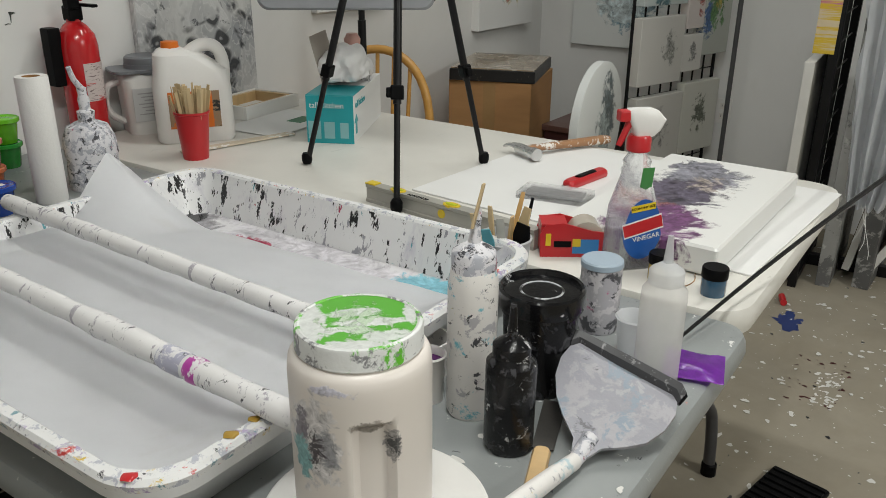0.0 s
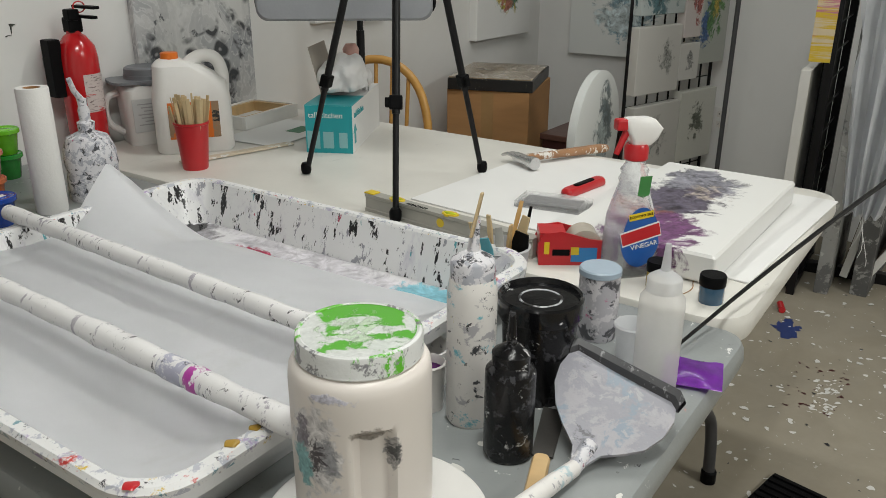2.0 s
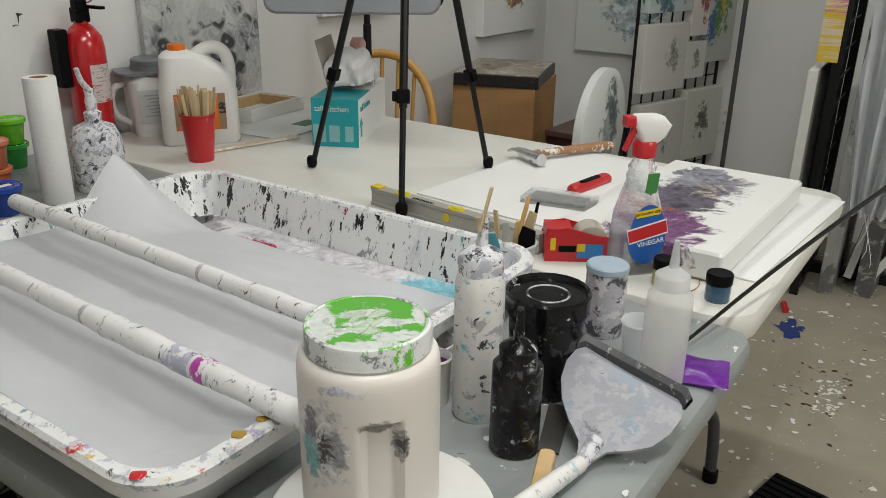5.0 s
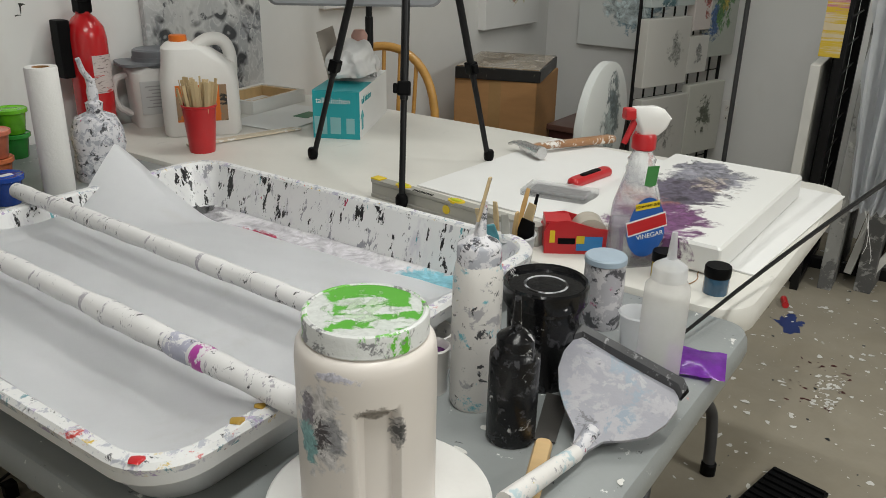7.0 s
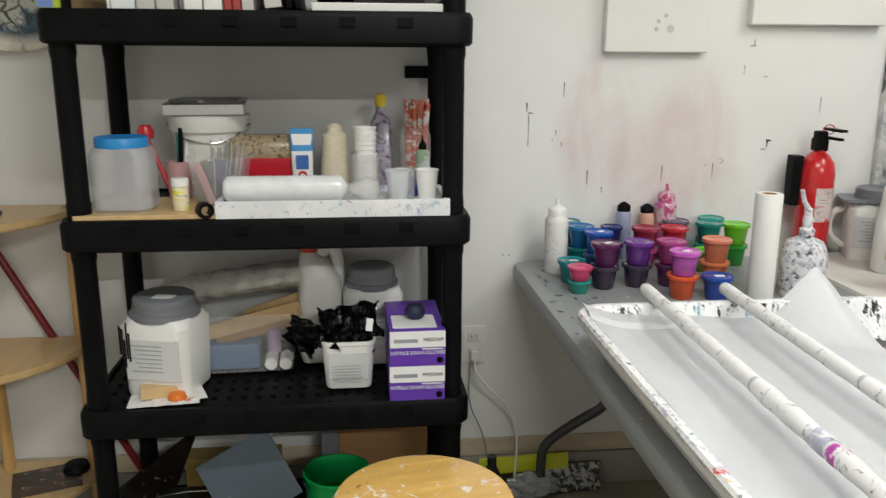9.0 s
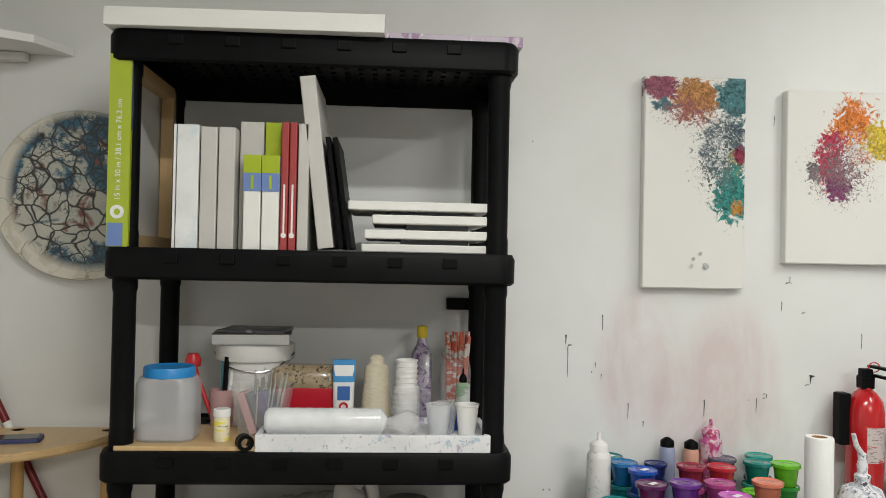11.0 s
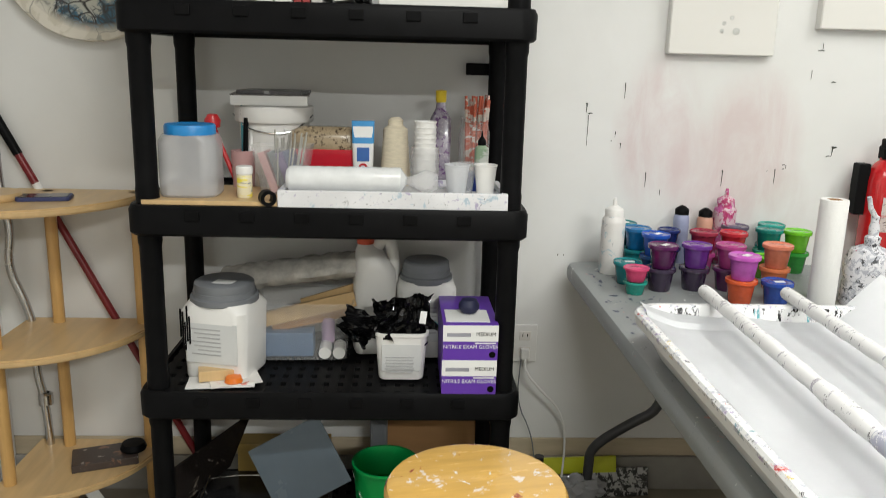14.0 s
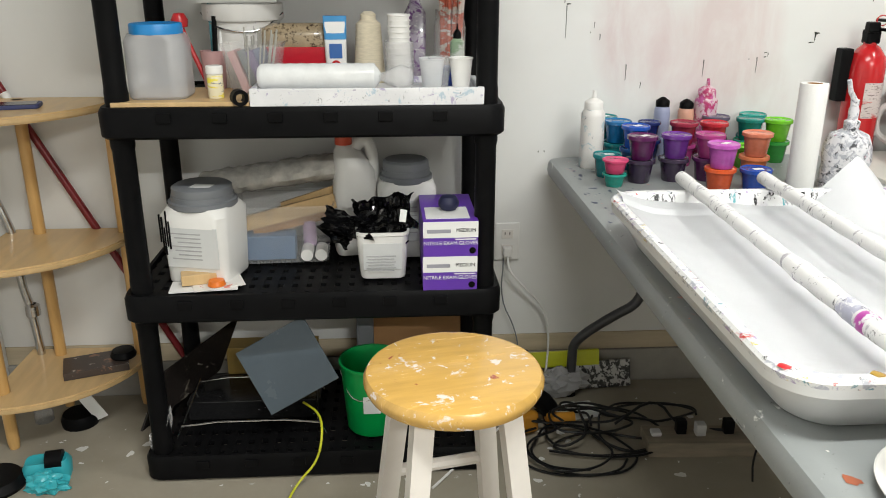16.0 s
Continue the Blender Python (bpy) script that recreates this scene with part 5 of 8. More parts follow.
# The second and third blobs darken the grip recess along its top and side.
part("jar_body", bm, art("milky jar with grime and darker recess edges", (0.72, 0.67, 0.625), [((0.62, 0.60, 0.60), (-0.045, -0.045, 0.14), (0.03, 0.05, 0.06), 40, 0.10), ((0.28, 0.25, 0.22), (0.004, -0.058, 0.160), (0.020, 0.03, 0.009), 50, 0.12), ((0.36, 0.34, 0.33), (0.021, -0.056, 0.138), (0.010, 0.03, 0.022), 80, 0.08), ((0.32, 0.32, 0.34), (-0.034, -0.052, 0.135), (0.013, 0.03, 0.036), 70, 0.05), ((0.20, 0.18, 0.21), (-0.053, -0.034, 0.150), (0.008, 0.03, 0.025), 80, 0.06), ((0.22, 0.42, 0.43), (-0.053, -0.036, 0.120), (0.009, 0.03, 0.026), 50, 0.10), ((0.07, 0.07, 0.07), (0.022, -0.057, 0.135), (0.012, 0.03, 0.025), 130, -0.03), ((0.07, 0.06, 0.07), (-0.042, -0.046, 0.13), (0.02, 0.03, 0.04), 130, -0.05), ((0.55, 0.54, 0.62), (-0.03, -0.055, 0.197), (0.03, 0.03, 0.008), 60, 0.05)], 0.38, 0.25, tone=(0.55, 1.3)), t, smooth=True)
lid = part("lid", lathe([(0.0535, 0.2125), (0.0555, 0.2130), (0.0562, 0.2145), (0.0556, 0.2165), (0.0556, 0.2315), (0.0545, 0.2345), (0.0520, 0.2355), (0.0500, 0.2345)], 72, wob=0.004), splat("lid side under grey and white paint", (0.62, 0.63, 0.62), [((0.10, 0.42, 0.02), 0.42, 16), ((0.20, 0.20, 0.21), 0.44, 22), ((0.66, 0.67, 0.66), 0.42, 30)], 0.38, var=0.1, bump=0.6, fine=70), t, "lid rim caked with grey and white paint", smooth=True)
part("lid_top", lathe([(0.0505, 0.2342), (0.046, 0.2338), (0, 0.2338)], 72), art("green lid top with white paint", (0.09, 0.37, 0.03), [((0.62, 0.66, 0.62), (0.0, 0.018, 0.234), (0.035, 0.008, 0.1), 45, 0.13), ((0.64, 0.67, 0.64), (0.012, -0.004, 0.234), (0.034, 0.008, 0.1), 45, 0.15), ((0.64, 0.67, 0.64), (-0.02, -0.014, 0.234), (0.03, 0.007, 0.1), 50, 0.13), ((0.60, 0.64, 0.60), (0.02, -0.030, 0.234), (0.03, 0.012, 0.1), 45, 0.14), ((0.58, 0.60, 0.58), (-0.043, 0.0, 0.234), (0.016, 0.045, 0.1), 50, 0.17), ((0.60, 0.62, 0.60), (-0.01, -0.046, 0.234), (0.05, 0.012, 0.1), 50, 0.17), ((0.60, 0.62, 0.60), (0.046, 0.01, 0.234), (0.008, 0.04, 0.1), 50, 0.06), ((0.50, 0.62, 0.46), (0.0, 0.0, 0.234), (0.06, 0.06, 0.1), 90, -0.06)], 0.35, 0.6, tone=(0.82, 1.08)), lid, "green lid top smeared with white paint", smooth=True)
t = thing("black_rod", (0, 0, 0), 0, "thin black tapered rod projecting over the table edge", "rod")
part("shaft", tube([(1.735, -1.735, TZ + 0.012), (2.0, -1.785, TZ + 0.045), (2.30, -1.845, TZ + 0.075), (2.62, -1.91, TZ + 0.10)], 0.0022, 8, smooth=2, taper=0.0055), "blackmetal", t, smooth=True)

# ---- things on the shelving unit ----
L0, L1, L2, L3, L4 = (z + 0.0005 for z in LEVELS)
# second tier from the floor
t = lidded_tub("plastic_tub", 0.185, -0.315, L1, -14, 0.17, 0.16, 0.235, "white plastic tub with a grey lid and black drips", lab="labelpale")
for k in range(5):
    part("black_drip", box((-0.078 + 0.006 * k, -0.0785 - 0.0005 * k, 0.14 - 0.016 * (k % 3)), (0.0035, 0.004, 0.07 + 0.02 * (k % 2)), 0.001), "black", t)
part("lid_note", box((0.01, -0.02, 0.2335), (0.05, 0.035, 0.001)), "sheet", t)
t = thing("clear_bin", (0.365, -0.175, L1), 2, "clear plastic bin of wood offcuts and small bottles", "bin")
part("bin_shell", loft([(0.22, 0.15, 0.02, 0), (0.25, 0.18, 0.025, 0.15), (0.262, 0.192, 0.028, 0.152), (0.262, 0.192, 0.028, 0.158)], 5, (True, False)), "clear", t, smooth=True)
part("board", box((0.01, -0.03, 0.125), (0.25, 0.012, 0.04), 0.001, None, Euler((0, -0.22, 0.05)).to_matrix()), "woodpale", t)
part("board", box((0.02, 0.0, 0.10), (0.22, 0.05, 0.035), 0.001, None, Euler((0, -0.18, 0.1)).to_matrix()), "carton", t)
part("blue_block", box((-0.04, -0.035, 0.038), (0.13, 0.06, 0.065), 0.004), surf("slate blue box", (0.12, 0.2, 0.33), 0.5), t)
part("board", box((0.06, 0.02, 0.145), (0.15, 0.01, 0.03), 0.001, None, Euler((0, -0.3, 0.0)).to_matrix()), "woodpale", t)
for dx in (0.055, 0.092):
    part("bottle_end", move(lathe([(0, -0.03), (0.016, -0.03), (0.016, 0.03), (0, 0.03)], 18), pose(dx, -0.055, 0.022, 90, 0, 0)), "white", t, smooth=True)
part("violet_bottle", lathe([(0, 0.02), (0.018, 0.02), (0.018, 0.085), (0, 0.09)], 16, at=(0.06, -0.01, 0.01)), surf("lilac plastic", (0.4, 0.28, 0.42), 0.4), t, smooth=True)
bm = bmesh.new()
nx, ny = 46, 14
gr = [[bm.verts.new((0.36 * (i / nx - 0.5), 0.06 * math.sin(j / ny * 6.2832) * (1 + 0.15 * noise.noise((i * .3, j * .5, 0))), 0.045 + 0.035 * math.cos(j / ny * 6.2832) * (1 + 0.25 * noise.noise((i * .35, j * .6, 5))) + 0.05 * (i / nx - 0.5))) for j in range(ny)] for i in range(nx + 1)]
for i in range(nx):
    for j in range(ny):
        bm.faces.new((gr[i][j], gr[i][(j + 1) % ny], gr[i + 1][(j + 1) % ny], gr[i + 1][j]))
bm.faces.new(gr[0][::-1])
bm.faces.new(gr[-1])
t = thing("bagged_roll", (0.32, -0.125, L1 + 0.16), 0, "clear film bag of grey padding lying across the bin", "bag")
part("bag_film", bm, surf("wrapped grey padding", (0.50, 0.48, 0.44), 0.2, var=0.3, scale=30, bump=0.8, fine=90, coat=0.6), t, smooth=True)
j2 = jug(0.548, -0.155, 8, 0.115, 0.10, 0.315, "white", surf("red cap", (0.6, 0.08, 0.03), 0.35), "white bleach jug with a red cap", "bleach_jug", L1)
t = lidded_tub("plastic_tub", 0.685, -0.165, L1, 4, 0.155, 0.135, 0.255, "white tub with a grey lid and teal lettering", lab="labelpale", text="EAN")
t = thing("bag_tub", (0.622, -0.335, L1), 0, "white tub stuffed with a crumpled black bag", "tub")
part("tub_body", loft([(0.108, 0.085, 0.018, 0), (0.112, 0.09, 0.02, 0.005), (0.128, 0.104, 0.022, 0.112), (0.134, 0.11, 0.024, 0.114), (0.134, 0.11, 0.024, 0.122), (0.122, 0.10, 0.02, 0.122), (0.106, 0.084, 0.018, 0.01)], 5, (True, True)), "white", t, smooth=True)
part("label", box((0, -0.0505, 0.06), (0.095, 0.0015, 0.07), 0.0004, None, Euler((0.075, 0, 0)).to_matrix()), "labelpale", t)
for i in range(6):
    part("print_line", box((-0.004, -0.0500 - 0.0006 * i * 0 - 0.0021, 0.05 - 0.0075 * i + 0.012), (0.072 - 0.007 * (i % 2), 0.0012, 0.0025)), "ink", t)
BAGFILM = surf("black bin bag", (0.007, 0.007, 0.008), 0.13, var=0.3, bump=0.35, fine=40, coat=0.2)
for k, (cx, cz, sx_, sz_, rx_, ry_, rz_) in enumerate(((0.0, 0.14, 0.13, 0.09, -20, 12, 8), (0.025, 0.155, 0.09, 0.10, 10, -25, -12), (-0.075, 0.125, 0.15, 0.055, -30, 28, 10), (0.04, 0.15, 0.06, 0.11, -5, 18, 30), (-0.02, 0.165, 0.10, 0.07, 25, -8, -20), (-0.115, 0.10, 0.09, 0.045, -15, 40, 0))):
    bm = bmesh.new()
    gr = [[bm.verts.new((sx_ * (i / 14 - 0.5) * (1 + 0.25 * noise.noise((j * 0.5, k, 0))), 0.022 * noise.noise((i * 0.33, j * 0.4, k * 3.1)) + 0.010 * noise.noise((i * 0.9, j * 0.8, k)), sz_ * (j / 10 - 0.5) * (1 + 0.3 * noise.noise((i * 0.4, k, 7))))) for i in range(15)] for j in range(11)]
    for j in range(10):
        for i in range(14):
            bm.faces.new((gr[j][i], gr[j][i + 1], gr[j + 1][i + 1], gr[j + 1][i]))
    bmesh.ops.solidify(bm, geom=bm.faces[:], thickness=0.0015)
    part("bag_fold", move(bm, pose(cx, -0.03 + 0.012 * k, cz, rx_, ry_, rz_)), BAGFILM, t, "glossy crumpled black plastic")
part("bag_tag", move(box((0, 0, 0), (0.016, 0.001, 0.03)), pose(0.052, -0.052, 0.165, -10, 8, 0)), "sheet", t, "white printed tag")
VIOLET = surf("violet card", (0.115, 0.035, 0.36), 0.4, var=0.06)
for k, (zz, rz) in enumerate(((0.0, 0.0), (0.0865, 0.6))):
    t = thing("glove_box", (0.783, -0.345, L1 + zz), rz, "purple and white box of nitrile exam gloves", "glove box", "stacked glove boxes")
    w_, d_, h_ = 0.130, 0.235, 0.086
    part("box_body", loft([(w_, d_, 0.0015, 0), (w_, d_, 0.0015, h_)], 2), VIOLET, t)
    part("white_band", box((0, -d_ / 2 - 0.0006, h_ * 0.76), (w_, 0.0012, h_ * 0.46)), "sheet", t)
    words("MEDIUM", 0.0125, "black", t, pose(0.036, -d_ / 2 - 0.0017, h_ * 0.74, 90, 0, 0))
    part("logo_bar", box((-0.028, -d_ / 2 - 0.0015, h_ * 0.72), (0.056, 0.0006, 0.009)), surf("grey ink", (0.3, 0.3, 0.34), 0.5), t)
    words("NITRILE EXAM GLOVES", 0.0125, "sheet", t, pose(0.0, -d_ / 2 - 0.0008, h_ * 0.37, 90, 0, 0))
    part("print_line", box((0.035, -d_ / 2 - 0.0007, h_ * 0.48), (0.05, 0.0006, 0.003)), "sheet", t)
    part("count_mark", move(lathe([(0, 0), (0.008, 0), (0.008, 0.0008), (0, 0.0008)], 16), pose(0.052, -d_ / 2 - 0.0002, h_ * 0.15, 90, 0, 0)), "black", t)
    part("top_panel", box((-0.005, -0.05, h_ + 0.0006), (w_ * 0.8, d_ * 0.4, 0.001)), "sheet", t)
t = thing("foam_ball", (0.785, -0.372, L1 + 0.1735), 0, "dark blue foam ball on the glove boxes", "ball")
part("ball", lathe([(0, 0), (0.018, 0.002), (0.0255, 0.014), (0.0255, 0.022), (0.018, 0.034), (0, 0.037)], 24), surf("navy foam", (0.012, 0.014, 0.05), 0.6), t, smooth=True)
t = thing("paper_scraps", (0.19, -0.405, L1), 6, "white paper scraps with orange paint and a wooden block", "paper")
part("page", box((0, 0, 0.002), (0.16, 0.07, 0.003)), "sheet", t)
part("page", box((0.03, 0.008, 0.0052), (0.12, 0.08, 0.003), 0, None, Euler((0, 0, 0.25)).to_matrix()), splat("stained paper", (0.75, 0.73, 0.7), [((0.6, 0.2, 0.15), 0.4, 30)], 0.6), t)
part("wood_block", box((-0.01, 0.015, 0.020), (0.09, 0.04, 0.026), 0.002, None, Euler((0, 0, 0.15)).to_matrix()), "woodpale", t)
part("orange_blob", lathe([(0, 0.007), (0.022, 0.008), (0.018, 0.02), (0, 0.024)], 18, at=(0.03, -0.012, 0)), "orange", t, smooth=True)

# middle tier
t = thing("wood_board", (0.19, -0.335, L2), 0, "thin plywood board lying on the shelf", "board")
part("board", box((0, 0, 0.005), (0.30, 0.235, 0.010), 0.001), "woodpale", t)
BZ = L2 + 0.0105
t = thing("storage_jar", (0.132, -0.365, BZ), 0, "frosted plastic jar with a blue screw lid", "jar")
part("jar_body", loft([(0.122, 0.11, 0.03, 0), (0.132, 0.12, 0.035, 0.006), (0.132, 0.12, 0.035, 0.125), (0.12, 0.112, 0.045, 0.140)], 8), M.setdefault("frosted2", surf("frosted jar", (0.56, 0.56, 0.58), 0.3, var=0.06, alpha=0.5)), t, smooth=True)
part("lid", lathe([(0.055, 0.138), (0.0575, 0.140), (0.0575, 0.158), (0.055, 0.162), (0.05, 0.160), (0, 0.160)], 40), surf("blue lid", (0.015, 0.22, 0.55), 0.4), t, smooth=True)
t = thing("pill_bottle", (0.258, -0.395, BZ), 0, "small white pill bottle with a yellow label", "bottle")
part("bottle_body", lathe([(0, 0), (0.0165, 0), (0.0175, 0.003), (0.0175, 0.052), (0.015, 0.056), (0, 0.056)], 24), surf("amber-white label", (0.68, 0.62, 0.45), 0.4, layers=[((0.7, 0.6, 0.06), 40, 0.5, 0.54, 0, (0.3, 0.3, 1.6)), ((0.25, 0.25, 0.25), 70, 0.6, 0.62, 0, (0.5, 0.5, 2))]), t, smooth=True)
part("cap", lathe([(0.0185, 0.054), (0.019, 0.056), (0.019, 0.070), (0.017, 0.072), (0, 0.072)], 24), "white", t, smooth=True)
t = thing("ice_bucket", (0.292, -0.165, L2), 0, "white plastic pail with a handle, books on top", "pail")
part("pail_body", lathe([(0, 0), (0.075, 0), (0.078, 0.004), (0.088, 0.165), (0.096, 0.168), (0.098, 0.172), (0.098, 0.205), (0.094, 0.208), (0, 0.208)], 40), splat("white pail", (0.70, 0.69, 0.67), [((0.15, 0.12, 0.16), 0.16, 40)], 0.4, var=0.05, run=(1, 1, 0.3)), t, smooth=True)
part("bail", tube([(-0.099, -0.02, 0.185), (-0.05, -0.09, 0.15), (0.05, -0.09, 0.14), (0.099, -0.02, 0.185)], 0.002, 6, smooth=2), "chrome", t)
t = thing("book", (0.285, -0.175, L2 + 0.2085), 6, "thick book with white page edges on the pail", "book")
part("page_block", box((0, 0, 0.013), (0.185, 0.13, 0.024), 0.001), "sheet", t)
part("cover", box((0.002, 0.002, 0.0265), (0.19, 0.135, 0.003), 0.0006), splat("dark cover", (0.10, 0.09, 0.09), [((0.4, 0.4, 0.38), 0.4, 20)], 0.4), t)
t = thing("book", (0.295, -0.17, L2 + 0.237), -4, "dark magazine lying on the book", "book")
part("cover", box((0, 0, 0.004), (0.16, 0.13, 0.008), 0.0008), splat("magazine cover", (0.07, 0.065, 0.07), [((0.32, 0.32, 0.33), 0.4, 25)], 0.3), t)
t = thing("tool_cup", (0.225, -0.235, L2), 0, "cup of brushes beside the pail", "brush cup")
part("cup_body", lathe([(0, 0.0105), (0.026, 0.0105), (0.03, 0.10), (0.027, 0.10), (0.024, 0.015)], 20), surf("rosy plastic", (0.5, 0.3, 0.3), 0.4), t, smooth=True)
for (dx, dy, L, mm) in ((-0.062, 0, 0.165, "redplastic"), (0.0, 0.01, 0.22, "labelteal"), (0.025, 0.0, 0.20, "sheet"), (0.01, -0.01, 0.18, "black")):
    part("brush", tube([(dx * 0.3, dy, 0.02), (dx, dy, L * 0.8), (dx * 1.15, dy, L)], 0.006, 8), mm, t)
part("red_knob", lathe([(0, 0.150), (0.018, 0.155), (0.02, 0.172), (0.012, 0.186), (0, 0.188)], 16, at=(-0.072, 0.0, 0)), "redplastic", t, smooth=True)
t = thing("pencil_box", (0.335, -0.315, L2 + 0.0105), -6, "clear plastic box of pencils and card pieces", "box")
part("box_shell", loft([(0.095, 0.07, 0.01, 0), (0.135, 0.085, 0.012, 0.112), (0.139, 0.089, 0.012, 0.114)], 4, (True, False)), "clear", t)
for k, (c, mm) in enumerate((((-0.03, 0, 0.05), surf("dusty pink card", (0.5, 0.3, 0.3), 0.6)), ((-0.008, 0.005, 0.052), "greyplastic"), ((0.012, 0.0, 0.05), surf("dull violet card", (0.17, 0.13, 0.24), 0.6)), ((0.028, 0.006, 0.055), surf("slate card", (0.14, 0.16, 0.24), 0.6)))):
    part("card_piece", box(c, (0.018, 0.055, 0.10), 0.001, None, Euler((0, -0.35, 0)).to_matrix()), mm, t)
rng = random.Random(8)
for k in range(16):
    x_, y_ = rng.uniform(-0.03, 0.055), rng.uniform(-0.03, 0.03)
    part("pencil", tube([(x_ * 0.7, y_, 0.02), (x_ + 0.006, y_, rng.uniform(0.125, 0.15))], 0.0022, 5), "alu", t)
t = thing("snack_bag", (0.43, -0.235, L2), 0, "red bag of beige beans with clear top", "bag")
t.matrix_world = pose(0.43, -0.235, L2) @ Matrix.Diagonal((1.1, 1, 1.03, 1))
bm = loft([(0.15, 0.05, 0.02, 0.0), (0.165, 0.075, 0.03, 0.03), (0.165, 0.075, 0.03, 0.105), (0.14, 0.03, 0.012, 0.118)], 6)
part("red_panel", bm, surf("red film", (0.5, 0.015, 0.03), 0.2, var=0.15, bump=0.4, fine=60, coat=0.4), t, smooth=True)
bm = loft([(0.165, 0.07, 0.03, 0.106), (0.168, 0.08, 0.035, 0.122), (0.155, 0.06, 0.028, 0.148), (0.11, 0.03, 0.014, 0.158)], 6)
part("clear_panel", bm, surf("beans through film", (0.36, 0.28, 0.18), 0.25, var=0.2, scale=60, layers=[((0.06, 0.04, 0.025), 95, 0.52, 0.60, 0.2, one)], coat=0.5), t, smooth=True)
t = thing("paste_tube", (0.522, -0.255, L2), 0, "blue and white squeeze tube standing upright", "tube")
t.matrix_world = pose(0.522, -0.275, L2 + 0.042, 6, 0, 3)
part("tube_body", loft([(0.046, 0.03, 0.012, 0.0), (0.05, 0.03, 0.012, 0.04), (0.052, 0.016, 0.006, 0.10), (0.054, 0.004, 0.002, 0.14)], 5), "sheet", t, smooth=True)
part("blue_top", loft([(0.0525, 0.020, 0.007, 0.088), (0.0535, 0.0095, 0.003, 0.12), (0.055, 0.0045, 0.002, 0.141)], 5), surf("sky blue print", (0.05, 0.26, 0.55), 0.35), t, smooth=True)
part("blue_panel", box((0, -0.0135, 0.062), (0.03, 0.004, 0.034), 0.001), surf("navy print", (0.05, 0.14, 0.4), 0.35), t)
part("round_mark", move(lathe([(0.006, 0), (0.011, 0), (0.011, 0.001), (0.006, 0.001), (0.006, 0)], 20), pose(0, -0.0155, 0.03, 90, 0, 0)), "redplastic", t)
part("gold_base", loft([(0.0465, 0.0305, 0.012, -0.042), (0.0465, 0.0305, 0.012, 0.004)], 5), "yellow", t, smooth=True)
t = thing("twine_cone", (0.60, -0.255, L2), 0, "cone of cream cotton twine", "twine")
part("twine", lathe([(0, 0), (0.046, 0)] + [(0.040 - 0.012 * i / 26 + 0.0010 * (i % 2) - (0.010 if i > 24 else 0), 0.19 * i / 28) for i in range(1, 28)] + [(0.010, 0.19), (0, 0.185)], 28), surf("cotton twine", (0.62, 0.55, 0.42), 0.9, var=0.12, scale=60, stretch=(1, 1, 6)), t, smooth=True)
t = thing("canvas_tray", (0.60, -0.355, L2), 0, "flat white canvas frame used as a tray, edges flecked with paint", "canvas")
M["flecked"] = splat("flecked canvas edge", (0.70, 0.70, 0.72), [((0.40, 0.50, 0.58), 0.35, 18), ((0.40, 0.36, 0.5), 0.3, 26), ((0.05, 0.05, 0.06), 0.18, 60)], 0.5)
part("panel", box((0, 0, 0.022), (0.50, 0.19, 0.006)), "flecked", t)
for c, s in (((0, -0.099, 0.019), (0.516, 0.012, 0.038)), ((0, 0.099, 0.019), (0.516, 0.012, 0.038)), ((-0.252, 0, 0.019), (0.012, 0.186, 0.038)), ((0.252, 0, 0.019), (0.012, 0.186, 0.038))):
    part("frame_side", box(c, s, 0.0015), "flecked", t)
CZ = L2 + 0.0255
t = thing("plastic_roll", (0.49, -0.40, CZ), 0, "sealed roll of clear plastic film cups", "roll")
part("roll_body", move(lathe([(0, -0.135), (0.022, -0.135), (0.029, -0.128)] + [(0.0295 + 0.0008 * (i % 2), -0.125 + 0.0125 * i) for i in range(21)] + [(0.022, 0.13), (0.008, 0.14), (0, 0.14)], 24), pose(0, 0, 0.031, 0, 90, 0)), surf("stacked clear film", (0.72, 0.73, 0.735), 0.12, var=0.08, coat=0.6, scale=30), t, smooth=True)
part("wrapper_end", move(loft([(0.012, 0.03, 0.005, 0), (0.05, 0.06, 0.012, 0.05), (0.03, 0.07, 0.01, 0.075)], 4), pose(0.135, 0, 0.03, 0, 90, 0)), "film", t, smooth=True)
t = thing("cup_stack", (0.672, -0.31, CZ), 0, "tall stack of small white plastic cups", "cups")
for i_ in range(11):
    part("cup", lathe([(0, 0), (0.0205, 0), (0.0255, 0.032), (0.0272, 0.033), (0.0272, 0.036), (0.0248, 0.036), (0.0195, 0.003), (0, 0.003)], 24, at=(0, 0, 0.0125 * i_)), "white", t, smooth=True)
part("sleeve", lathe([(0.033, 0.0), (0.035, 0.05), (0.034, 0.1)], 28), "film", t, smooth=True)
t = thing("glitter_bottle", (0.715, -0.13, L2), 0, "square bottle with purple glitter and a yellow stopper", "bottle")
part("bottle_body", loft([(0.052, 0.052, 0.008, 0), (0.054, 0.054, 0.009, 0.18), (0.028, 0.028, 0.010, 0.205), (0.022, 0.022, 0.01, 0.225)], 5), splat("glitter glass", (0.30, 0.26, 0.33), [((0.12, 0.05, 0.16), 0.5, 45), ((0.5, 0.48, 0.52), 0.4, 60)], 0.2, coat=0.6), t, smooth=True)
part("stopper", lathe([(0.012, 0.222), (0.014, 0.228), (0.014, 0.252), (0, 0.255)], 18), "yellow", t, smooth=True)
t = thing("straw_jar", (0.80, -0.175, L2), 0, "glass jar of red and white striped paper straws", "jar")
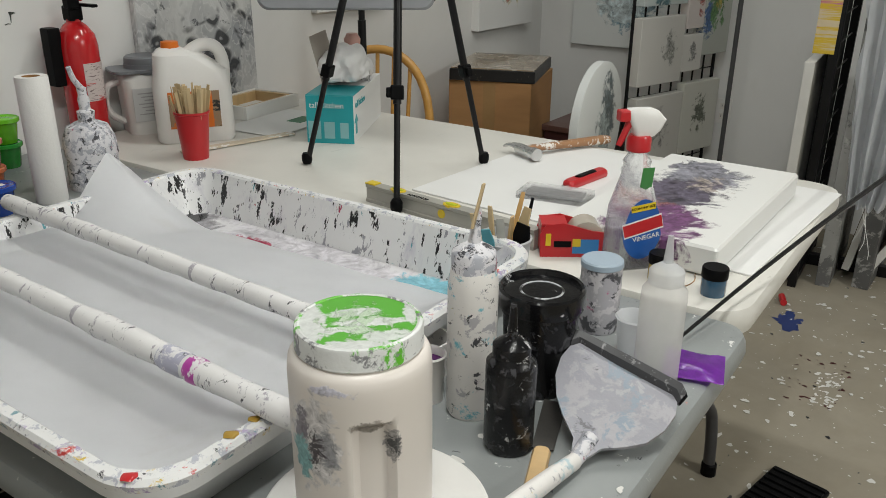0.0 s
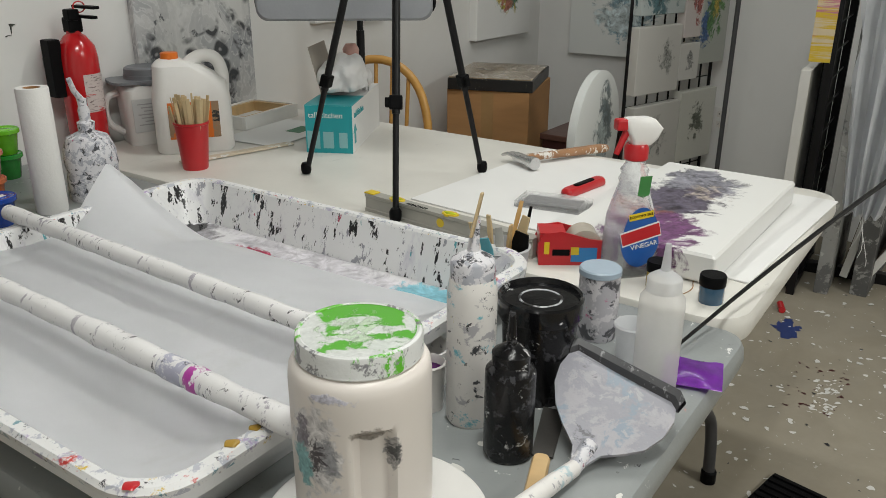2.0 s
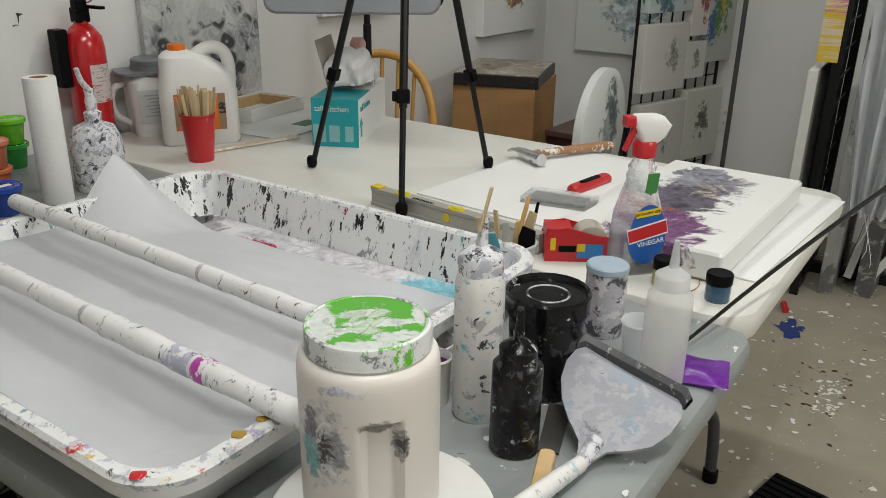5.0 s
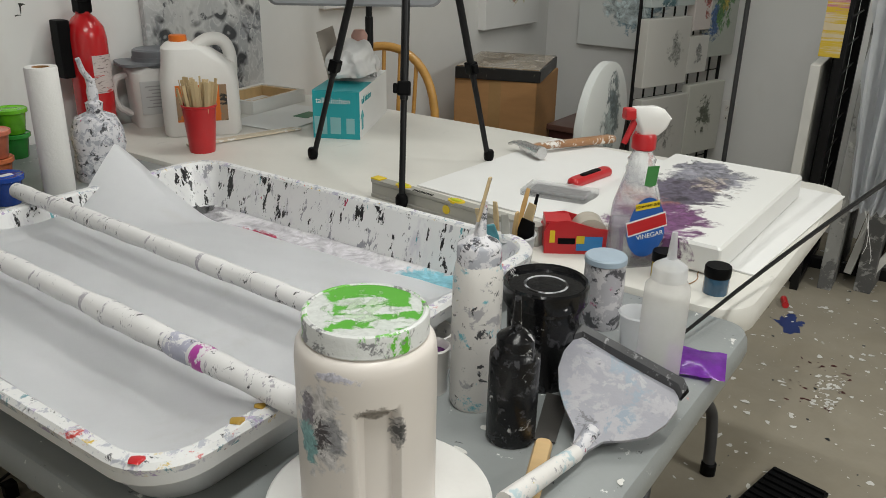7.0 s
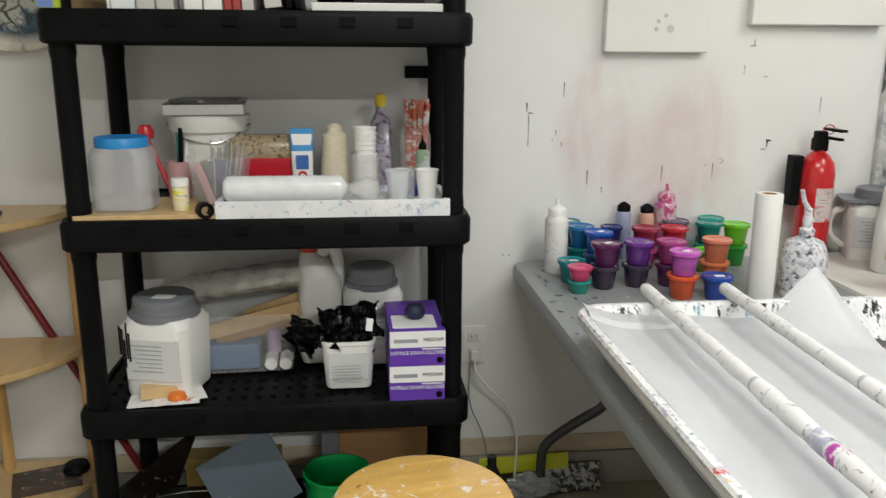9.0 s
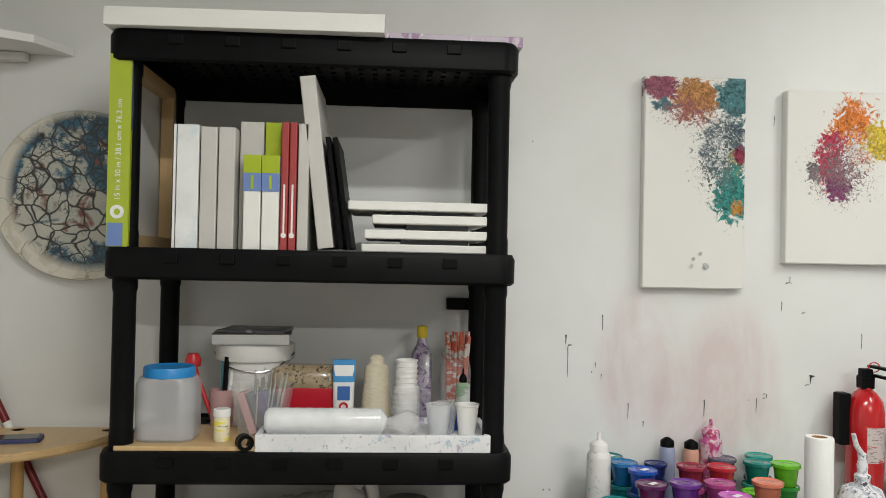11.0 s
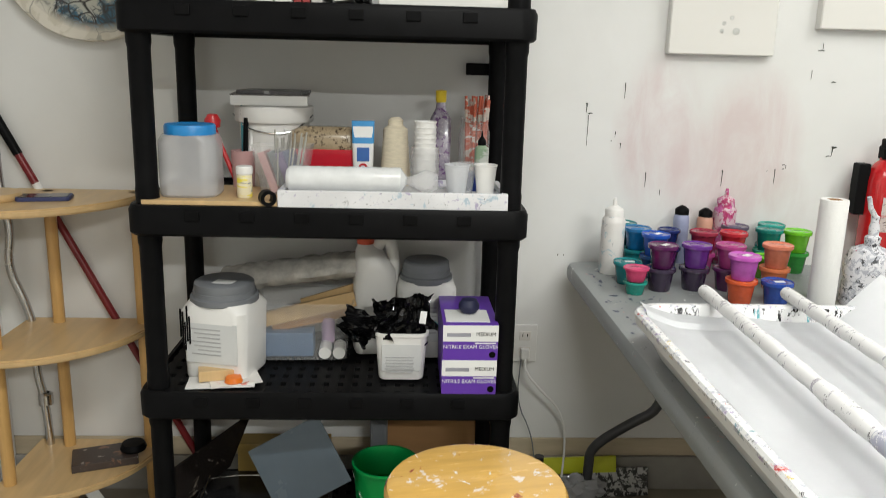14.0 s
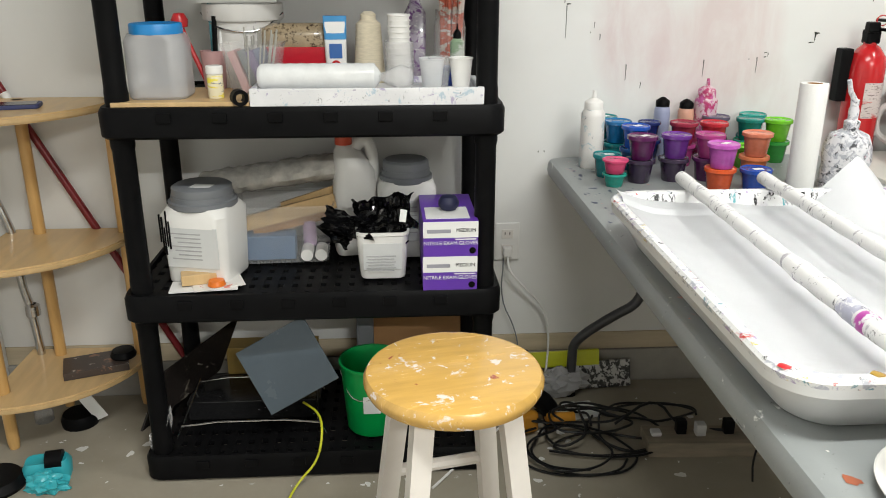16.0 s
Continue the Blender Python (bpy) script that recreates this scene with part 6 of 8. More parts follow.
part("jar_glass", lathe([(0, 0), (0.037, 0), (0.040, 0.005), (0.040, 0.15), (0.035, 0.17), (0.036, 0.19)], 28), "clear", t, smooth=True)
STR = surf("striped straw", (0.70, 0.62, 0.56), 0.6, var=0.05, layers=[((0.60, 0.13, 0.07), 26, 0.47, 0.49, 0, (1, 1, 2.4))])
rng = random.Random(3)
for k in range(30):
    a, r_ = rng.uniform(0, 6.28), 0.033 * math.sqrt(rng.random())
    part("straw", tube([(r_ * 0.6 * math.cos(a), r_ * 0.6 * math.sin(a), 0.006), (r_ * 1.0 * math.cos(a) + 0.004, r_ * math.sin(a), rng.uniform(0.215, 0.245))], 0.0038, 7), STR, t, smooth=True)
squeeze_bottle("glue_bottle", 0.812, -0.27, 0.017, 0.115, surf("green label bottle", (0.30, 0.42, 0.28), 0.3, layers=[((0.6, 0.62, 0.58), 16, 0.5, 0.53, 0, (0.5, 0.5, 1.5))]), "black", "small green glue bottle with a black tip", 0.022, z=L2 + 0.0255, capr=0.010)
for x_, y_, mm, lab, k in ((0.745, -0.39, "frosted", "clear measuring cup on the canvas tray", 1.0), (0.764, -0.365, "clear", "clear measuring cup on the canvas tray", 0.95), (0.812, -0.385, "white", "small white plastic cup on the canvas tray", 0.92)):
    t = thing("measuring_cup", (x_, y_, CZ), 0, lab, "cup", "cups on the canvas tray")
    part("cup_body", lathe([(0, 0), (0.021 * k, 0), (0.0285 * k, 0.066), (0.030 * k, 0.067), (0.030 * k, 0.07), (0.028 * k, 0.069), (0.0205 * k, 0.004), (0, 0.004)], 26), mm, t, smooth=True)
t = thing("blue_pot", (0.785, -0.325, CZ), 0, "dark blue pot behind the cups", "pot")
part("pot_body", lathe([(0, 0), (0.018, 0), (0.019, 0.045), (0, 0.046)], 20), surf("deep blue", (0.01, 0.04, 0.25), 0.3), t, smooth=True)
t = thing("bulldog_clip", (0.318, -0.448, L2), 0, "black plastic clip on the shelf edge", "clip")
part("clip_body", move(lathe([(0.010, -0.012), (0.018, -0.012), (0.018, 0.012), (0.010, 0.012), (0.010, -0.012)], 20), pose(0, 0, 0.0185, 90, 0, 25)), "black", t, smooth=True)

# upper tier: canvases
M["lime"] = surf("lime wrapper", (0.36, 0.45, 0.02), 0.3, var=0.06, coat=0.3)
M["bluewrap"] = surf("blue wrapper", (0.14, 0.22, 0.48), 0.35, var=0.1)


def stood_canvas(x0, x1, h, d, mat_, label, back=False, lean=0.0, wrap=None, y=-0.44, name="canvas"):
    w_ = x1 - x0
    t = thing(name, ((x0 + x1) / 2, y + d / 2, L3), 0, label, "canvas", "canvases on the shelf")
    if lean:
        t.matrix_world = pose(x1 - w_ / 2, y + d / 2, L3 + 0.006, 0, lean, 0)
    if back:
        part("canvas_skin", box((-w_ / 2 + 0.003, 0, h / 2), (0.005, d, h)), mat_, t)
        for c, s in (((0.004, -d / 2 + 0.006, h / 2), (w_ - 0.008, 0.012, h)), ((0.004, d / 2 - 0.014, h / 2), (w_ - 0.012, 0.028, h - 0.02)), ((0.004, 0, 0.014), (w_ - 0.010, d - 0.04, 0.028)), ((0.004, 0, h - 0.014), (w_ - 0.010, d - 0.04, 0.028))):
            part("stretcher_bar", box(c, s, 0.001), mat_ if c[1] < -d / 2 + 0.01 else "woodpale", t)
    else:
        part("canvas_body", loft([(w_ - 0.001, d, 0.003, 0), (w_ - 0.001, d, 0.003, h)], 2), mat_, t)
    if wrap == "green":
        part("wrapper_edge", box((0, -d / 2 - 0.0008, h / 2), (w_ + 0.001, 0.0016, h)), "lime", t)
        part("wrapper_side", box((w_ / 2 + 0.0012, -d / 2 + 0.03, h / 2), (0.0016, 0.06, h - 0.002)), "lime", t)
        part("wrapper_foot", box((-0.004, -d / 2 - 0.002, 0.026), (w_ * 0.75, 0.001, 0.05)), "bluewrap", t)
        part("round_mark", move(lathe([(0.007, 0), (0.015, 0), (0.015, 0.001), (0.007, 0.001), (0.007, 0)], 20), pose(0, -d / 2 - 0.0018, 0.075, 90, 0, 0)), "sheet", t)
        words("15 in x 30 in / 38.1 cm x 76.2 cm", 0.0165, "sheet", t, pose(0.0, -d / 2 - 0.002, 0.21, 90, -90, 0))
        part("wrapper_picture", box((w_ / 2 + 0.0022, -d / 2 + 0.03, h - 0.09), (0.001, 0.055, 0.15)), splat("wrapper photo", (0.06, 0.09, 0.13), [((0.3, 0.4, 0.55), 0.5, 18)], 0.3), t)
    if wrap == "small":
        part("wrapper_top", box((0, -d / 2 - 0.0008, h - 0.02), (w_, 0.0016, 0.04)), "lime", t)
        part("wrapper_band", box((0, -d / 2 - 0.0008, h - 0.06), (w_, 0.0016, 0.04)), "bluewrap", t)
        part("brush_mark", box((0, -d / 2 - 0.0020, h - 0.06), (0.006, 0.001, 0.03)), "lime", t)
    if wrap == "red":
        part("print_line", box((0, -d / 2 - 0.0006, 0.09), (0.004, 0.0012, 0.11)), "sheet", t)
        part("round_mark", move(lathe([(0, 0), (0.006, 0), (0.006, 0.001), (0, 0.001)], 14), pose(0, -d / 2 - 0.0006, 0.032, 90, 0, 0)), "sheet", t)
    return t


stood_canvas(0.014, 0.058, 0.418, 0.38, "canvas", "large canvas in a lime green wrapper, wooden back showing", True, 0, "green", y=-0.455)
stood_canvas(0.148, 0.203, 0.272, 0.28, surf("white edge with blue smudge", (0.76, 0.77, 0.77), 0.6, layers=[((0.4, 0.55, 0.64), 9, 0.55, 0.75, 0.2, one)]), "white canvas with a pale blue smudge on its edge", True)
stood_canvas(0.206, 0.243, 0.268, 0.28, "canvasgrey", "film-wrapped grey canvas standing on edge")
stood_canvas(0.245, 0.282, 0.268, 0.28, "canvasgrey", "film-wrapped grey canvas standing on edge")
stood_canvas(0.284, 0.338, 0.288, 0.25, "canvasgrey", "thick film-wrapped canvas standing on edge", y=-0.40)
stood_canvas(0.340, 0.378, 0.288, 0.24, "lime", "canvas in an olive green wrapper", y=-0.40)
stood_canvas(0.302, 0.340, 0.208, 0.032, "canvas", "small white canvas with green and blue wrapper top", wrap="small", y=-0.446)
stood_canvas(0.342, 0.380, 0.208, 0.032, "canvas", "small white canvas with green and blue wrapper top", wrap="small", y=-0.446)
M["redwrap"] = surf("red wrapper", (0.36, 0.05, 0.05), 0.35, var=0.08)
stood_canvas(0.382, 0.399, 0.283, 0.26, "redwrap", "thin canvas in a red wrapper", wrap="red")
stood_canvas(0.400, 0.417, 0.283, 0.26, "redwrap", "thin canvas in a red wrapper", wrap="red")
stood_canvas(0.419, 0.444, 0.280, 0.26, "canvasgrey", "grey film-wrapped canvas standing on edge")
stood_canvas(0.466, 0.502, 0.385, 0.28, "canvasgrey", "tall grey canvas leaning against the others", lean=-7.2)
stood_canvas(0.512, 0.524, 0.25, 0.24, "black", "thin black board leaning on the canvases", lean=-8.0)
stood_canvas(0.530, 0.542, 0.25, 0.24, "black", "thin black board leaning on the canvases", lean=-8.5)
zz = L3
for x0, x1, hh, gap in ((0.562, 0.848, 0.018, 0.0), (0.568, 0.852, 0.020, 0.012), (0.585, 0.846, 0.020, 0.014), (0.530, 0.852, 0.020, 0.010)):
    zz += gap
    t = thing("flat_canvas", ((x0 + x1) / 2, -0.29, zz), 0, "white canvas board lying flat in a stack", "canvas", "stacked flat canvases")
    part("panel", loft([(x1 - x0 - 0.004, 0.276, 0.003, 0.0), (x1 - x0, 0.28, 0.004, 0.002), (x1 - x0, 0.28, 0.004, hh - 0.002), (x1 - x0 - 0.004, 0.276, 0.003, hh)], 3), "canvas", t)
    if gap:
        part("spacer", box((0.02, 0.02, -gap / 2), ((x1 - x0) * 0.55, 0.2, gap - 0.0004)), "greyplastic", t)
    zz += hh
# top tier
t = thing("top_canvas", (0.315, -0.27, L4), 0, "white canvas board lying on the top shelf", "canvas")
part("panel", box((0, 0, 0.02), (0.60, 0.38, 0.04), 0.002), "canvas", t)
t.matrix_world = pose(0.31, -0.30, L4, 0, 0, -1.5)
t = thing("top_canvas", (0.72, -0.24, L4), 0, "canvas with lilac paint runs on the top shelf", "canvas")
part("panel", box((0.03, 0, 0.012), (0.34, 0.36, 0.024), 0.002), splat("lilac runs", (0.5, 0.42, 0.5), [((0.3, 0.16, 0.3), 0.5, 30), ((0.7, 0.68, 0.7), 0.5, 24)], 0.4, run=(1, 1, 0.4)), t)

# bottom tier
t = thing("green_bucket", (0.585, -0.335, L0), 0, "green plastic bucket with a paper sticker", "bucket")
part("bucket_body", lathe([(0, 0), (0.066, 0), (0.069, 0.004), (0.083, 0.19), (0.087, 0.191), (0.087, 0.198), (0.082, 0.198), (0.080, 0.19), (0.064, 0.008), (0, 0.008)], 40), surf("green plastic", (0.0, 0.30, 0.065), 0.35, var=0.06), t, smooth=True)
part("sticker", box((0.0, -0.0765, 0.10), (0.045, 0.002, 0.05), 0, None, Euler((0.075, 0, 0)).to_matrix()), "labelpale", t)
part("bail", tube([(-0.085, 0, 0.17), (-0.05, -0.075, 0.10), (0.05, -0.083, 0.14), (0.085, 0, 0.17)], 0.0016, 6, smooth=2), "chrome", t)
t = thing("plastic_sheet", (0.365, -0.395, L0), 0, "slate grey plastic sheet propped on a corner", "sheet")
bm = box((0, 0, 0), (0.205, 0.004, 0.185), 0.001)
move(bm, pose(0.004, 0.02, 0.276 - L0, -16, -30, 0))
part("sheet", bm, surf("slate plastic sheet", (0.075, 0.10, 0.125), 0.25, var=0.1, spec=0.4), t)
t = thing("glossy_poster", (0.14, -0.24, L0), 0, "dark glossy board leaning at an angle", "board")
base_ = Vector((0.14, -0.24, L0))
pa, pb, pc = Vector((0.196, -0.10, 0.292)) - base_, Vector((0.040, -0.34, 0.246)) - base_, Vector((-0.012, -0.40, 0.112)) - base_
nrm = (pb - pa).cross(pc - pb).normalized() * 0.003
bm = bmesh.new()
near_, far_ = [[bm.verts.new(p + o) for p in (pa, pb, pc, pa + pc - pb)] for o in (nrm, -nrm)]
bm.faces.new(near_)
bm.faces.new(far_[::-1])
for i_ in range(4):
    bm.faces.new((near_[i_ - 1], far_[i_ - 1], far_[i_], near_[i_]))
bmesh.ops.recalc_face_normals(bm, faces=bm.faces[:])
part("board", bm, splat("dark glossy print", (0.016, 0.013, 0.012), [((0.14, 0.125, 0.10), 0.3, 10), ((0.3, 0.28, 0.24), 0.12, 22)], 0.25, spec=0.3), t)
t = thing("wire_rack", (0.265, -0.30, L0), 0, "chrome wire rack lying on the bottom shelf", "rack")
W2, D2, Hh = 0.195, 0.15, 0.117 - L0
pts = [(-W2, -D2 / 2, 0.0), (-W2 + 0.02, -D2 / 2, Hh), (W2 - 0.02, -D2 / 2, Hh), (W2, -D2 / 2, 0.0)]
part("front_wire", tube(pts, 0.003, 8, smooth=1), "chrome", t, smooth=True)
part("back_wire", tube([(x_ * 0.92, y_ + D2, z_ + 0.05) for x_, y_, z_ in pts], 0.0024, 8, smooth=1), "chrome", t, smooth=True)
for s in (-1, 1):
    part("side_wire", tube([(s * (W2 - 0.02), -D2 / 2, Hh), (s * (W2 - 0.035), D2 / 2, Hh + 0.05)], 0.0024, 8), "chrome", t, smooth=True)
t = thing("box_pile", (0.26, -0.16, L0), 0, "black and yellow printed boxes under the rack", "box")
part("black_box", box((0.0, -0.05, 0.028), (0.36, 0.16, 0.055), 0.002), splat("black print", (0.012, 0.012, 0.013), [((0.6, 0.6, 0.6), 0.05, 40)], 0.2), t)
part("yellow_box", box((0.03, 0.07, 0.07), (0.26, 0.07, 0.13), 0.002), surf("ochre card", (0.30, 0.20, 0.05), 0.5), t)
t = thing("plastic_bag", (0.045, -0.42, L0), 0, "crumpled clear bag hanging over the shelf edge", "bag")
bm = bmesh.new()
bmesh.ops.create_icosphere(bm, subdivisions=4, radius=1)
for v in bm.verts:
    p = v.co.copy()
    k = 1 + 0.5 * noise.noise(p * 2.3) + 0.25 * noise.noise(p * 6)
    v.co = Vector((p.x * 0.022 * k + p.z * 0.02, p.y * 0.018 * k, p.z * 0.06 * k + 0.055))
part("film", bm, "film", t, smooth=True)
t = thing("hair_dryer", (0.56, -0.12, L0), 0, "grey heat gun with pink trim behind the bucket", "heat gun")
part("barrel", tube([(-0.09, 0, 0.26), (-0.02, 0, 0.285), (0.05, 0, 0.27)], 0.035, 16, smooth=1), surf("dusty grey plastic", (0.13, 0.11, 0.10), 0.5), t, smooth=True)
part("pink_ring", tube([(0.045, 0, 0.235), (0.062, -0.02, 0.26), (0.062, -0.01, 0.31)], 0.010, 10, smooth=1), surf("hot pink", (0.6, 0.02, 0.16), 0.35), t, smooth=True)
part("grip", box((0.0, 0.02, 0.12), (0.05, 0.04, 0.24), 0.01), "greyplastic", t)
t = thing("cardboard_sheet", (0.70, -0.11, L0), 0, "brown card panel leaning at the back", "card")
part("panel", move(box((0, 0, 0), (0.30, 0.006, 0.22), 0.001), pose(0, 0.06, 0.16, -12, 14, 0)), "carton", t)
t = thing("yellow_rope", (0.4, -0.47, 0), 0, "yellow cord hanging off the bottom shelf to the floor", "cord")
part("cord", tube([(0.0, 0.13, L0 + 0.075), (0.05, 0.07, L0 + 0.075), (0.06, 0.0, L0 + 0.05), (0.045, -0.02, L0 - 0.01), (0.0, -0.04, 0.02), (-0.02, -0.08, 0.005), (-0.03, -0.16, 0.005)], 0.0032, 8, smooth=2), surf("yellow cord", (0.55, 0.55, 0.02), 0.5), t, smooth=True)


# ---- pictures on the walls ----
def hung(x0, x1, z0, z1, mat_, label, thick=0.03, y=0.0, name="painting"):
    t = thing(name, ((x0 + x1) / 2, y - thick / 2 - 0.001, (z0 + z1) / 2), 0, label, "painting")
    w_, h_ = x1 - x0, z1 - z0
    part("canvas_body", move(loft([(w_, h_, 0.004, -thick / 2), (w_, h_, 0.004, thick / 2 - 0.003), (w_ - 0.006, h_ - 0.006, 0.003, thick / 2)], 3), pose(0, 0, 0, 90, 0, 0)), mat_, t)
    return t


V = 0.3


def marbled_pour():
    """Pale grey pour with banded swirls and dark ringed cells."""
    m, nt, bs = nodes_of("grey marbled pour")
    tc = nt.nodes.new("ShaderNodeTexCoord").outputs["Object"]
    flow = noise_of(nt, tc, 3.2, 5, 0.55, 2.2, 41)
    c = mix_of(nt, step_of(nt, flow, 0.40, 0.60), (0.66, 0.66, 0.65), (0.36, 0.37, 0.39))
    bands = nt.nodes.new("ShaderNodeMath")
    bands.operation = "PINGPONG"
    nt.links.new(math_of(nt, "MULTIPLY", flow, 1.0), bands.inputs[0])
    bands.inputs[1].default_value = 0.035
    c = mix_of(nt, math_of(nt, "MULTIPLY", step_of(nt, bands.outputs[0], 0.022, 0.032), 0.6), c, (0.70, 0.70, 0.70))
    vo = nt.nodes.new("ShaderNodeTexVoronoi")
    vo.inputs["Scale"].default_value = 19
    wb = nt.nodes.new("ShaderNodeMix")
    wb.data_type = "VECTOR"
    wb.inputs[0].default_value = 0.05
    nz = nt.nodes.new("ShaderNodeTexNoise")
    nz.inputs["Scale"].default_value = 9
    nt.links.new(tc, nz.inputs["Vector"])
    nt.links.new(tc, wb.inputs[4])
    nt.links.new(nz.outputs["Color"], wb.inputs[5])
    nt.links.new(wb.outputs[1], vo.inputs["Vector"])
    ring = math_of(nt, "SUBTRACT", step_of(nt, vo.outputs["Distance"], 0.62, 0.46), math_of(nt, "MULTIPLY", step_of(nt, vo.outputs["Distance"], 0.26, 0.20), 0.8))
    where = step_of(nt, noise_of(nt, tc, 4.5, 4, 0.6, 0.8, 13), 0.46, 0.52)
    c = mix_of(nt, math_of(nt, "MULTIPLY", math_of(nt, "MULTIPLY", ring, where), 0.9), c, (0.03, 0.032, 0.038))
    veins = step_of(nt, noise_of(nt, tc, 8, 7, 0.66, 1.6, 27), 0.60, 0.64)
    c = mix_of(nt, math_of(nt, "MULTIPLY", veins, 0.85), c, (0.07, 0.075, 0.085))
    nt.links.new(c, bs.inputs["Base Color"])
    bs.inputs["Roughness"].default_value = 0.25
    return m


t = hung(1.330, 1.622, 1.316, 1.912, art("bloom painting", (0.77, 0.755, 0.72), fine=1.25, blobs=[
    ((0.05, 0.16, 0.18), (0.115, 0, 0.25), (0.06, V, 0.085), 22, 0.17), ((0.42, 0.19, 0.06), (0.0, 0, 0.24), (0.075, V, 0.07), 24, 0.14), ((0.25, 0.06, 0.10), (-0.10, 0, 0.265), (0.055, V, 0.045), 30, 0.15),
    ((0.05, 0.15, 0.18), (-0.09, 0, 0.215), (0.05, V, 0.03), 32, 0.07), ((0.07, 0.10, 0.13), (0.085, 0, 0.10), (0.075, V, 0.09), 26, 0.14), ((0.36, 0.32, 0.05), (0.11, 0, 0.06), (0.04, V, 0.05), 30, 0.10),
    ((0.03, 0.22, 0.20), (0.105, 0, -0.03), (0.06, V, 0.11), 28, 0.12), ((0.10, 0.14, 0.14), (0.07, 0, 0.08), (0.16, V, 0.26), 75, -0.07), ((0.30, 0.10, 0.10), (-0.02, 0, 0.2), (0.18, V, 0.10), 80, -0.07), ((0.77, 0.755, 0.72), (0.07, 0, 0.1), (0.14, V, 0.25), 90, -0.12), ((0.22, 0.03, 0.06), (0.13, 0, 0.08), (0.025, V, 0.03), 34, 0.11), ((0.42, 0.2, 0.03), (0.125, 0, -0.07), (0.022, V, 0.03), 34, 0.11)], rough=0.18), "white canvas with a teal, orange and yellow resin bloom")
for x_, z_, r_ in ((0.02, -0.20, 0.006), (0.0, -0.215, 0.006), (-0.005, -0.235, 0.006), (0.035, -0.235, 0.010)):
    part("glass_bead", move(lathe([(0, 0), (r_, 0), (r_ * 0.8, r_ * 0.6), (0, r_ * 0.8)], 16), pose(x_, -0.0155, z_, 90, 0, 0)), "cleardark", t, smooth=True)
t = hung(1.742, 2.14, 1.392, 1.885, art("red orange painting", (0.77, 0.755, 0.72), fine=1.25, blobs=[
    ((0.62, 0.17, 0.02), (0.0, 0, 0.13), (0.085, V, 0.12), 26, 0.13), ((0.42, 0.03, 0.07), (-0.06, 0, 0.05), (0.06, V, 0.10), 28, 0.13), ((0.55, 0.40, 0.03), (0.08, 0, 0.10), (0.07, V, 0.07), 28, 0.11), ((0.18, 0.03, 0.12), (-0.05, 0, -0.03), (0.05, V, 0.05), 34, 0.12), ((0.16, 0.14, 0.15), (-0.12, 0, 0.01), (0.05, V, 0.06), 44, -0.01), ((0.20, 0.12, 0.14), (-0.04, 0, 0.02), (0.2, V, 0.2), 80, -0.07), ((0.77, 0.755, 0.72), (0.0, 0, 0.08), (0.16, V, 0.2), 90, -0.12)], rough=0.25), "white canvas with a red, orange and yellow burst")
hung(2.172, 2.60, 0.746, 1.42, marbled_pour(), "large grey and white marbled pour painting standing on the table", 0.022)
hung(2.89, 3.28, 0.992, 1.30, art("small dark ink", (0.76, 0.76, 0.75), [(BLACK, (0.05, 0, -0.12), (0.2, V, 0.05), 18, 0.08)]), "white canvas with a black inked foot")
hung(3.925, 4.42, 0.835, 1.32, art("yellow green bouquet", (0.76, 0.76, 0.75), [((0.45, 0.36, 0.03), (0.02, 0, 0.0), (0.17, V, 0.2), 12, 0.03), ((0.10, 0.28, 0.30), (-0.03, 0, 0.05), (0.16, V, 0.2), 14, 0.0), ((0.05, 0.22, 0.12), (0.07, 0, -0.05), (0.12, V, 0.15), 18, 0.0), ((0.35, 0.12, 0.08), (0.02, 0, -0.08), (0.12, V, 0.1), 22, -0.03)]), "white canvas with yellow, teal and green dabs", 0.04)
# canvas on the east wall
t = thing("painting", (XR - 0.018, -0.50, 1.02), -90, "white canvas with misty blue-grey pours", "painting")
part("canvas_body", move(loft([(0.62, 0.58, 0.004, -0.015), (0.62, 0.58, 0.004, 0.013), (0.614, 0.574, 0.003, 0.016)], 3), pose(0, 0, 0, 90, 0, 0)), art("misty blue pour", (0.72, 0.74, 0.73), [((0.18, 0.28, 0.33), (0.0, 0, -0.05), (0.18, V, 0.2), 9, 0.08), ((0.08, 0.13, 0.16), (0.04, 0, 0.02), (0.13, V, 0.15), 14, 0.0), ((0.5, 0.58, 0.6), (-0.05, 0, -0.1), (0.2, V, 0.15), 11, 0.02)]), t)
# round painting
t = thing("round_painting", (-0.20, -0.022, 1.535), 0, "round white panel with a dark blue cellular tree", "painting")


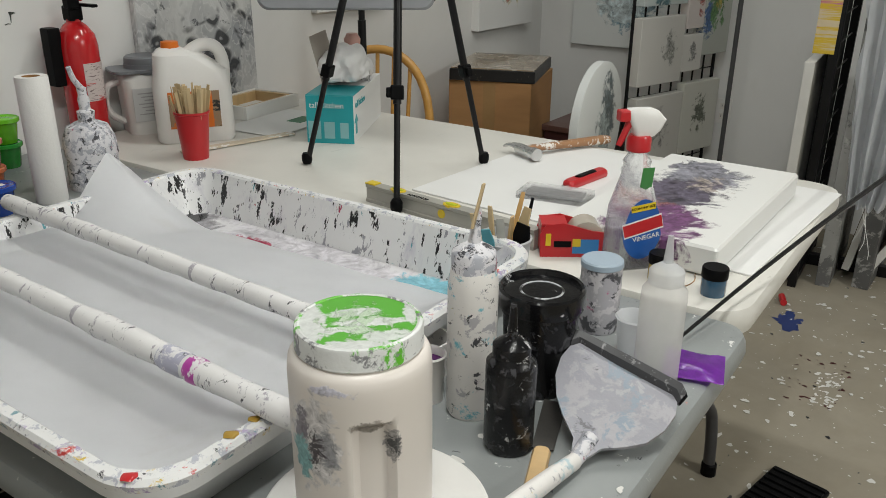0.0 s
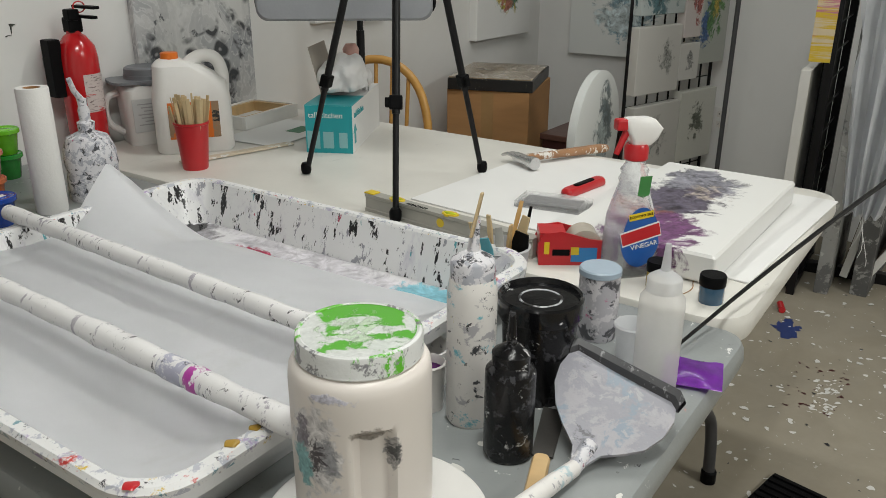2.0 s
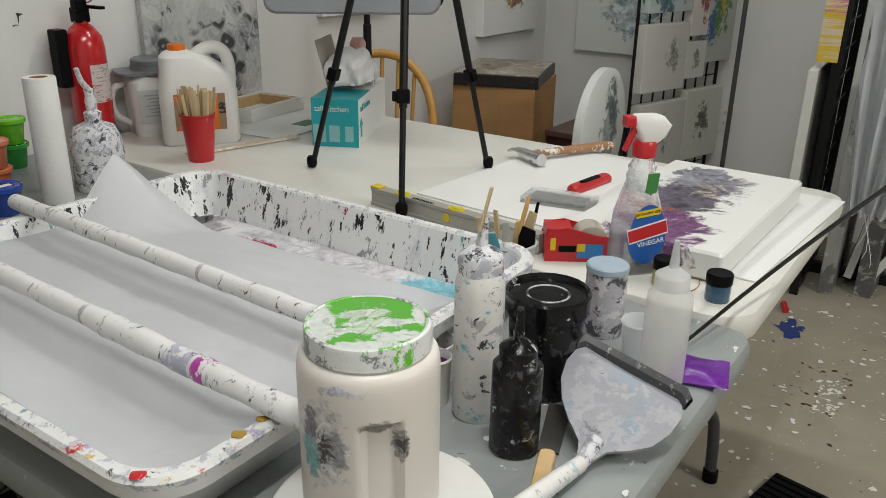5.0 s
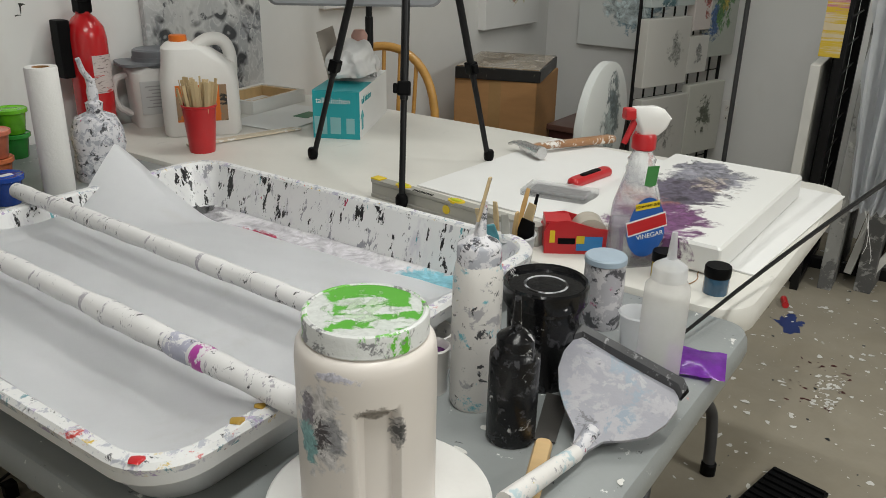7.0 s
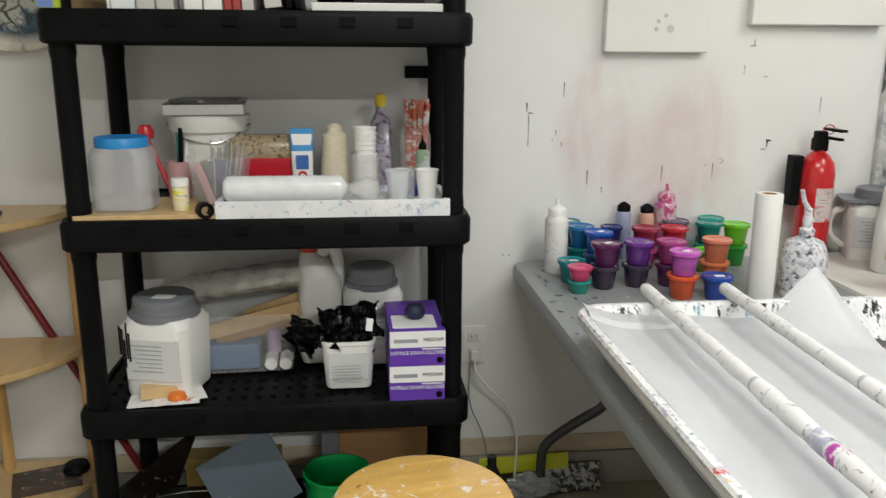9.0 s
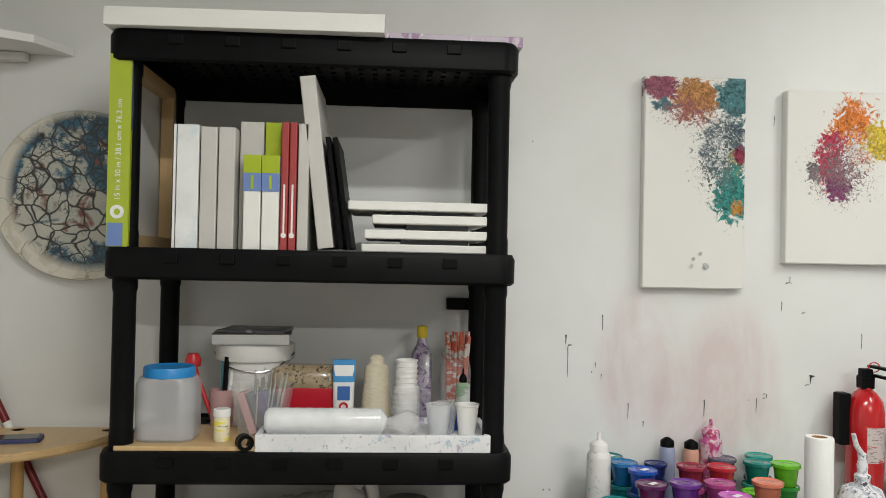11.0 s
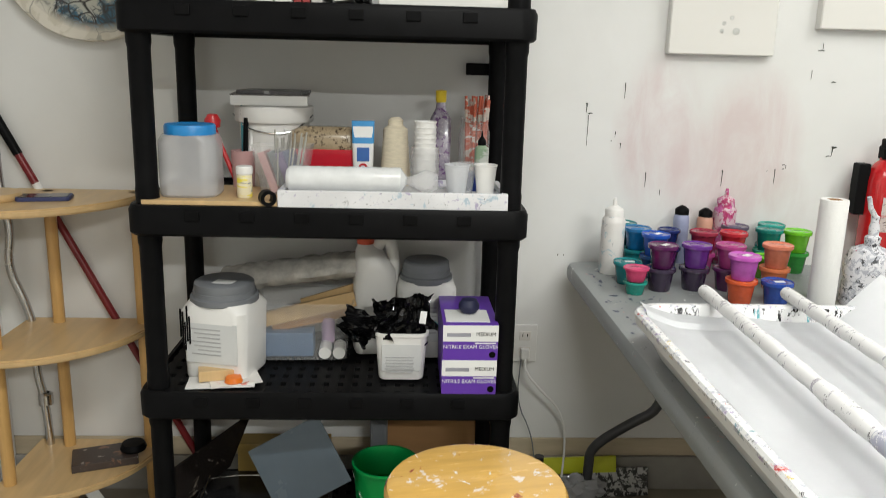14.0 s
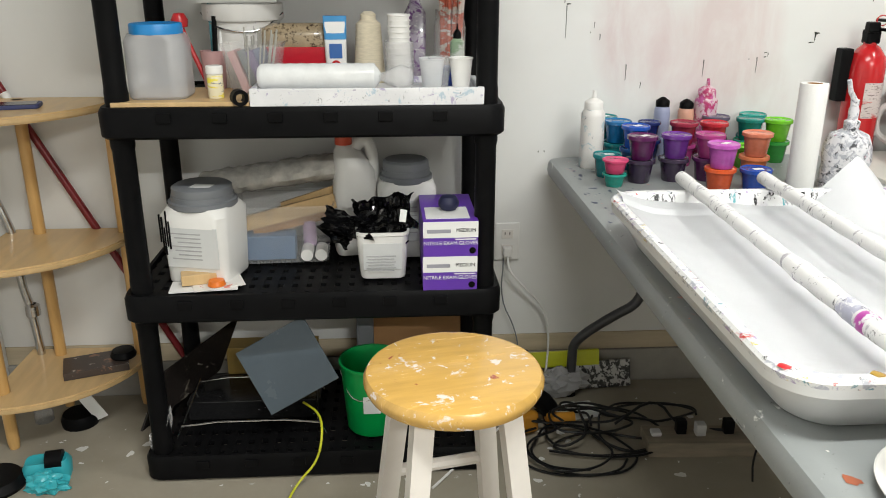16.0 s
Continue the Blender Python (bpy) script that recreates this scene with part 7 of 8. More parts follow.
def cell_art():
    m, nt, bs = nodes_of("cellular pour")
    tc = nt.nodes.new("ShaderNodeTexCoord").outputs["Object"]
    wob_ = nt.nodes.new("ShaderNodeMix")
    wob_.data_type = "VECTOR"
    wob_.inputs[0].default_value = 0.06
    nz = nt.nodes.new("ShaderNodeTexNoise")
    nz.inputs["Scale"].default_value = 11
    nt.links.new(tc, nz.inputs["Vector"])
    nt.links.new(tc, wob_.inputs[4])
    nt.links.new(nz.outputs["Color"], wob_.inputs[5])
    def cells(scale, lo, hi):
        vo = nt.nodes.new("ShaderNodeTexVoronoi")
        vo.feature = "DISTANCE_TO_EDGE"
        vo.inputs["Scale"].default_value = scale
        nt.links.new(wob_.outputs[1], vo.inputs["Vector"])
        return step_of(nt, vo.outputs["Distance"], hi, lo)
    mp = nt.nodes.new("ShaderNodeMapping")
    mp.inputs["Scale"].default_value = (1 / 0.205, 0.0, 1 / 0.205)
    mp.inputs["Location"].default_value = (-0.025 / 0.205, 0, -0.015 / 0.205)
    nt.links.new(tc, mp.inputs[0])
    ln = nt.nodes.new("ShaderNodeVectorMath")
    ln.operation = "LENGTH"
    nt.links.new(mp.outputs[0], ln.inputs[0])
    crown = step_of(nt, ln.outputs["Value"], 1.08, 0.95)
    blue = step_of(nt, noise_of(nt, tc, 7, 6, 0.65, 0.8, 3), 0.47, 0.53)
    fill = mix_of(nt, blue, mix_of(nt, noise_of(nt, tc, 16, 4, 0.6, 0.2, 21), (0.30, 0.36, 0.35), (0.66, 0.60, 0.50)), (0.035, 0.12, 0.19))
    fill = mix_of(nt, step_of(nt, noise_of(nt, tc, 12, 4, 0.6, 0.5, 8), 0.56, 0.62), fill, (0.20, 0.075, 0.05))
    inside = mix_of(nt, cells(24, 0.02, 0.075), fill, (0.03, 0.026, 0.024))
    inside = mix_of(nt, math_of(nt, "MULTIPLY", cells(60, 0.02, 0.08), step_of(nt, noise_of(nt, tc, 9, 4, 0.6, 0.4, 33), 0.48, 0.54)), inside, (0.05, 0.05, 0.055))
    inside = mix_of(nt, math_of(nt, "MULTIPLY", cells(46, 0.03, 0.1), blue), inside, (0.03, 0.06, 0.08))
    pale = mix_of(nt, step_of(nt, noise_of(nt, tc, 8, 5, 0.6, 1.5, 6), 0.5, 0.56), (0.70, 0.66, 0.58), (0.60, 0.56, 0.47))
    pale = mix_of(nt, math_of(nt, "MULTIPLY", cells(9, 0.004, 0.012), 0.6), pale, (0.2, 0.19, 0.17))
    nt.links.new(mix_of(nt, crown, pale, inside), bs.inputs["Base Color"])
    bs.inputs["Roughness"].default_value = 0.3
    return m


part("panel", move(lathe([(0, -0.018), (0.225, -0.018), (0.228, -0.015), (0.228, 0.012), (0.224, 0.016), (0, 0.016)], 64), pose(0, 0, 0, 90, 0, 0)), cell_art(), t, smooth=True)
t = thing("wall_shelf", (-0.38, -0.10, 1.915), 0, "small white curved wall shelf", "shelf")
part("board", plate([(-0.13, 0.098), (-0.13, -0.10), (0.0, -0.09), (0.09, -0.03), (0.14, 0.098)], 0.02, 0.0), "white", t)
part("bracket", box((-0.05, 0.08, -0.012), (0.15, 0.03, 0.022), 0.003), "white", t)

# dried paint runs on the wall
RUNS = [((1.125, 1.165), (.007, .03)), ((1.131, 1.10), (.003, .10)), ((1.137, 1.15), (.02, .006)), ((1.229, 1.213), (.004, .05)), ((1.21, 1.094), (.004, .018)), ((1.227, 1.062), (.004, .018)), ((1.20, 1.075), (.005, .005)), ((1.306, .966), (.004, .05)),
        ((1.526, .975), (.0045, .055)), ((1.678, .983), (.0035, .05)), ((1.701, 1.018), (.013, .003)), ((1.701, 1.006), (.011, .003)), ((1.708, 1.012), (.003, .012)), ((1.837, 1.06), (.01, .03)), ((1.828, 1.045), (.024, .004)), ((1.845, 1.07), (.016, .008)), ((1.769, 1.336), (.03, .004)), ((1.772, 1.345), (.003, .02)),
        ((1.749, 1.269), (.003, .03)), ((1.815, 1.251), (.02, .004)), ((1.719, 1.80), (.003, .03)), ((1.988, 1.171), (.003, .05)), ((1.068, .744), (.006, .006)), ((1.085, .744), (.005, .006)), ((1.35, .93), (.004, .02)), ((1.905, 0.97), (.003, .03)), ((1.655, 1.0), (.004, .004)), ((1.02, 1.72), (.005, .005)), ((0.93, 0.60), (.004, .008)), ((2.30, 1.22), (.004, .03)), ((1.93, 0.90), (.004, .03))]
bm = bmesh.new()
for (x_, z_), (w_, h_) in RUNS:  # each run is a thin bead, fat at the top where it started
    if h_ >= w_:
        tube([(x_, -0.0006, z_ + h_ * 0.45), (x_ + 0.0006, -0.0006, z_ + h_ * 0.2), (x_ - 0.0004, -0.0006, z_ - h_ * 0.4)], max(0.0012, w_ * 0.38), 8, taper=0.0006, bm=bm)
    else:
        tube([(x_ - w_ * 0.3, -0.0006, z_ - 0.001), (x_, -0.0006, z_ + 0.001), (x_ + w_ * 0.3, -0.0006, z_)], max(0.0012, h_ * 0.4), 8, taper=0.0008, bm=bm)
ob = part("paint_runs", bm, surf("dark dried paint", (0.045, 0.05, 0.04), 0.4))
tagged(ob, "short dark runs of dried paint on the wall", "paint marks", kind="stuff")

# fire extinguisher
t = thing("fire_extinguisher", (1.955, -0.075, TZ + 0.002), 0, "red fire extinguisher on a black wall bracket", "fire extinguisher")
t.matrix_world = pose(1.955, -0.075, TZ + 0.002) @ Matrix.Diagonal((1, 1, 0.955, 1))
part("cylinder", lathe([(0, 0.0), (0.042, 0.0), (0.0495, 0.012), (0.0495, 0.255), (0.045, 0.285), (0.028, 0.31), (0.018, 0.318), (0.018, 0.325), (0, 0.325)], 40), "red", t, smooth=True)
part("valve", boxes([((0, 0, 0.34), (0.036, 0.036, 0.04)), ((-0.006, -0.01, 0.366), (0.03, 0.03, 0.03))], 0.006), "black", t)
part("lever", boxes([((0.02, -0.035, 0.385), (0.02, 0.09, 0.008)), ((0.02, -0.03, 0.36), (0.016, 0.08, 0.008))], 0.002), "black", t)
part("pin_ring", tube([(0.012 + 0.016 * math.cos(a), -0.02, 0.385 + 0.014 * math.sin(a)) for a in [2 * math.pi * i / 14 for i in range(15)]], 0.0018, 6), "redplastic", t, smooth=True)
part("bracket_strap", box((-0.060, 0.012, 0.232), (0.032, 0.04, 0.150), 0.005), "black", t)
bm = bmesh.new()
bmesh.ops.create_grid(bm, x_segments=10, y_segments=8, size=0.5)
for v in bm.verts:
    a, z = -1.25 + v.co.x * 1.5, 0.165 + v.co.y * 0.10
    v.co = (0.0502 * math.cos(a), 0.0502 * math.sin(a), z)
part("label", bm, surf("printed instruction label", (0.60, 0.52, 0.50), 0.4, layers=[((0.15, 0.1, 0.1), 110, 0.55, 0.6, 0, (0.6, 0.6, 2.2)), ((0.5, 0.05, 0.05), 30, 0.62, 0.64, 0, (0.4, 0.4, 2))]), t, "pale instruction label", smooth=True)


def outlet(m, label):
    t = thing("wall_outlet", (0, 0, 0), 0, label, "outlet")
    t.matrix_world = m
    part("cover_plate", box((0, -0.003, 0), (0.072, 0.006, 0.115), 0.002), "white", t)
    for z in (-0.024, 0.024):
        s = part("socket", box((0, -0.0065, z), (0.034, 0.004, 0.028), 0.002), "offwhite", t)
        for dx in (-0.007, 0.007):
            part("slot", box((dx, -0.0087, z + 0.002), (0.0025, 0.001, 0.009)), "black", s)
    return t


outlet(pose(0.985, 0, 0.475), "white double wall outlet")
outlet(pose(XR, -0.985, 0.48, 0, 0, -90), "white double wall outlet")
t = thing("power_cable", (0.985, -0.02, 0), 0, "white power cable plugged into the wall, hanging to the floor", "cable")
part("plug", box((0, 0.0, 0.448), (0.026, 0.022, 0.03), 0.005), "white", t)
part("cord", tube([(0, -0.01, 0.435), (0.0, -0.03, 0.40), (0.05, -0.02, 0.34), (0.11, -0.02, 0.28), (0.13, -0.03, 0.20), (0.125, -0.04, 0.08), (0.10, -0.10, 0.01), (-0.05, -0.25, 0.006), (-0.25, -0.52, 0.006)], 0.0034, 8, smooth=2), "white", t, smooth=True)
t = thing("power_cable", (0.985, -0.02, 0), 0, "thin grey cable down the wall to the floor", "cable")
part("cord", tube([(-0.012, -0.006, 0.43), (-0.02, -0.01, 0.3), (0.03, -0.008, 0.2), (0.045, -0.012, 0.1), (0.06, -0.06, 0.006)], 0.002, 6, smooth=2), "greyplastic", t, smooth=True)

# ---- things on and behind the corner shelf ----
t = thing("phone", (-0.285, -0.19, 0.9155), 12, "smartphone in a dark blue case", "phone")
part("case", loft([(0.125, 0.066, 0.012, 0.0), (0.128, 0.068, 0.012, 0.004), (0.126, 0.066, 0.012, 0.010)], 5), surf("navy case", (0.04, 0.05, 0.14), 0.5), t, smooth=True)
part("screen", box((0, 0, 0.0105), (0.112, 0.057, 0.001)), surf("dark screen", (0.02, 0.022, 0.025), 0.1), t)
t = thing("wooden_disc", (-0.415, -0.20, 0.9155), 0, "round wooden disc lying on the top tier", "wood disc")
part("disc", lathe([(0, 0), (0.072, 0), (0.075, 0.004), (0.075, 0.014), (0.072, 0.018), (0, 0.018)], 36), "woodpale", t, smooth=True)
t = thing("magazine", (-0.20, -0.15, 0.1705), 20, "dark printed booklet lying on the lowest tier", "booklet")
part("booklet", box((0, 0, 0.011), (0.17, 0.105, 0.022), 0.002), splat("booklet print", (0.055, 0.04, 0.035), [((0.5, 0.46, 0.42), 0.24, 26), ((0.25, 0.13, 0.08), 0.3, 14)], 0.35), t)
t = thing("foam_disc", (-0.13, -0.125, 0.193), 0, "small black lid on the booklet", "lid")
part("cap", lathe([(0, 0), (0.034, 0), (0.036, 0.006), (0.03, 0.02), (0, 0.022)], 20), "black", t, smooth=True)
t = thing("red_pole", (0, 0, 0), 0, "dark red pole leaning on the wall behind the shelves", "pole")
part("shaft", tube([(0.075, -0.022, 0.006), (-0.485, -0.022, 1.139)], 0.0105, 12), surf("dark red lacquer", (0.17, 0.008, 0.012), 0.35), t, smooth=True)
part("grip", tube([(-0.42, -0.022, 1.007), (-0.487, -0.022, 1.143)], 0.0125, 12), "black", t, smooth=True)
part("band", tube([(-0.372, -0.022, 0.911), (-0.381, -0.022, 0.929)], 0.0112, 12), "sheet", t, smooth=True)
t = thing("chrome_pipe", (-0.455, -0.05, 0), 0, "bent chrome drain pipe by the wall", "pipe")
part("pipe", tube([(-0.02, 0.02, 1.10), (-0.02, 0.02, 0.92), (0.01, 0.0, 0.80), (-0.01, 0, 0.70), (0.03, 0, 0.60), (0.05, 0, 0.50), (0.04, 0, 0.40), (0.06, 0, 0.30), (0.065, 0, 0.0)], 0.0115, 12, smooth=2), "chrome", t, smooth=True)
part("coupling", lathe([(0.012, 0.29), (0.02, 0.295), (0.02, 0.325), (0.012, 0.33)], 16, at=(0.06, 0, 0)), "chrome", t, smooth=True)
t = thing("sticker_tag", (-0.265, -0.16, 0.0), 0, "white swing tag and black lid on the floor", "tag")
part("tag", box((0.05, -0.02, 0.06), (0.035, 0.002, 0.10), 0, None, Euler((0.3, -0.35, 0.2)).to_matrix()), "sheet", t)
part("black_lid", lathe([(0, 0), (0.05, 0), (0.052, 0.02), (0.045, 0.035), (0, 0.037)], 24), "black", t, smooth=True)
t = thing("glass_bottle", (-0.375, -0.14, 0.0), 0, "small clear glass bottle on the floor", "bottle")
part("bottle_body", lathe([(0, 0), (0.026, 0), (0.027, 0.06), (0.012, 0.08), (0.012, 0.1)], 20), "clear", t, smooth=True)
t = thing("teal_strap", (-0.255, -0.415, 0.0), 10, "teal tape holder with a black spool on the floor", "tape holder")
part("holder", loft([(0.11, 0.06, 0.02, 0), (0.115, 0.065, 0.022, 0.035), (0.10, 0.05, 0.018, 0.05), (0.07, 0.025, 0.01, 0.046)], 5), surf("teal plastic", (0.03, 0.36, 0.42), 0.4), t, smooth=True)
part("spool", move(lathe([(0, -0.02), (0.026, -0.02), (0.026, 0.02), (0, 0.02)], 20), pose(0.02, -0.005, 0.045, 90, 0, 90)), "black", t, smooth=True)
t = thing("teal_cloth", (-0.235, -0.475, 0.0), 0, "crumpled teal tape on the floor", "tape")
bm = bmesh.new()
bmesh.ops.create_icosphere(bm, subdivisions=4, radius=1)
for v in bm.verts:
    p = v.co.copy()
    k = 1 + 0.4 * noise.noise(p * 2.6) + 0.2 * noise.noise(p * 6)
    v.co = Vector((p.x * 0.05 * k, p.y * 0.03 * k, max(0, p.z * 0.03 * k + 0.012)))
part("tape", bm, surf("teal film", (0.04, 0.40, 0.46), 0.3), t, smooth=True)
t = thing("dark_pad", (-0.37, -0.455, 0.0), 0, "round black rubber pad on the floor", "pad")
part("pad", lathe([(0, 0), (0.07, 0), (0.074, 0.01), (0.06, 0.028), (0, 0.03)], 28), "black", t, smooth=True)

# ---- on the floor under and beside the grey table ----
t = thing("cord_pile", (1.16, -0.33, 0.0), 0, "tangle of black extension cords on the concrete floor", "cords")
rng = random.Random(12)
for k in range(8):
    pts = []
    a0, rx_, ry_ = rng.uniform(0, 6.28), rng.uniform(0.06, 0.24), rng.uniform(0.04, 0.13)
    cx, cy = rng.uniform(-0.06, 0.22), rng.uniform(-0.09, 0.09)
    for i in range(16):
        a = a0 + i * 0.62
        pts.append((cx + rx_ * math.cos(a) * (1 - 0.02 * i) + 0.05 * noise.noise((i * 0.6, k, 1.0)), cy + ry_ * math.sin(a) + 0.035 * noise.noise((i * 0.6, k, 5.0)), 0.006 + 0.008 * k * 0.6 + 0.04 * max(0, math.sin(a * 0.9 + k)) * (k % 3 == 0)))
    part("cord", tube(pts, 0.0036, 7, smooth=2), "blackmetal", t, smooth=True)
part("cord", tube([(0.1, 0.02, 0.03), (0.22, 0.05, 0.10), (0.28, 0.0, 0.02), (0.38, -0.06, 0.05)], 0.0042, 7, smooth=2), "blackmetal", t, smooth=True)
t = thing("heat_tool", (1.055, -0.26, 0.0), 20, "orange and black power tool among the cords", "power tool")
part("body", tube([(-0.05, 0, 0.12), (0.0, 0, 0.09), (0.03, 0, 0.05)], 0.028, 14, smooth=1), "black", t, smooth=True)
part("orange_grip", tube([(0.01, -0.02, 0.03), (0.09, -0.04, 0.03)], 0.022, 12, taper=0.016), surf("amber plastic", (0.55, 0.24, 0.02), 0.4), t, smooth=True)
part("foot", box((-0.04, 0, 0.03), (0.05, 0.05, 0.06), 0.01), surf("amber plastic dark", (0.5, 0.22, 0.02), 0.4), t)
t = thing("bottle", (1.03, -0.10, 0.0), 0, "upright dark bottle beside the shelving", "bottle")
part("bottle_body", lathe([(0, 0), (0.028, 0), (0.028, 0.10), (0.014, 0.13), (0.014, 0.16), (0, 0.16)], 20), surf("dark glass", (0.02, 0.02, 0.02), 0.15), t, smooth=True)
t = thing("yellow_packet", (1.20, -0.05, 0.0), 4, "yellow packet and printed board leaning at the wall foot", "packet")
part("yellow_film", box((-0.06, 0.012, 0.10), (0.28, 0.014, 0.05), 0.004, None, Euler((-0.2, 0, 0)).to_matrix()), surf("acid yellow film", (0.55, 0.58, 0.03), 0.3), t)
part("printed_board", box((0.06, 0.0, 0.045), (0.24, 0.012, 0.085), 0.002, None, Euler((-0.25, 0, 0)).to_matrix()), splat("black white print", (0.5, 0.5, 0.49), [((0.03, 0.03, 0.03), 0.7, 40)], 0.4), t)
bm = bmesh.new()
bmesh.ops.create_icosphere(bm, subdivisions=4, radius=1)
for v in bm.verts:
    p = v.co.copy()
    k = 1 + 0.4 * noise.noise(p * 2.2) + 0.2 * noise.noise(p * 6)
    v.co = Vector((p.x * 0.075 * k - 0.05, p.y * 0.03 * k - 0.04, max(0, p.z * 0.045 * k + 0.05)))
part("film_wrap", bm, surf("crumpled grey film", (0.35, 0.35, 0.36), 0.2, var=0.3, bump=0.6, fine=50), t, smooth=True)
t = thing("power_strip", (1.52, -0.40, 0.0), -3, "wooden block with adapters and a power strip", "power strip")
part("wood_block", box((0, 0, 0.022), (0.40, 0.09, 0.044), 0.003), surf("dusty plank", (0.24, 0.20, 0.15), 0.8, var=0.3, scale=8, stretch=(1, 6, 6), bump=0.3), t)
for k, (dx, mm, h_) in enumerate(((-0.17, "ink", 0.012), (-0.10, "black", 0.04), (-0.05, "frosted", 0.035), (0.03, "black", 0.04), (0.09, "white", 0.055), (0.14, "black", 0.045))):
    part("adapter", box((dx, 0.01 * (k % 2), 0.044 + h_ / 2), (0.028, 0.028, h_), 0.005), mm, t)
part("lead", tube([(0.14, 0, 0.08), (0.10, -0.05, 0.07), (0.06, -0.10, 0.03), (0.04, -0.16, 0.006)], 0.003, 6, smooth=2), "blackmetal", t)
t = thing("card_scrap", (1.16, -0.19, 0.0), 10, "white card scrap on the floor beneath the table", "card")
part("card", box((0, 0, 0.002), (0.16, 0.09, 0.003)), "sheet", t)

# ---- beyond the tables ----
ch = thing("wooden_chair", (2.838, -0.27, 0), 25, "honey oak hoop-back chair drawn up behind the table", "chair")
part("seat", loft([(0.38, 0.40, 0.09, 0.425), (0.41, 0.43, 0.1, 0.435), (0.41, 0.43, 0.1, 0.45), (0.38, 0.40, 0.09, 0.46)], 8), "honey", ch, smooth=True)
hoop = [(0.16 + 0.05 * math.sin(math.pi * i / 24), -0.20 * math.cos(math.pi * i / 24), 0.46 + 0.41 * math.sin(math.pi * i / 24) ** 0.55) for i in range(25)]
part("hoop", tube(hoop, 0.0155, 12), "honey", ch, smooth=True)
for k in range(5):
    y_ = -0.12 + 0.06 * k
    top = 0.46 + 0.41 * math.sin(math.acos(-y_ / 0.20)) ** 0.55 - 0.008
    part("spindle", tube([(0.16, y_ * 0.9, 0.455), (0.16 + 0.05 * math.sin(math.acos(-y_ / 0.20)), y_, top)], 0.0075, 10), "honey", ch, smooth=True)
for sx in (-1, 1):
    for sy in (-1, 1):
        part("leg", tube([(sx * 0.19, sy * 0.19, 0), (sx * 0.14, sy * 0.14, 0.43)], 0.014, 10, taper=0.018), "honey", ch, smooth=True)
t = thing("carton", (3.71, -0.30, 0), 16, "tall brown cardboard carton on the floor", "carton")
part("carton_body", loft([(0.42, 0.34, 0.004, 0), (0.42, 0.34, 0.004, 0.705)], 2), "carton", t)
part("tape_strip", box((-0.2105, 0, 0.352), (0.001, 0.05, 0.70)), surf("packing tape", (0.36, 0.22, 0.10), 0.25), t)
t = thing("wrapped_box", (3.705, -0.30, 0.7055), 19, "flat box wrapped in glossy film with black lettered tape", "box")
part("box_body", box((0, 0, 0.024), (0.43, 0.345, 0.046), 0.003), splat("black tape with print", (0.014, 0.014, 0.015), [((0.5, 0.45, 0.35), 0.12, 40)], 0.35, run=(2.5, 2.5, 1)), t)
part("film_top", box((0, 0, 0.0495), (0.42, 0.335, 0.004), 0.001), splat("glossy wrapped top", (0.33, 0.26, 0.18), [((0.6, 0.55, 0.48), 0.45, 14), ((0.08, 0.06, 0.05), 0.35, 10)], 0.2, coat=0.5), t)
t = thing("crate", (3.38, -0.88, 0), 0, "dark wooden crate on the floor", "crate")
part("crate_body", loft([(0.46, 0.16, 0.006, 0), (0.46, 0.16, 0.006, 0.40)], 2), surf("dark stained wood", (0.06, 0.03, 0.025), 0.5), t)
t = thing("storage_chest", (4.05, -0.56, 0), 0, "dark red-brown chest against the wall", "chest")
part("chest_body", loft([(0.5, 0.2, 0.006, 0), (0.5, 0.2, 0.006, 0.47)], 2), surf("dark red-brown lacquer", (0.045, 0.016, 0.016), 0.4), t)
part("chest_lid", box((0, 0, 0.482), (0.52, 0.22, 0.024), 0.004), surf("worn brown lid", (0.10, 0.05, 0.04), 0.4), t)
t = thing("round_canvas", (3.40, -0.872, 0.4005), 4, "round white canvas with charcoal clouding, standing on the crate", "canvas")
part("panel", move(lathe([(0, -0.018), (0.215, -0.018), (0.222, -0.014), (0.222, 0.014), (0.215, 0.018), (0, 0.018)], 56), pose(0, 0, 0.222, 90, 0, 0)), art("charcoal cloud", (0.66, 0.68, 0.67), [((0.06, 0.09, 0.10), (0.06, 0, 0.24), (0.10, V, 0.2), 12, 0.07), ((0.28, 0.33, 0.33), (0.02, 0, 0.2), (0.12, V, 0.2), 16, 0.0)], 0.3), t, smooth=True)


def grid_rack():
    t = thing("grid_rack", (3.95, -0.757, 0), -16.6, "black wire grid display rack", "rack")
    L = 0.60
    for k in range(9):
        part("upright_wire", tube([(L * k / 8, 0, 0.0), (L * k / 8, 0, 1.9)], 0.0045 if k % 8 else 0.008, 6), "blackmetal", t)
    for k in range(24):
        part("cross_wire", tube([(0, 0.005, 0.05 + 0.08 * k), (L, 0.005, 0.05 + 0.08 * k)], 0.003, 6), "blackmetal", t)
    for s in (0.03, L - 0.03):
        part("foot", box((s, 0, 0.012), (0.03, 0.3, 0.024), 0.004), "blackmetal", t)


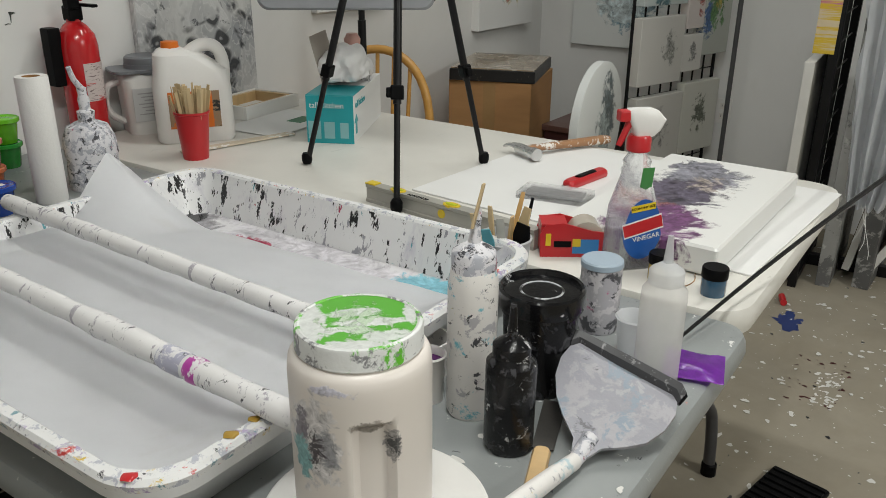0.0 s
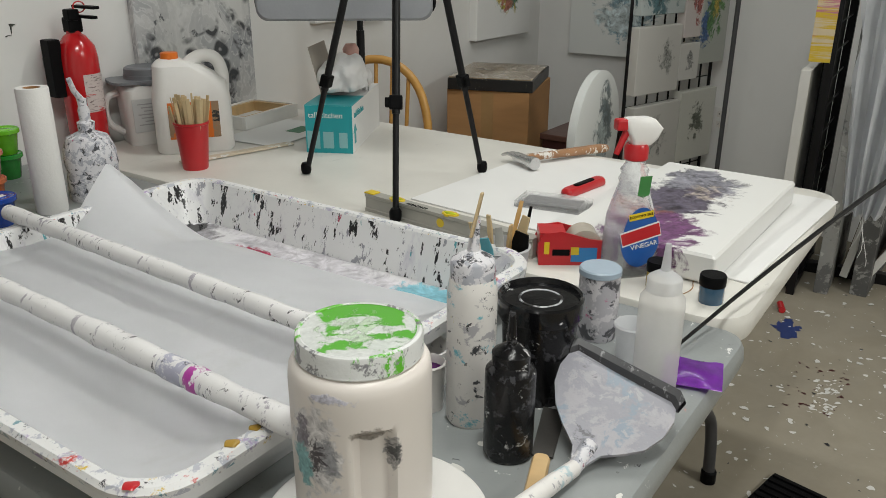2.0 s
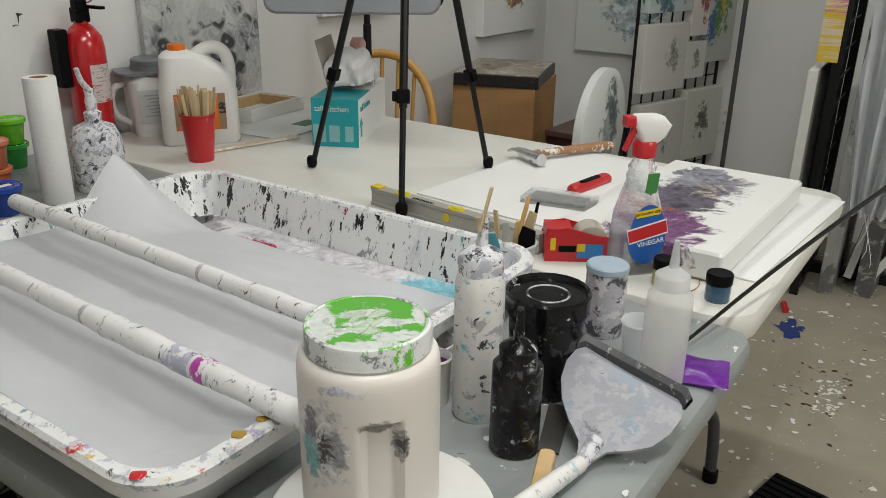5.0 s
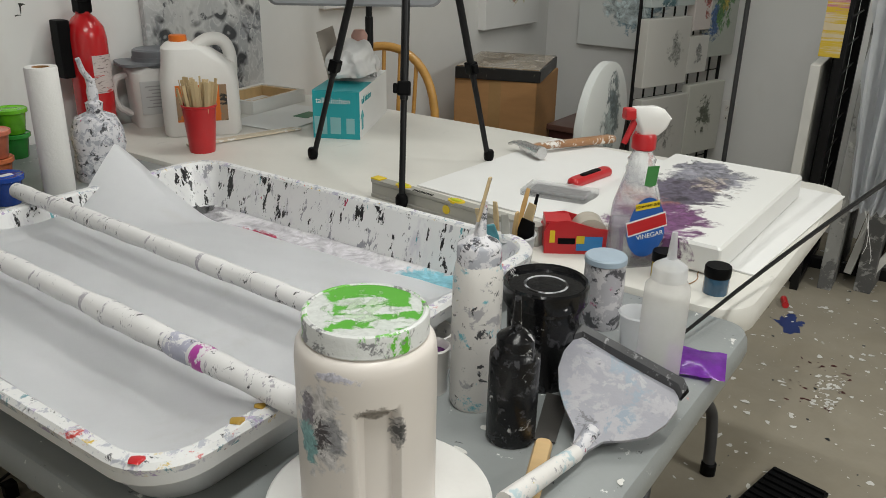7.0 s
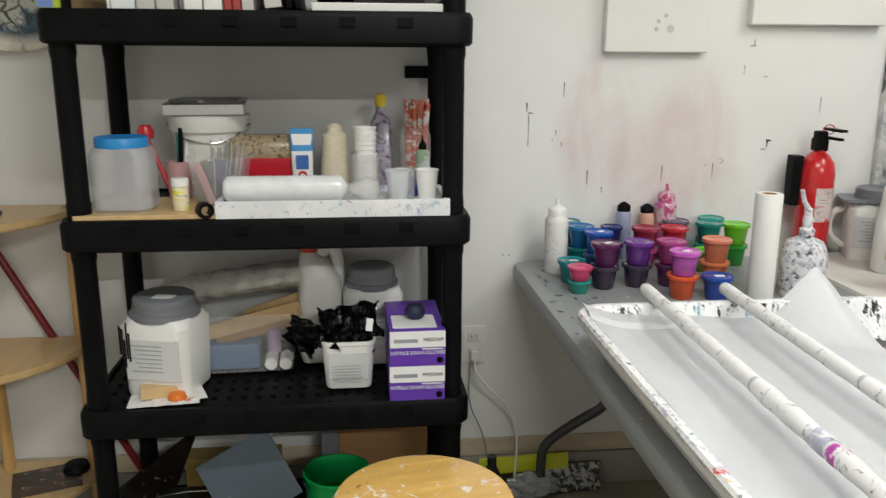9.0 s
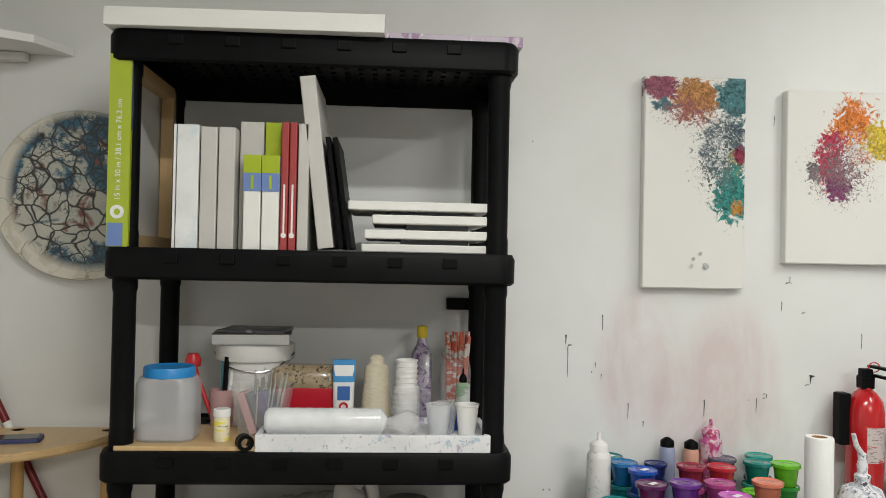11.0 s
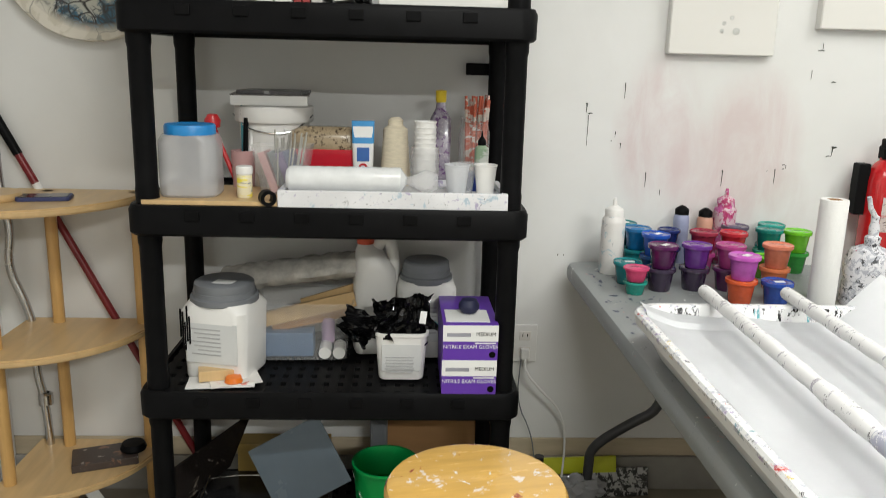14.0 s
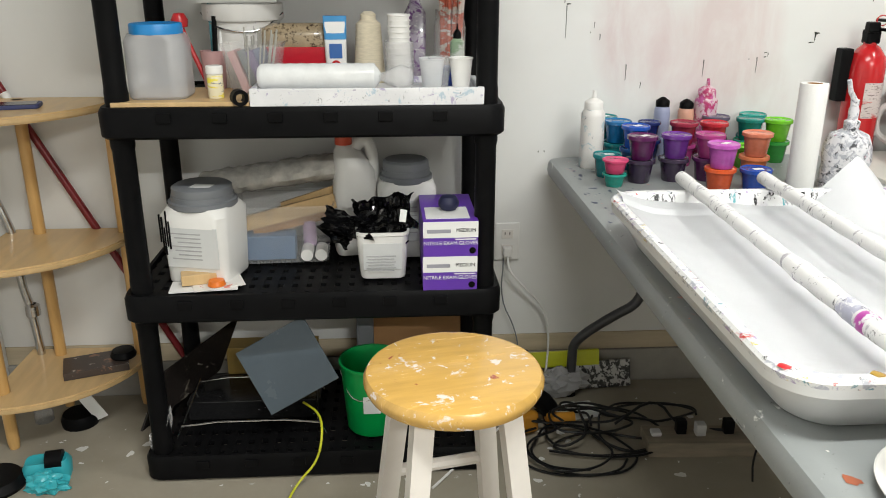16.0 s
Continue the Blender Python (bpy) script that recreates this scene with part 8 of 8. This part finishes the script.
grid_rack()
RK = pose(3.95, -0.757, 0, 0, 0, -16.6)
for u0, u1, z0, z1, col, blobs, lab in (
        (0.0, 0.29, 0.665, 0.94, (0.56, 0.55, 0.52), [((0.3, 0.3, 0.28), (0.05, 0, 0.0), (0.1, V, 0.15), 20, -0.05)], "pale grey abstract canvas hung on the grid"),
        (0.29, 0.43, 0.70, 0.855, (0.60, 0.59, 0.56), [((0.25, 0.25, 0.24), (0, 0, 0), (0.05, V, 0.08), 30, -0.03)], "small pale canvas hung on the grid"),
        (0.01, 0.33, 0.33, 0.615, (0.52, 0.51, 0.48), [((0.34, 0.33, 0.31), (0, 0, 0), (0.15, V, 0.15), 14, -0.02)], "pale beige canvas hung on the grid"),
        (0.335, 0.60, 0.33, 0.645, (0.55, 0.55, 0.50), [((0.10, 0.11, 0.08), (0.0, 0, 0.02), (0.09, V, 0.14), 24, 0.0)], "pale canvas with dark olive strokes"),
        (0.0, 0.29, 0.985, 1.25, (0.45, 0.50, 0.50), [((0.05, 0.12, 0.14), (0, 0, 0.0), (0.2, V, 0.2), 14, 0.05)], "teal-grey canvas hung on the grid"),
        (0.30, 0.42, 0.88, 1.25, (0.60, 0.55, 0.53), [((0.32, 0.08, 0.07), (0.03, 0, 0.0), (0.06, V, 0.2), 24, 0.04)], "canvas with red strokes hung on the grid"),
        (0.425, 0.62, 0.76, 1.25, (0.42, 0.44, 0.40), [((0.04, 0.10, 0.25), (-0.07, 0, -0.08), (0.05, V, 0.12), 20, 0.05), ((0.08, 0.20, 0.06), (-0.01, 0, 0.02), (0.08, V, 0.2), 18, 0.06), ((0.42, 0.32, 0.04), (0.0, 0, 0.0), (0.05, V, 0.1), 26, -0.02)], "blue, green and yellow abstract canvas on the grid")):
    t = thing("rack_canvas", (0, 0, 0), 0, lab, "canvas", "canvases on the grid rack")
    t.matrix_world = RK @ pose((u0 + u1) / 2, -0.028, (z0 + z1) / 2)
    part("canvas_body", move(loft([(u1 - u0, z1 - z0, 0.003, -0.02), (u1 - u0, z1 - z0, 0.003, 0.018), (u1 - u0 - 0.005, z1 - z0 - 0.005, 0.003, 0.02)], 2), pose(0, 0, 0, 90, 0, 0)), art("rack art " + lab[:9], col, blobs), t)
t = thing("metal_pole", (4.44, -1.04, 0), 0, "thin grey metal pole standing by the wall", "pole")
part("pole", lathe([(0, 0.0), (0.06, 0.0), (0.06, 0.012), (0.0105, 0.02), (0.0105, 2.3), (0, 2.3)], 14), surf("grey steel", (0.10, 0.10, 0.105), 0.4, 0.4), t, smooth=True)
# softbox on its own stand
t = thing("softbox", (2.77, -0.33, 0), 0, "grey fabric softbox with a black rim on a black stand", "softbox")
part("pole", lathe([(0, 0.0), (0.013, 0.0), (0.013, 1.0), (0.010, 1.0), (0.010, 1.75), (0, 1.75)], 14), "blackmetal", t, smooth=True)
for k in range(3):
    a = radians(30 + 120 * k)
    part("stand_leg", tube([(0, 0, 0.30), (0.30 * math.cos(a), 0.30 * math.sin(a), 0.008)], 0.008, 8), "blackmetal", t, smooth=True)
sb = Matrix.Translation((-0.383, -0.277, 1.292)) @ Matrix.Rotation(radians(39), 4, "Z") @ Matrix.Rotation(radians(-82), 4, "Y")
part("fabric", move(loft([(0.12, 0.12, 0.02, -0.22), (0.40, 0.40, 0.03, -0.06), (0.44, 0.44, 0.03, 0.03), (0.43, 0.43, 0.03, 0.04)], 5), sb), surf("grey nylon", (0.26, 0.27, 0.29), 0.6, var=0.1, bump=0.3, fine=120), t, smooth=True)
part("rim", move(loft([(0.40, 0.452, 0.035, -0.075), (0.41, 0.47, 0.035, -0.06), (0.40, 0.46, 0.035, -0.05), (0.37, 0.42, 0.03, -0.06), (0.40, 0.452, 0.035, -0.075)], 5, (False, False)), sb), "black", t, smooth=True)
part("arm", tube([(0, 0, 1.5), (-0.17, -0.165, 1.40)], 0.010, 8), "blackmetal", t, smooth=True)

# stacked frames and cloth by the east wall
t = thing("white_canvas", (4.02, -1.455, 0.0), 0, "tall white canvas standing on edge", "canvas")
part("canvas_body", box((0, 0, 0.43), (0.50, 0.034, 0.84), 0.003), "canvas", t)
t.matrix_world = pose(4.04, -1.455, 0, 0, 0, 4)
t = thing("display_stand", (4.10, -1.52, 0.0), 3, "black wire display frame standing on the floor", "frame")
for c, s in (((-0.25, 0, 0.72), (0.03, 0.03, 1.44)), ((0.25, 0, 0.72), (0.03, 0.03, 1.44)), ((0, 0, 1.42), (0.5, 0.03, 0.03)), ((0, 0, 0.03), (0.5, 0.03, 0.03))):
    part("frame_bar", box(c, s, 0.002), "blackmetal", t)
for k in range(14):
    part("wire", tube([(-0.25, 0, 0.1 + 0.1 * k), (0.25, 0, 0.1 + 0.1 * k)], 0.003, 6), "blackmetal", t)
part("backing", box((0.0, 0.02, 0.72), (0.48, 0.006, 1.40)), "black", t)
t = thing("floor_beam", (4.15, -1.72, 0), 95, "low black metal rail on the floor", "rail")
part("rail", box((0, 0, 0.022), (0.50, 0.04, 0.044), 0.003), "blackmetal", t)
t = thing("grey_canvas", (4.16, -1.62, 0.0), 2, "tall canvas with grey mottled print standing on edge", "canvas")
part("canvas_body", box((0, 0, 0.60), (0.50, 0.05, 1.20), 0.003), splat("grey mottled canvas", (0.28, 0.28, 0.27), [((0.12, 0.12, 0.12), 0.5, 7), ((0.42, 0.42, 0.40), 0.4, 5)], 0.6), t)
t = thing("dark_canvas", (4.2, -1.76, 0.0), -2, "dark grey textured canvas standing on edge", "canvas")
part("canvas_body", box((0, 0, 0.42), (0.46, 0.06, 0.84), 0.003), splat("charcoal canvas", (0.10, 0.10, 0.10), [((0.3, 0.3, 0.29), 0.45, 8)], 0.6), t)
t = thing("sunset_picture", (3.84, -1.50, 1.055), 0, "narrow canvas of yellow, pink and blue bands", "painting")
part("canvas_body", box((0, 0, 0), (0.012, 0.07, 0.36), 0.001), surf("sunset bands", (0.72, 0.60, 0.40), 0.6, layers=[((0.72, 0.50, 0.04), 5, 0.48, 0.52, 0, (0.2, 0.2, 4)), ((0.6, 0.22, 0.30), 6, 0.55, 0.58, 0, (0.2, 0.2, 3.5)), ((0.08, 0.25, 0.5), 4, 0.62, 0.65, 0, (0.2, 0.2, 4))]), t)
t = thing("hanging_cloth", (3.62, -1.70, 0.0), 0, "frayed pale cloth hanging in front of the frames", "cloth")
bm = bmesh.new()
n, mrow = 26, 30
gr = []
for j in range(mrow + 1):
    v = j / mrow
    half = 0.055 + 0.13 * (1 - v) ** 0.8
    gr.append([bm.verts.new((0.03 * math.sin(i * 0.9 + v * 2) + 0.012 * noise.noise((i * .4, v * 5, 1)), -0.10 + 0.055 * v - half + 2 * half * i / n + (0.02 * noise.noise((v * 9, 0, 3)) if i in (0, n) else 0), 1.55 - 1.13 * v - 0.02 * abs(noise.noise((i * 1.7, 0, 7))) * (v > 0.97))) for i in range(n + 1)])
for j in range(mrow):
    for i in range(n):
        bm.faces.new((gr[j][i], gr[j][i + 1], gr[j + 1][i + 1], gr[j + 1][i]))
bmesh.ops.solidify(bm, geom=bm.faces[:], thickness=0.003)
part("cloth", bm, surf("pale cotton", (0.74, 0.76, 0.79), 0.8, var=0.08, bump=0.3, fine=300), t, smooth=True)
for k in range(3):
    part("thread", tube([(0, -0.06 + 0.012 * k, 0.43), (-0.02 * k, -0.05 - 0.02 * k, 0.35 - 0.03 * k), (-0.02 * k, -0.03 - 0.03 * k, 0.30 - 0.02 * k)], 0.0010, 5, smooth=1), "sheet", t)
part("cord_hook", tube([(0, -0.10, 1.54), (0, -0.10, 2.6)], 0.003, 6), "sheet", t)
for px_, py_, lean_, h_ in ((4.07, -1.685, 9, 0.38), (4.07, -1.755, 27, 0.24)):
    t = thing("leaning_canvas", (px_, py_, 0.0445), 0, "white canvas edge leaning in the stack on the low rail", "canvas", "canvases leaning on the rail")
    t.matrix_world = pose(px_, py_, 0.0445, lean_, 0, 0)
    part("canvas_body", box((0.1, 0, h_ / 2), (0.30, 0.028, h_), 0.002), "canvas", t)
    part("canvas_back", box((0.1, 0.0155, h_ / 2), (0.27, 0.003, h_ - 0.04)), surf("brown board back", (0.10, 0.07, 0.05), 0.7), t)
t = thing("rubber_mat", (2.52, -1.81, 0.0), -12, "ridged black rubber mat on the concrete floor", "mat")
part("mat_base", box((0, 0, 0.006), (0.20, 0.14, 0.012), 0.003), "black", t)
for k in range(8):
    part("ridge", box((-0.0875 + 0.025 * k, 0, 0.0145), (0.012, 0.13, 0.006), 0.001), "black", t)
t = thing("marker_pen", (3.673, -1.54, 0.0), 20, "small red plastic cap on the floor", "cap")
part("cap", tube([(-0.03, 0, 0.012), (0.03, 0, 0.012)], 0.012, 12), "redplastic", t, smooth=True)


def floor_spots(name, n, x0, x1, y0, y1, r0, r1, mat_, label, seed, sx=1.0, base=0.0):
    rng = random.Random(seed)
    bm = bmesh.new()
    for _ in range(n):
        cx, cy = rng.uniform(x0, x1), rng.uniform(y0, y1)
        r = r0 + (r1 - r0) * rng.random() ** 3
        k = 9
        ph = rng.uniform(0, 6)
        st = rng.uniform(1, 1 + sx)
        tw = rng.uniform(0, 3.14)
        lift = base + 0.0008 + 0.000002 * _
        loop = []
        for i in range(k):
            a = 2 * math.pi * i / k
            q = r * (1 + 0.25 * math.sin(2 * a + ph) + 0.2 * math.sin(3 * a + 2 * ph))
            u, v = q * st * math.cos(a), q * math.sin(a)
            loop.append(bm.verts.new((cx + u * math.cos(tw) - v * math.sin(tw), cy + u * math.sin(tw) + v * math.cos(tw), lift)))
        bm.faces.new(loop)
    bmesh.ops.recalc_face_normals(bm, faces=bm.faces[:])
    ob = part(name, bm, mat_)
    for p in ob.data.polygons:
        if p.normal.z < 0:
            p.flip()
    tagged(ob, label, "paint spots", kind="stuff")


WP = surf("white floor paint", (0.68, 0.67, 0.64), 0.4, var=0.06)
floor_spots("paint_spots", 900, 2.3, 4.4, -2.4, -1.1, 0.0010, 0.0085, WP, "white paint drops dried on the concrete floor", 1)
floor_spots("paint_spots", 170, -0.5, 1.6, -1.0, -0.05, 0.002, 0.012, WP, "white paint drops dried on the concrete floor", 2)
floor_spots("paint_cluster", 60, 3.0, 3.24, -1.83, -1.76, 0.002, 0.007, WP, "cluster of white paint drops on the floor", 3)
floor_spots("dark_spots", 40, 3.0, 3.3, -1.85, -1.68, 0.002, 0.007, surf("dark red paint", (0.06, 0.012, 0.012), 0.3), "dark red paint drops on the floor", 4)
floor_spots("blue_smear", 10, 3.49, 3.60, -1.635, -1.575, 0.010, 0.028, surf("blue floor paint", (0.03, 0.05, 0.17), 0.35), "smear of blue paint on the floor", 5, 1.6)
floor_spots("black_spots", 60, 2.4, 4.2, -2.3, -1.2, 0.002, 0.008, surf("black floor paint", (0.02, 0.02, 0.022), 0.35), "black paint drops on the floor", 6)

floor_spots("rust_drips", 9, 1.10, 1.15, -1.74, -1.55, 0.004, 0.016, surf("rust red paint film", (0.34, 0.10, 0.05), 0.4), "rust-red paint smears on the grey table edge", 9, 2.5, TZ)
floor_spots("table_flecks", 60, 1.10, 1.24, -0.70, -0.12, 0.0015, 0.007, surf("navy paint fleck", (0.03, 0.04, 0.10), 0.3), "dark paint flecks on the grey table", 10, 1.5, TZ)
floor_spots("table_flecks", 50, 1.10, 1.80, -1.80, -1.50, 0.0015, 0.006, WP, "white paint flecks on the grey table", 11, 1.5, TZ)
